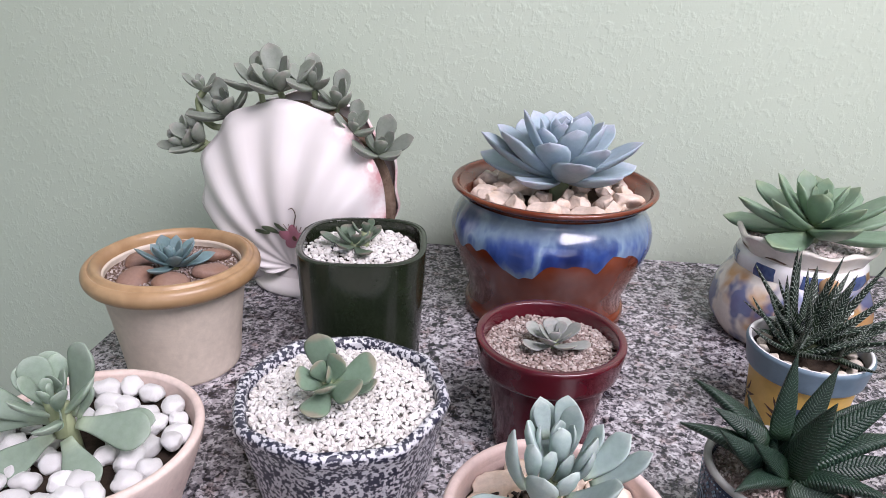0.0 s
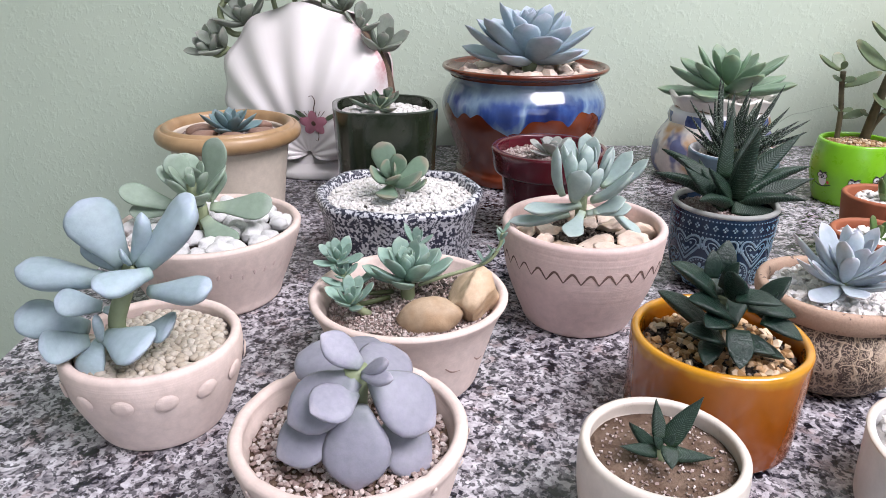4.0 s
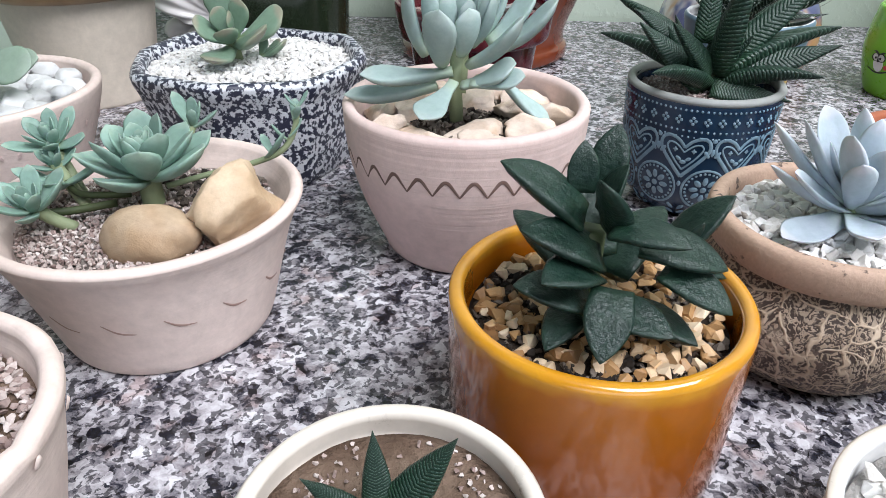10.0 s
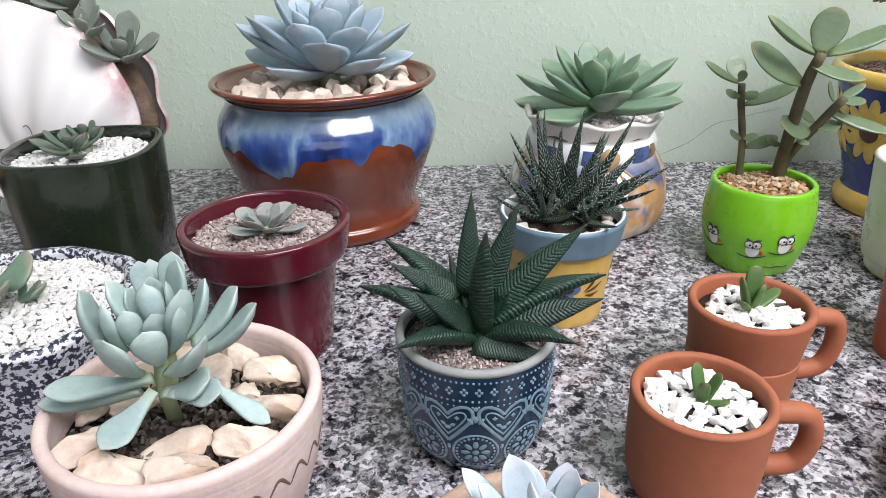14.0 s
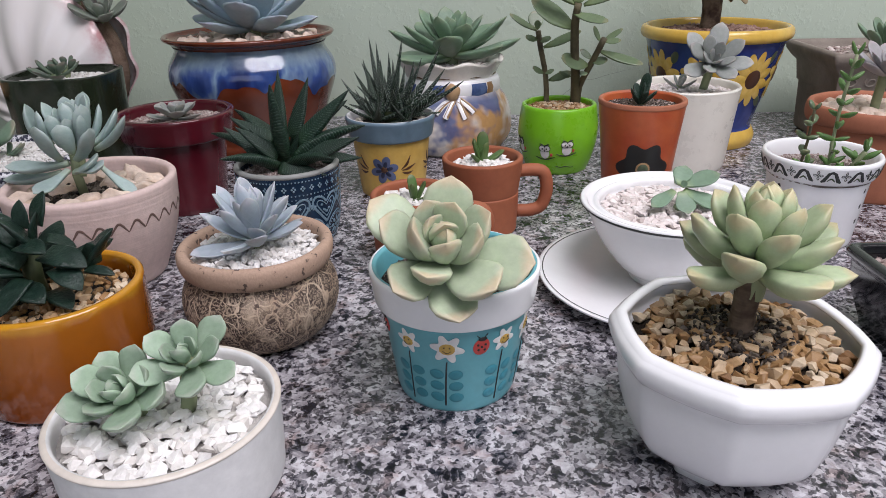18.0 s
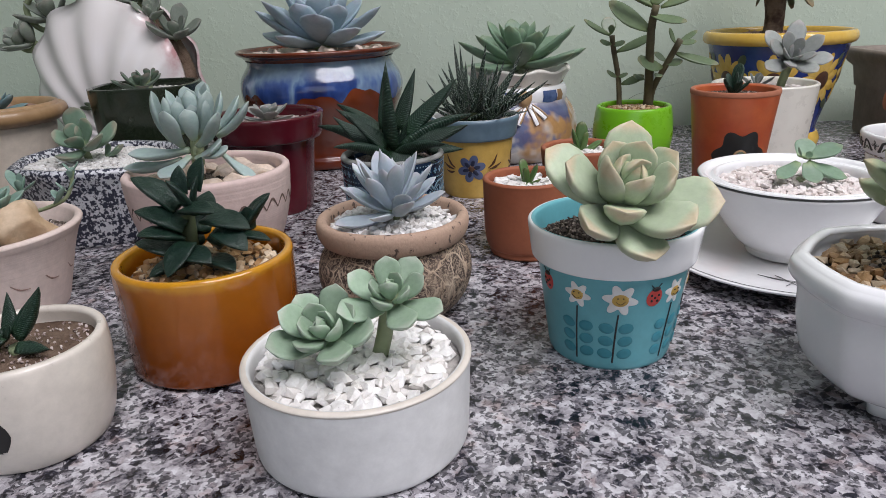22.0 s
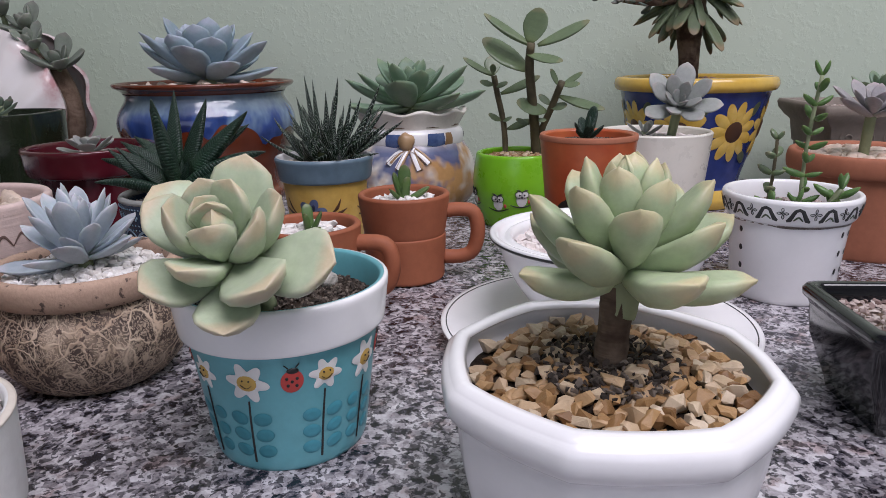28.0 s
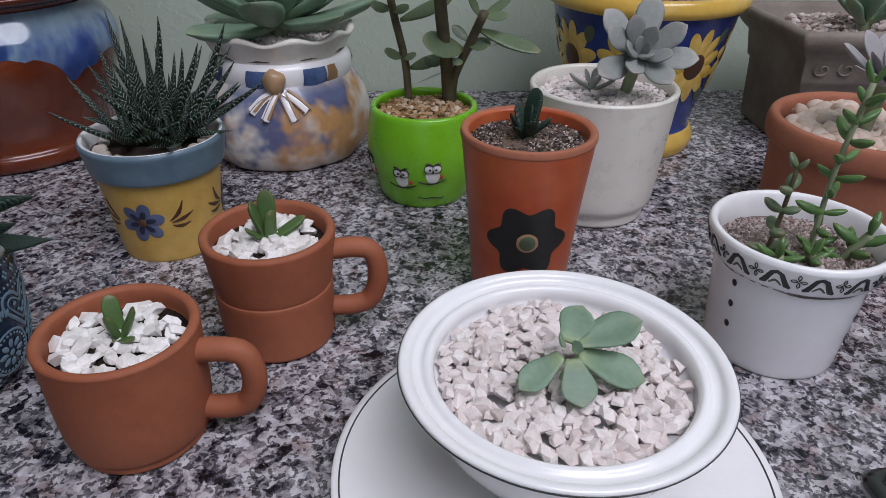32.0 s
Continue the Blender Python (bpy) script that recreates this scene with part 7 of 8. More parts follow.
body = part("bowl", lathe([(0.003, 0.0066)] + eased(bowl_prof, 3), 96), WHITE_GLAZE, t, "white porcelain bowl with a broad rim")
part("rim_line", lathe([(0.0621, 0.0629), (0.0630, 0.0634), (0.0636, 0.0645), (0.0634, 0.0650)], 96), CHARCOAL_LINE, body, "thin dark rim line")
gravel(t, 0.0495, 0.0560, 0.0044, GRAVEL_BLUSH, 101, 0.004, step=0.98)
st = part("stem", tube([(0.0, -0.006, 0.056), (0.0, -0.008, 0.064)], 0.003), STEM, t)
sprout = leaf_mesh("ovate", L_GREEN, 0.50, 0.14, 0.30, 0.36)
leaves_from(st, sprout, ((-0.001, -0.006, 0.079, 53, 48, 0.0149, 1.47), (0.001, -0.006, 0.079, 9, 13, 0.027, 0.87), (0.003, -0.008, 0.075, -9, -23, 0.0276, 0.86), (0, -0.012, 0.076, -82, -38, 0.0179, 1.26), (-0.004, -0.01, 0.076, -153, -27, 0.02, 0.93), (-0.003, -0.01, 0.081, -146, 59, 0.007, 1.51), (0, -0.012, 0.079, 0, 68, 0.0054, 1.6)), 0.5, 0.30)

# tall orange pot with a black flower
t = thing("potted_haworthia", "tall orange clay pot painted with a black flower, small succulent", 0.4617, 0.3897, girth=0.97, tall=0.99)
body, line = turned_pot(t, [(0.0255, 0), (0.0275, 0.002), (0.029, 0.02), (0.0325, 0.06), (0.0355, 0.088), (0.0368, 0.099), (0.037, 0.101)], 0.089, ORANGE_PAINT, "orange painted clay pot", 0.0045, None, 0.005)
part("rim", lathe(eased([(0.0363, 0.0985), (0.0371, 0.0988), (0.0373, 0.1005), (0.0366, 0.1028), (0.034, 0.1025), (0.0325, 0.1), (0.032, 0.092)], 3), 64, None, 0.006), TERRACOTTA_PALE, body, "bare dusty clay rim")
put = putter(line, -93)
outline = [((0.0205 + 0.0030 * math.cos(6 * a)) * math.cos(a), 0.050 + (0.0200 + 0.0030 * math.cos(6 * a)) * math.sin(a)) for a in (2 * math.pi * k / 72 for k in range(72))]
fl = part("painted_flower", decal(put, outline, (0, 0.050), 4), BLACK_PAINT, body, "painted black flower")
part("flower_eye", spot(put, 0, 0.0495, 0.0062, 0.0064, 0, 0.0012), HONEY, fl)
part("flower_pupil", spot(put, 0, 0.0495, 0.0050, 0.0052, 0, 0.0018), LEAF_PAINT, fl)
soil(t, 0.0325, 0.0945, SOIL_BROWN)
gravel(t, 0.0325, 0.0955, 0.0013, GRIT_DARK, 103, 0.001, shapes=CRUMBS, keep=0.7)
gravel(t, 0.0325, 0.0955, 0.0011, GRAVEL_MIX, 104, 0.001, shapes=CRUMBS, keep=0.25)
dk = leaf_mesh("strap", L_HAW, 0.42, 0.16, 0.1, 0.1)
st = part("stem", tube([(0, 0, 0.093), (-0.002, 0, 0.101)], 0.003), STEM, t)
for h, rise, L in ((40, 66, 0.026), (190, 50, 0.016), (-80, 40, 0.017), (-20, 34, 0.018), (120, 60, 0.018), (230, 30, 0.014), (0, 75, 0.018)):
    leaf(st, dk, (-0.002, 0, 0.098), h, rise, L)

# ivory pot
t = thing("potted_ghost_plant", "tall ivory glazed pot of pale chips with a silver-grey rosette", 0.5294, 0.4994, girth=1.014, tall=0.98)
turned_pot(t, [(0.034, 0), (0.0375, 0.0015), (0.038, 0.008), (0.0395, 0.012), (0.0425, 0.0155), (0.0455, 0.05), (0.0485, 0.086), (0.0492, 0.0925)], 0.078, IVORY_GLAZE, "ivory glazed pot with a stepped foot", 0.0045, None, 0.003)
soil(t, 0.0445, 0.082, SOIL_PALE)
gravel(t, 0.0445, 0.0845, 0.0033, GRAVEL_BLUSH, 107, 0.003)
ghost = leaf_mesh("point", L_SILVER, 0.48, 0.13, 0.12, 0.14)
rosette(t, ghost, (0.016, -0.014, 0.116), 15, 0.012, 0.036, 74, 10, 121, core=0.004, lean=52, lean_to=-95, foot=(0.014, -0.002, 0.086))
rosette(t, ghost, (-0.008, 0.0, 0.090), 6, 0.008, 0.018, 70, 20, 122, core=0.003)

# cobalt sunflower pot
t = thing("potted_succulent_tree", "large cobalt sunflower pot with yellow rim and thick succulent tree", 0.5927, 0.6348, girth=0.968, tall=1.055)
sunp = [(0.050, 0), (0.0555, 0.002), (0.058, 0.010), (0.0545, 0.018), (0.054, 0.026), (0.064, 0.06), (0.073, 0.095), (0.0790, 0.116)]
body, line = turned_pot(t, sunp, 0.1, COBALT, "cobalt-blue ribbed pot body", 0.006, None, 0.004)
part("rim", lathe(eased([(0.0780, 0.1135), (0.082, 0.1142), (0.0846, 0.1175), (0.0848, 0.1215), (0.0825, 0.126), (0.0775, 0.1265), (0.0748, 0.122), (0.0725, 0.112), (0.071, 0.106)], 3), 80), YELLOW_GLAZE, body, "egg-yellow glazed rim")
part("foot_band", lathe(eased([(0.0555, 0.0005), (0.0572, 0.002), (0.0595, 0.010), (0.0565, 0.0175), (0.0545, 0.0195)], 3), 80), YELLOW_GLAZE, body, "egg-yellow glazed foot")
for a0 in (-158, -112, -66, -20, 26, 72, 118, 164):
    put = putter(line, a0)
    for j in range(11):
        a = 2 * math.pi * j / 11 + a0
        petal = decal(put, [(0.0178 * math.cos(a) + 0.0112 * math.cos(b) * math.cos(a) - 0.0054 * math.sin(b) * math.sin(a), 0.077 + 0.0178 * math.sin(a) + 0.0112 * math.cos(b) * math.sin(a) + 0.0054 * math.sin(b) * math.cos(a)) for b in (2 * math.pi * q / 14 for q in range(14))], (0.0178 * math.cos(a), 0.077 + 0.0178 * math.sin(a)), 2, 0.0012)
        part("sunflower_petal", petal, SUN_PETAL, body, "raised yellow sunflower petal")
    part("sunflower_eye", spot(put, 0, 0.077, 0.0100, 0.0100, 0, 0.0022), BROWN_PAINT, body, "dark brown sunflower eye")
    part("sunflower_leaf", spot(put, 0.021, 0.052, 0.009, 0.005, -40, 0.0009), LEAF_PAINT, body, "olive painted leaf")
    part("sunflower_leaf", spot(put, 0.023, 0.098, 0.008, 0.0045, 50, 0.0009), LEAF_PAINT, body, "olive painted leaf")
soil(t, 0.072, 0.114, SOIL_BROWN, 0.006)
gravel(t, 0.071, 0.116, 0.004, ROCK_BROWN, 109, 0.006, keep=0.8)
tx, ty = -0.010, -0.006
trunk = part("trunk", tube(eased([(tx, ty, 0.112), (tx + 0.001, ty, 0.140), (tx - 0.001, ty, 0.17), (tx + 0.002, ty, 0.215), (tx, ty, 0.25)], 4), [0.0125, 0.012, 0.0112, 0.0108, 0.0108, 0.011, 0.0118, 0.0125, 0.0135, 0.014, 0.0135, 0.013, 0.012, 0.011, 0.010, 0.009, 0.008], 14), BARK, t, "thick ringed grey-brown trunk")
tl = leaf_mesh("strap", L_TREE, 0.26, 0.09, -0.12, 0.1)
tl2 = leaf_mesh("spoon", L_SLATE, 0.38, 0.13, 0.1, 0.1)
rng = random.Random(19)
for k in range(74):
    z = rng.uniform(0.185, 0.262)
    a = rng.uniform(0, 360)
    leaf(trunk, tl, (tx + 0.010 * math.cos(radians(a)), ty + 0.010 * math.sin(radians(a)), z), a, rng.uniform(-74, -20) + (z - 0.18) * 900 * rng.random(), rng.uniform(0.032, 0.058), rng.uniform(-20, 20))
for pts, seed in ((((tx, ty, 0.2), (tx - 0.035, ty - 0.012, 0.196), (tx - 0.068, ty - 0.02, 0.198), (tx - 0.096, ty - 0.022, 0.206)), 3), (((tx, ty, 0.2), (tx + 0.035, ty - 0.01, 0.205), (tx + 0.066, ty - 0.016, 0.215), (tx + 0.088, ty - 0.016, 0.232)), 4), (((tx, ty, 0.22), (tx - 0.02, ty - 0.03, 0.235), (tx - 0.034, ty - 0.044, 0.25)), 5), (((tx, ty, 0.22), (tx + 0.026, ty - 0.03, 0.236), (tx + 0.04, ty - 0.04, 0.252)), 6)):
    rng = random.Random(seed)
    path = eased(list(pts), 4)
    br = part("branch", tube(path, 0.0036, 8), BARK, t, "slender woody branch")
    for i, p in enumerate(path[3:]):
        for k in range(3):
            leaf(br, tl2, p, rng.uniform(0, 360), rng.uniform(-35, 60), rng.uniform(0.014, 0.024))
    rosette(t, tl2, path[-1], 12, 0.008, 0.022, 75, 5, seed + 130, core=0.003, foot=path[-2])

# white pot with a painted border
t = thing("potted_sedum", "white ceramic pot with black painted rim border and jellybean sedums", 0.5897, 0.3358, girth=0.935, tall=1.027)
body, line = turned_pot(t, [(0.0325, 0), (0.0345, 0.0018), (0.0355, 0.012), (0.0382, 0.042), (0.0392, 0.050), (0.0395, 0.054)], 0.045, WHITE_GLAZE, "white ceramic pot body", 0.004, None, 0.003)
rimline = eased([(0.0395, 0.0525), (0.0415, 0.0535), (0.0428, 0.056), (0.0448, 0.0635), (0.0455, 0.0662)], 3)
part("rim", lathe(rimline + eased([(0.0455, 0.0662), (0.0445, 0.0685), (0.0415, 0.068), (0.0395, 0.062), (0.0385, 0.052)], 3)[1:], 80, None, 0.003), WHITE_GLAZE, body, "white everted rim")
rl = [(r, z) for r, z in rimline]
for k in range(14):
    p2 = putter(rl, 360 * k / 14)
    hump = [(-0.0070, 0.0564), (-0.0052, 0.0572), (-0.0022, 0.0630), (0.0, 0.0640), (0.0022, 0.0630), (0.0052, 0.0572), (0.0070, 0.0564)]
    part("border_wave", stroke(p2, hump, (0.0014, 0.0029, 0.0023, 0.0020, 0.0023, 0.0029, 0.0014), 0.0006, 1), CHARCOAL_LINE, body, "black painted wave")
    part("border_leaf", stroke(p2, [(-0.0028, 0.0570), (0, 0.0592), (0.0028, 0.0570)], (0.0008, 0.0013, 0.0008)), LEAF_PAINT, body, "green painted fill")
    part("border_flower", joined([stroke(p2, [(0.0102 + 0.0004 * math.cos(a), 0.0612 + 0.0004 * math.sin(a)), (0.0102 + 0.0024 * math.cos(a - 0.32), 0.0612 + 0.0024 * math.sin(a - 0.32)), (0.0102 + 0.0036 * math.cos(a), 0.0612 + 0.0036 * math.sin(a)), (0.0102 + 0.0024 * math.cos(a + 0.32), 0.0612 + 0.0024 * math.sin(a + 0.32)), (0.0102 + 0.0004 * math.cos(a), 0.0612 + 0.0004 * math.sin(a))], (0.0005, 0.0005), 0.0006, 2) for a in (0, math.pi / 2, math.pi, 3 * math.pi / 2)]), CHARCOAL_LINE, body, "black outlined flower")
# holes are black painted spots that stand for their dark insides
for a0 in (-158, -50, -36, 60, 120):
    part("drain_hole_spot", joined([spot(putter(line, a0), 0, z, 0.0016, 0.0020, 0, 0.0003) for z in (0.022, 0.034, 0.046)]), BLACK_PAINT, body, "hole drawn as a small dark spot")
soil(t, 0.0395, 0.0555, SOIL_GREY)
gravel(t, 0.039, 0.056, 0.0013, GRAVEL_MIX, 113, 0.002, shapes=CRUMBS, keep=0.8)
bean = leaf_mesh("oval", L_BEAN, 0.36, 0.24, 0.1, 0.0)


round_bean = leaf_mesh("oval", L_JADE, 0.66, 0.34, 0.05, 0.0)


def sedum(parent, foot, top, n, L, seed, r=0.0022, kind=bean, wood=STEM):
    rng = random.Random(seed)
    mid = tuple((a + b) / 2 + rng.uniform(-0.002, 0.002) for a, b in zip(foot, top))
    st = part("stem", tube(eased([foot, mid, top], 4), r, 8), wood, parent, "slender jointed stem")
    for k in range(n):
        f = 0.08 + 0.92 * k / (n - 1)
        p = tuple(a + (b - a) * f for a, b in zip(foot, top))
        for s in (0, 180):
            leaf(st, kind, p, k * 78 + s + rng.uniform(-12, 12), rng.uniform(5, 28) + 38 * (f > 0.93), L * rng.uniform(0.8, 1.15) * (1 - 0.25 * (f > 0.93)))


sedum(t, (0.004, -0.006, 0.055), (0.007, -0.008, 0.140), 10, 0.0135, 1, 0.0014)
sedum(t, (-0.018, -0.004, 0.055), (-0.0165, -0.008, 0.102), 5, 0.0110, 2, 0.0012, round_bean, JADE_STEM)
sedum(t, (0.018, -0.012, 0.055), (0.026, -0.016, 0.072), 4, 0.015, 3)
sedum(t, (-0.014, -0.014, 0.055), (-0.02, -0.02, 0.063), 4, 0.013, 4)
sedum(t, (0.002, -0.012, 0.055), (-0.004, -0.02, 0.064), 3, 0.013, 5)

# terracotta pot with a lavender rosette
t = thing("potted_ghost_plant", "plain terracotta pot with cream stones and a dusty lavender rosette", 0.6932, 0.4563, tall=1.05)
body, line = turned_pot(t, [(0.050, 0), (0.0525, 0.002), (0.0545, 0.03), (0.0565, 0.062)], 0.058, TERRACOTTA_PALE, "terracotta pot body", 0.005, None, 0.004)
part("rim", lathe(eased([(0.0565, 0.0605), (0.0598, 0.0615), (0.0612, 0.066), (0.0612, 0.072), (0.0595, 0.0765), (0.0555, 0.0765), (0.0535, 0.073), (0.0525, 0.062)], 3), 72, None, 0.003), TERRACOTTA_PALE, body, "rounded terracotta rim")
soil(t, 0.053, 0.066, SOIL_BROWN)
gravel(t, 0.0525, 0.068, 0.0058, ROCK_PINK, 127, 0.003, shapes=PEBBLES, smooth=True)
rosette(t, leaf_mesh("point", L_DUST, 0.42, 0.09, 0.08, 0.2), (-0.012, -0.016, 0.104), 14, 0.012, 0.038, 68, 14, 131, core=0.004, foot=(-0.010, -0.008, 0.066), lean=10, lean_to=-90)


# square pots
def square_pot(name, label, x, y, hx, hy, h, rc, material, plabel, turn=0.0, foot=None, top=0.0, fill=GRAVEL_MIX, size=0.0024, seed=1, taper=0.012):
    t = thing(name, label, x, y, turn)
    lv = [(-taper - 0.004, 0.0), (-taper - 0.001, 0.001), (-taper, 0.006), (-taper * 0.35, h * 0.55), (-0.003, h * 0.82), (-0.0022, h * 0.86), (0.0, h * 0.9), (0.0004, h * 0.96), (-0.001, h), (-0.004, h + 0.0006), (-0.0062, h - 0.001), (-0.0072, h - 0.006), (-0.008, h - 0.012)]
    body = part("pot", boxy(lv, hx, hy, rc), material, t, plabel)
    if foot:
        part("unglazed_foot", boxy([(-taper - 0.0032, -0.0), (-taper + 0.0006, 0.0008), (-taper + 0.0009, 0.006), (-taper + 0.0006, 0.0075)], hx, hy, rc), foot, body, "bare clay foot")
    ix, iy = hx - 0.0075, hy - 0.0075
    part("soil", boxy([(0, h - 0.013), (0, h - 0.0085), (-0.006, h - 0.0075), (-0.02, h - 0.0065)], ix, iy, rc), SOIL_BROWN, t)
    gravel(t, max(ix, iy), h - 0.0072, size, fill, seed, 0.0, inside=lambda px, py: abs(px) < ix - size and abs(py) < iy - size, step=1.5)
    return t


t = square_pot("potted_echeveria", "glossy black rectangular pot with pinkish grit and aqua green rosette", 0.587, 0.171, 0.037, 0.036, 0.051, 0.007, BLACK_GLAZE, "black glazed rectangular pot", 3, None, fill=GRAVEL_MIX, size=0.0021, seed=131)
rosette(t, leaf_mesh("point", L_PALE_AQUA, 0.54, 0.15, 0.16, 0.16), (-0.007, -0.019, 0.061), 14, 0.008, 0.025, 80, 4, 141, core=0.004, lean=42, lean_to=-80, foot=(0.0, -0.004, 0.045))
t = square_pot("potted_succulent", "periwinkle blue glazed rectangular pot with grit and green succulent", 0.600, 0.064, 0.050, 0.035, 0.051, 0.010, PERIWINKLE, "periwinkle glazed rectangular pot", 2, RAW_BASE, fill=GRAVEL_BLUSH, size=0.0024, seed=137)
bud = leaf_mesh("oval", L_GREEN, 0.55, 0.22, 0.16, 0.1)
rosette(t, bud, (-0.010, -0.004, 0.049), 8, 0.010, 0.020, 76, 12, 151, core=0.003)
rosette(t, bud, (0.006, 0.0, 0.051), 7, 0.010, 0.019, 78, 18, 152, core=0.003)
t = square_pot("potted_kalanchoe", "low periwinkle blue rectangular pot with a rosy grey kalanchoe", 0.695, 0.275, 0.053, 0.035, 0.048, 0.009, PERIWINKLE, "periwinkle glazed rectangular pot", 6, RAW_BASE, fill=GRAVEL_MIX, size=0.0022, seed=139)
kal, kal2 = leaf_mesh("oval", L_ROSE, 0.5, 0.05, 0.1, 0.1), leaf_mesh("oval", L_SLATE, 0.62, 0.05, 0.05, 0.1)
st = part("stem", tube(eased([(0.0, 0.0, 0.04), (0.002, -0.002, 0.07), (0.004, -0.003, 0.10), (0.008, -0.004, 0.122)], 4), 0.0024), BARK, t, "dark slender stem")
for m, at, h, rise, L in ((kal, (0.005, -0.003, 0.106), 190, -8, 0.046), (kal, (0.007, -0.004, 0.12), 172, 22, 0.036), (kal, (0.007, -0.004, 0.116), 8, 4, 0.042), (kal, (0.007, -0.004, 0.12), 60, 30, 0.036), (kal2, (0.002, -0.002, 0.07), 192, -30, 0.032), (kal2, (0.003, -0.002, 0.082), -6, -10, 0.044), (kal2, (0.003, -0.003, 0.088), -70, -4, 0.034), (kal, (0.006, -0.003, 0.112), -100, 12, 0.036)):
    leaf(st, m, at, h, rise, L)
t = square_pot("potted_succulent", "caramel brown glazed rectangular pot with stones and teal succulent", 0.700, 0.186, 0.046, 0.032, 0.05, 0.008, CARAMEL, "caramel glazed rectangular pot", 2, RAW_BASE, fill=ROCK_PINK, size=0.0034, seed=149)
rosette(t, leaf_mesh("spoon", L_TEAL, 0.42, 0.12, 0.1, 0.1), (-0.006, 0.0, 0.058), 11, 0.012, 0.03, 78, 20, 161, core=0.003)

# cast stone planter with a scrolled band
t = thing("potted_succulent", "weathered square cast stone planter with scrolled band and green rosette", 0.776, 0.648)
body = part("pot", boxy([(-0.022, 0.0), (-0.020, 0.001), (-0.0185, 0.004), (-0.016, 0.058), (-0.014, 0.060), (-0.0135, 0.064), (-0.011, 0.083), (-0.006, 0.088), (0.0, 0.096), (0.0015, 0.102), (0.0, 0.1055), (-0.006, 0.1055), (-0.0095, 0.101), (-0.011, 0.094)], 0.069, 0.066, 0.003), STONE_CAST, t, "cast-stone planter body")
band_put = lambda s, z, lift=0.0006: (s, -0.066 + 0.0125 - (z - 0.073) * 0.12 - lift, z)
for k in range(5):
    s0 = (k - 2) * 0.0205
    pts = [(s0 + (0.0078 * (1 - j / 13)) * math.cos(j * 0.7 + 2.4), 0.0735 + (0.0068 * (1 - j / 13)) * math.sin(j * 0.7 + 2.4)) for j in range(12)]
    part("scroll_relief", stroke(band_put, pts, (0.0018, 0.002, 0.0012), 0.0022, 2), STONE_CAST, body, "raised scroll ornament")
soil(t, 0.054, 0.094, SOIL_BROWN, 0.003)
gravel(t, 0.052, 0.095, 0.0045, GRAVEL_MIX, 151, 0.002)
rosette(t, leaf_mesh("spoon", L_GREEN, 0.36, 0.12, 0.12, 0.12), (0.004, -0.022, 0.104), 13, 0.02, 0.042, 80, 22, 171, core=0.005)

# grey pot at the end
t = thing("potted_succulent", "tall grey clay pot with painted lines and fresh green succulent", 0.906, 0.553, tall=0.90)
body, line = turned_pot(t, [(0.034, 0), (0.037, 0.002), (0.0385, 0.012), (0.037, 0.05), (0.0385, 0.09), (0.039, 0.102)], 0.09, GREY_CLAY, "grey clay pot", 0.005, None, 0.004)
part("dark_rim", lathe(eased([(0.0385, 0.088), (0.0396, 0.09), (0.0402, 0.103), (0.039, 0.1045), (0.036, 0.104), (0.034, 0.098), (0.033, 0.089)], 3), 64), CHARCOAL_LINE, body, "dark charcoal rim")
for a0 in (-150, -110, -70, -30):
    part("painted_twig", joined([stroke(putter(line, a0), [(-0.006, 0.03), (0.0, 0.045), (0.004, 0.066)], (0.0006, 0.001, 0.0005)), stroke(putter(line, a0), [(0.0, 0.045), (0.006, 0.05), (0.010, 0.058)], (0.0005, 0.0012, 0.0004))]), CHARCOAL_LINE, body)
soil(t, 0.034, 0.094, SOIL)
for i, (x, y) in enumerate(((-0.012, 0.0), (0.01, -0.008), (0.006, 0.012))):
    rosette(t, leaf_mesh("lance", L_BRIGHT, 0.34, 0.06, 0.16, 0.2), (x, y, 0.118), 15, 0.018, 0.036, 80, 5, 181 + i, core=0.003, foot=(x * 0.5, y * 0.5, 0.094))

# shell vase with trailing ghost plants
SH = Vector((-0.200, 0.640, 0.0))
t = thing("shell_planter", "pearly white scallop shell vase with painted rose and ghost plants", SH.x, SH.y, -6, "planter")
HINGE, CZ, RAD = 0.030, 0.103, 0.098


def reach(th):
    """Distance from the hinge to the shell's round outline along an angle from upright."""
    d = CZ - HINGE
    side = min(max((abs(th) - radians(52)) / radians(50), 0), 1)
    return (1 - 0.34 * side * side) * (d * math.cos(th) + math.sqrt(max(RAD**2 - (d * math.sin(th)) ** 2, 0)))


def shell_point(th, s, side):
    r = reach(th) * s
    rib = 0.0034 * math.cos(th * 18.0) * min(1, s * 1.6) * (0.4 + 0.6 * s)
    deep = 0.046 * math.sin(math.pi * min(0.12 + s * 0.78, 1)) ** 0.8 + 0.008
    edge = 0.002 * math.cos(th * 18.0) if s > 0.97 else 0.0
    return ((r + edge) * math.sin(th), side * (deep * (1 - 0.25 * (th / 1.75) ** 2) + rib), HINGE + (r + edge) * math.cos(th))


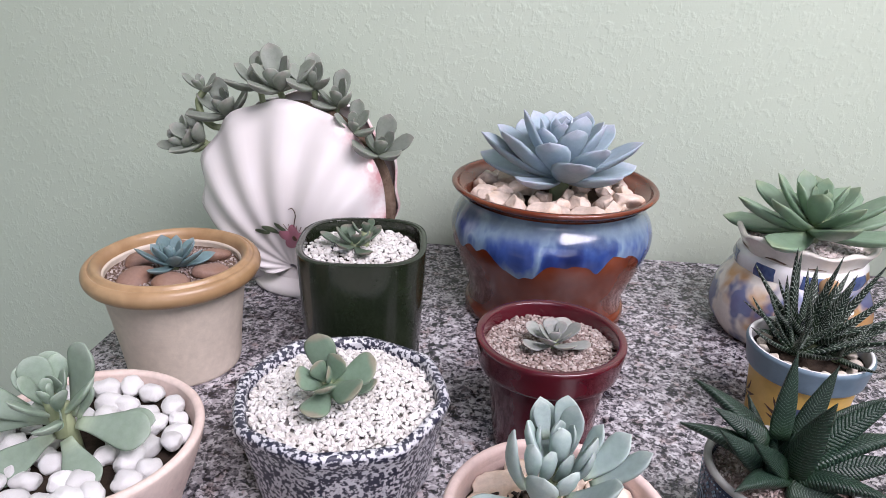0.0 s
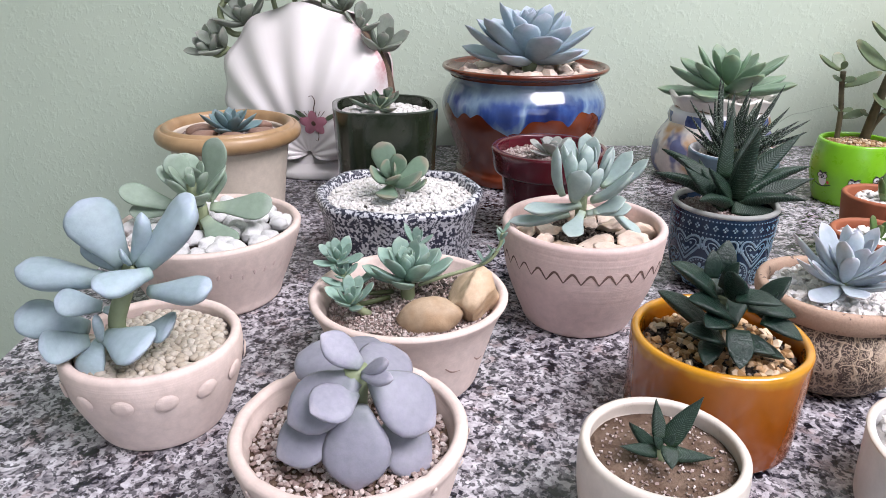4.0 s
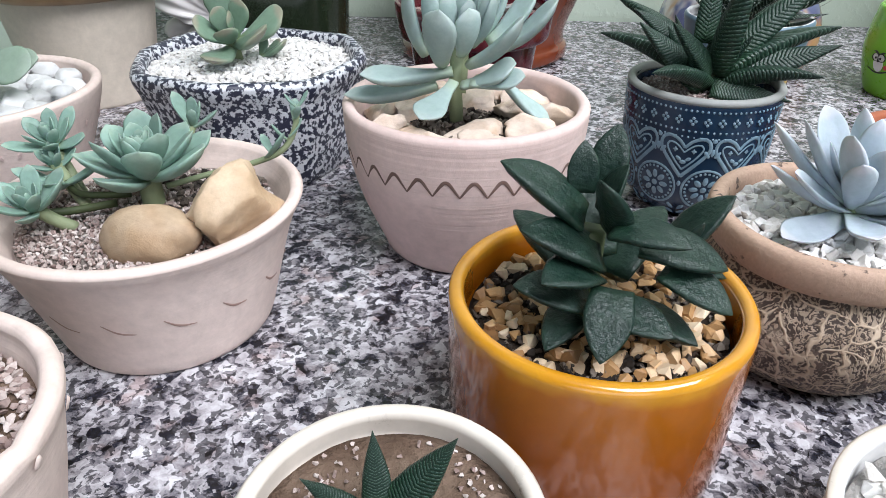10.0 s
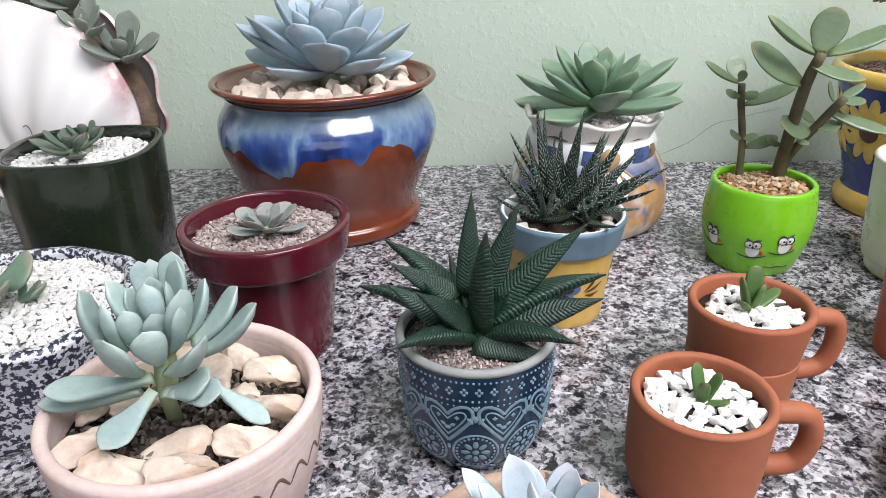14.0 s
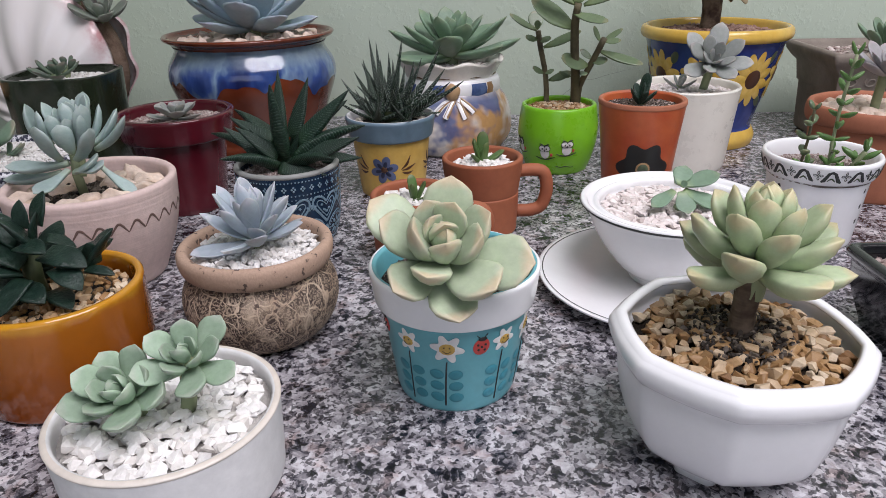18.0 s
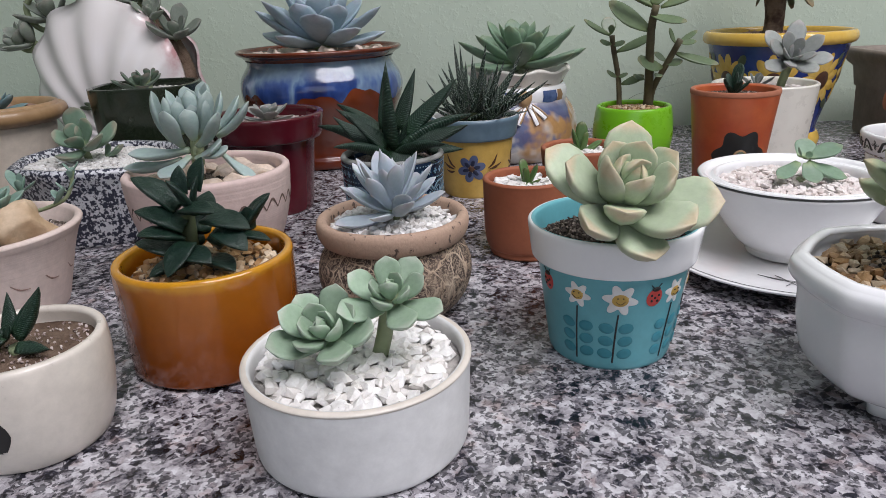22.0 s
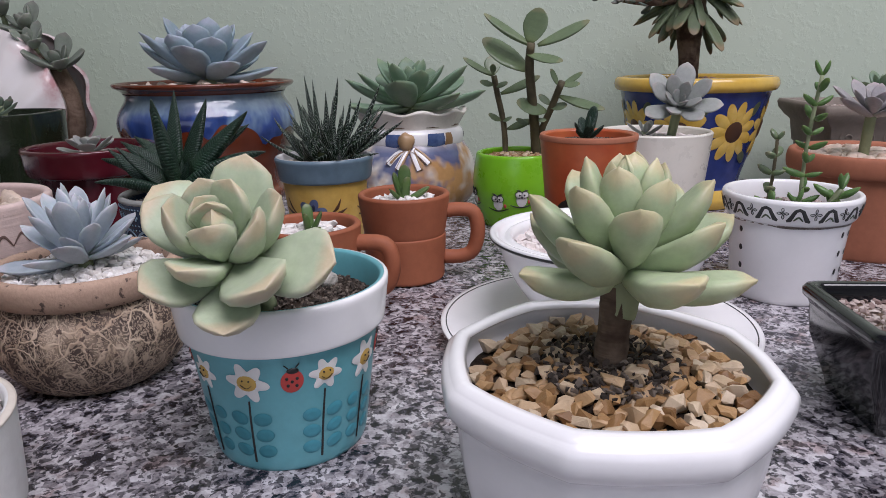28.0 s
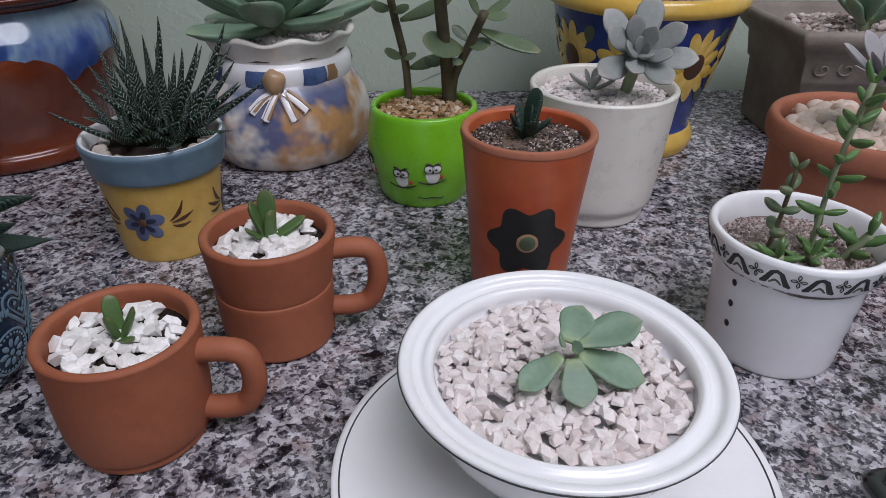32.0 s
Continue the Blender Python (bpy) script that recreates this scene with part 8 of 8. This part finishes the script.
def shell_half(side, label):
    vs, fs, nt, ns = [], [], 96, 20
    lim = radians(104)
    for layer in (0, 1):
        for i in range(ns + 1):
            for k in range(nt + 1):
                x, y, z = shell_point(-lim + 2 * lim * k / nt, 0.03 + 0.97 * i / ns, side)
                vs.append((x * (1 - 0.012 * layer), y - side * 0.005 * layer, z - 0.001 * layer))
    m, o = nt + 1, (ns + 1) * (nt + 1)
    for i in range(ns):
        for k in range(nt):
            a = i * m + k
            fs.append((a, a + 1, a + m + 1, a + m) if side < 0 else (a, a + m, a + m + 1, a + 1))
            b = a + o
            fs.append((b, b + m, b + m + 1, b + 1) if side < 0 else (b, b + 1, b + m + 1, b + m))
    for k in range(nt):
        a = ns * m + k
        fs.append((a, a + 1, a + 1 + o, a + o))
    return part("shell_half", (vs, fs), SHELL_WHITE, t, label)


front = shell_half(-1, "ribbed pearly white front shell")
shell_half(1, "ribbed pearly white back shell")
part("foot", lathe(eased([(0.052, 0.0), (0.056, 0.002), (0.056, 0.008), (0.049, 0.014), (0.038, 0.022), (0.031, 0.032), (0.030, 0.042), (0.026, 0.052)], 3), 64, lambda a: 1.0 / math.sqrt(math.cos(a) ** 2 + (math.sin(a) / 0.72) ** 2)), SHELL_WHITE, t, "white glazed oval foot")
for sx in (-1, 1):
    part("rolled_end", tube(eased([(sx * 0.040, -0.012, 0.012), (sx * 0.048, -0.02, 0.020), (sx * 0.056, -0.018, 0.012)], 3), 0.009, 10), SHELL_WHITE, t, "scrolled foot end")


def on_shell(s, z, lift=0.0006):
    s += 0.013
    th, r = math.atan2(s, z - HINGE), math.hypot(s, z - HINGE)
    x, y, zz = shell_point(th, min(r / reach(th), 1), -1)
    return (s, y - 0.0012 - lift, z)


for j in range(5):
    a = 2 * math.pi * j / 5 + 0.35
    part("painted_petal", spot(on_shell, 0.0085 * math.cos(a), 0.072 + 0.0068 * math.sin(a), 0.0085, 0.0058, math.degrees(a)), ROSE_PAINT, front, "painted rose-pink petal")
part("flower_eye", spot(on_shell, 0, 0.072, 0.003, 0.003, 0, 0.0012), BROWN_PAINT, front)
for s, z, a, b, tilt in ((-0.024, 0.079, 0.009, 0.003, -22), (-0.033, 0.076, 0.008, 0.0026, -5), (-0.014, 0.083, 0.007, 0.0026, -35), (0.020, 0.080, 0.007, 0.0026, 30)):
    part("painted_leaf", spot(on_shell, s, z, a, b, tilt), LEAF_PAINT, front, "painted olive leaf")
part("painted_tendril", joined([stroke(on_shell, [(0.0, 0.080), (0.002, 0.090), (0.004, 0.098), (0.001, 0.104), (-0.003, 0.103)], (0.0009, 0.0012, 0.0006)), stroke(on_shell, [(0.004, 0.066), (0.004, 0.056), (0.002, 0.050), (-0.002, 0.051)], (0.0009, 0.0011, 0.0005))] + [stroke(on_shell, [(0.003 * k, 0.080), (0.0048 * k, 0.087)], (0.0005, 0.0008)) for k in (-3, -2, -1, 1, 2, 3)]), BROWN_PAINT, front, "painted tendrils")
bed = [(reach(th) * 0.9 * math.sin(th), 0.0, HINGE + reach(th) * 0.9 * math.cos(th)) for th in np.linspace(radians(-70), radians(70), 24)]
part("soil", tube(bed, 0.013, 8), SOIL_BROWN, t)
gh = leaf_mesh("mucro", L_GHOST, 0.50, 0.12, 0.26, 0.38)
for i, (th, out, L, n) in enumerate(((-38, 0.010, 0.036, 8), (-26, 0.006, 0.038, 9), (-13, 0.012, 0.038, 9), (-3, 0.008, 0.042, 9), (7, 0.012, 0.036, 8), (14, 0.0, 0.034, 8), (24, -0.002, 0.032, 7), (35, 0.0, 0.040, 9))):
    a = radians(th)
    r = reach(a) + out
    y = -0.006 + 0.012 * (i % 3 - 1)
    rosette(t, gh, (r * math.sin(a), y, HINGE + r * math.cos(a)), n, 0.012, L, 80, 16, 190 + i, core=0.003, jitter=2.0, lean=24 + 24 * abs(th) / 70, lean_to=-90 + th * 0.9, foot=(reach(a) * 0.9 * math.sin(a), 0, HINGE + reach(a) * 0.9 * math.cos(a)))
vine = eased([(-0.07, -0.004, 0.165), (-0.086, -0.010, 0.166), (-0.094, -0.016, 0.178), (-0.096, -0.016, 0.192), (-0.090, -0.014, 0.202)], 4)
part("trailing_stem", tube(vine, 0.0034, 8), STEM, t, "thick trailing grey-green stem")
rosette(t, gh, vine[-1], 6, 0.010, 0.024, 76, 10, 210, core=0.003, jitter=2.0, foot=vine[-3], lean=20, lean_to=-90)
vine = eased([(-0.078, -0.008, 0.150), (-0.092, -0.016, 0.148), (-0.104, -0.018, 0.142), (-0.112, -0.02, 0.146)], 4)
part("trailing_stem", tube(vine, 0.0028, 8), STEM, t, "trailing grey-green stem")
rosette(t, gh, vine[-1], 6, 0.012, 0.031, 76, 8, 211, core=0.003, jitter=2.0, foot=vine[-3], lean=40, lean_to=-140)

# hairline crack in the wall's plaster
wall_put = lambda s, z, lift=0.0006: (s, 0.7774 - lift * 0.4, z)
tagged(part("wall_crack", stroke(wall_put, [(0.405, 0.008), (0.418, 0.014), (0.435, 0.022), (0.449, 0.033), (0.459, 0.041), (0.470, 0.046), (0.484, 0.048), (0.500, 0.053), (0.530, 0.060)], (0.0003, 0.0008, 0.0005, 0.0009, 0.0005, 0.0006, 0.0002)), CRACK, None), "thin grey hairline crack in the green wall plaster", "crack", kind="structure")
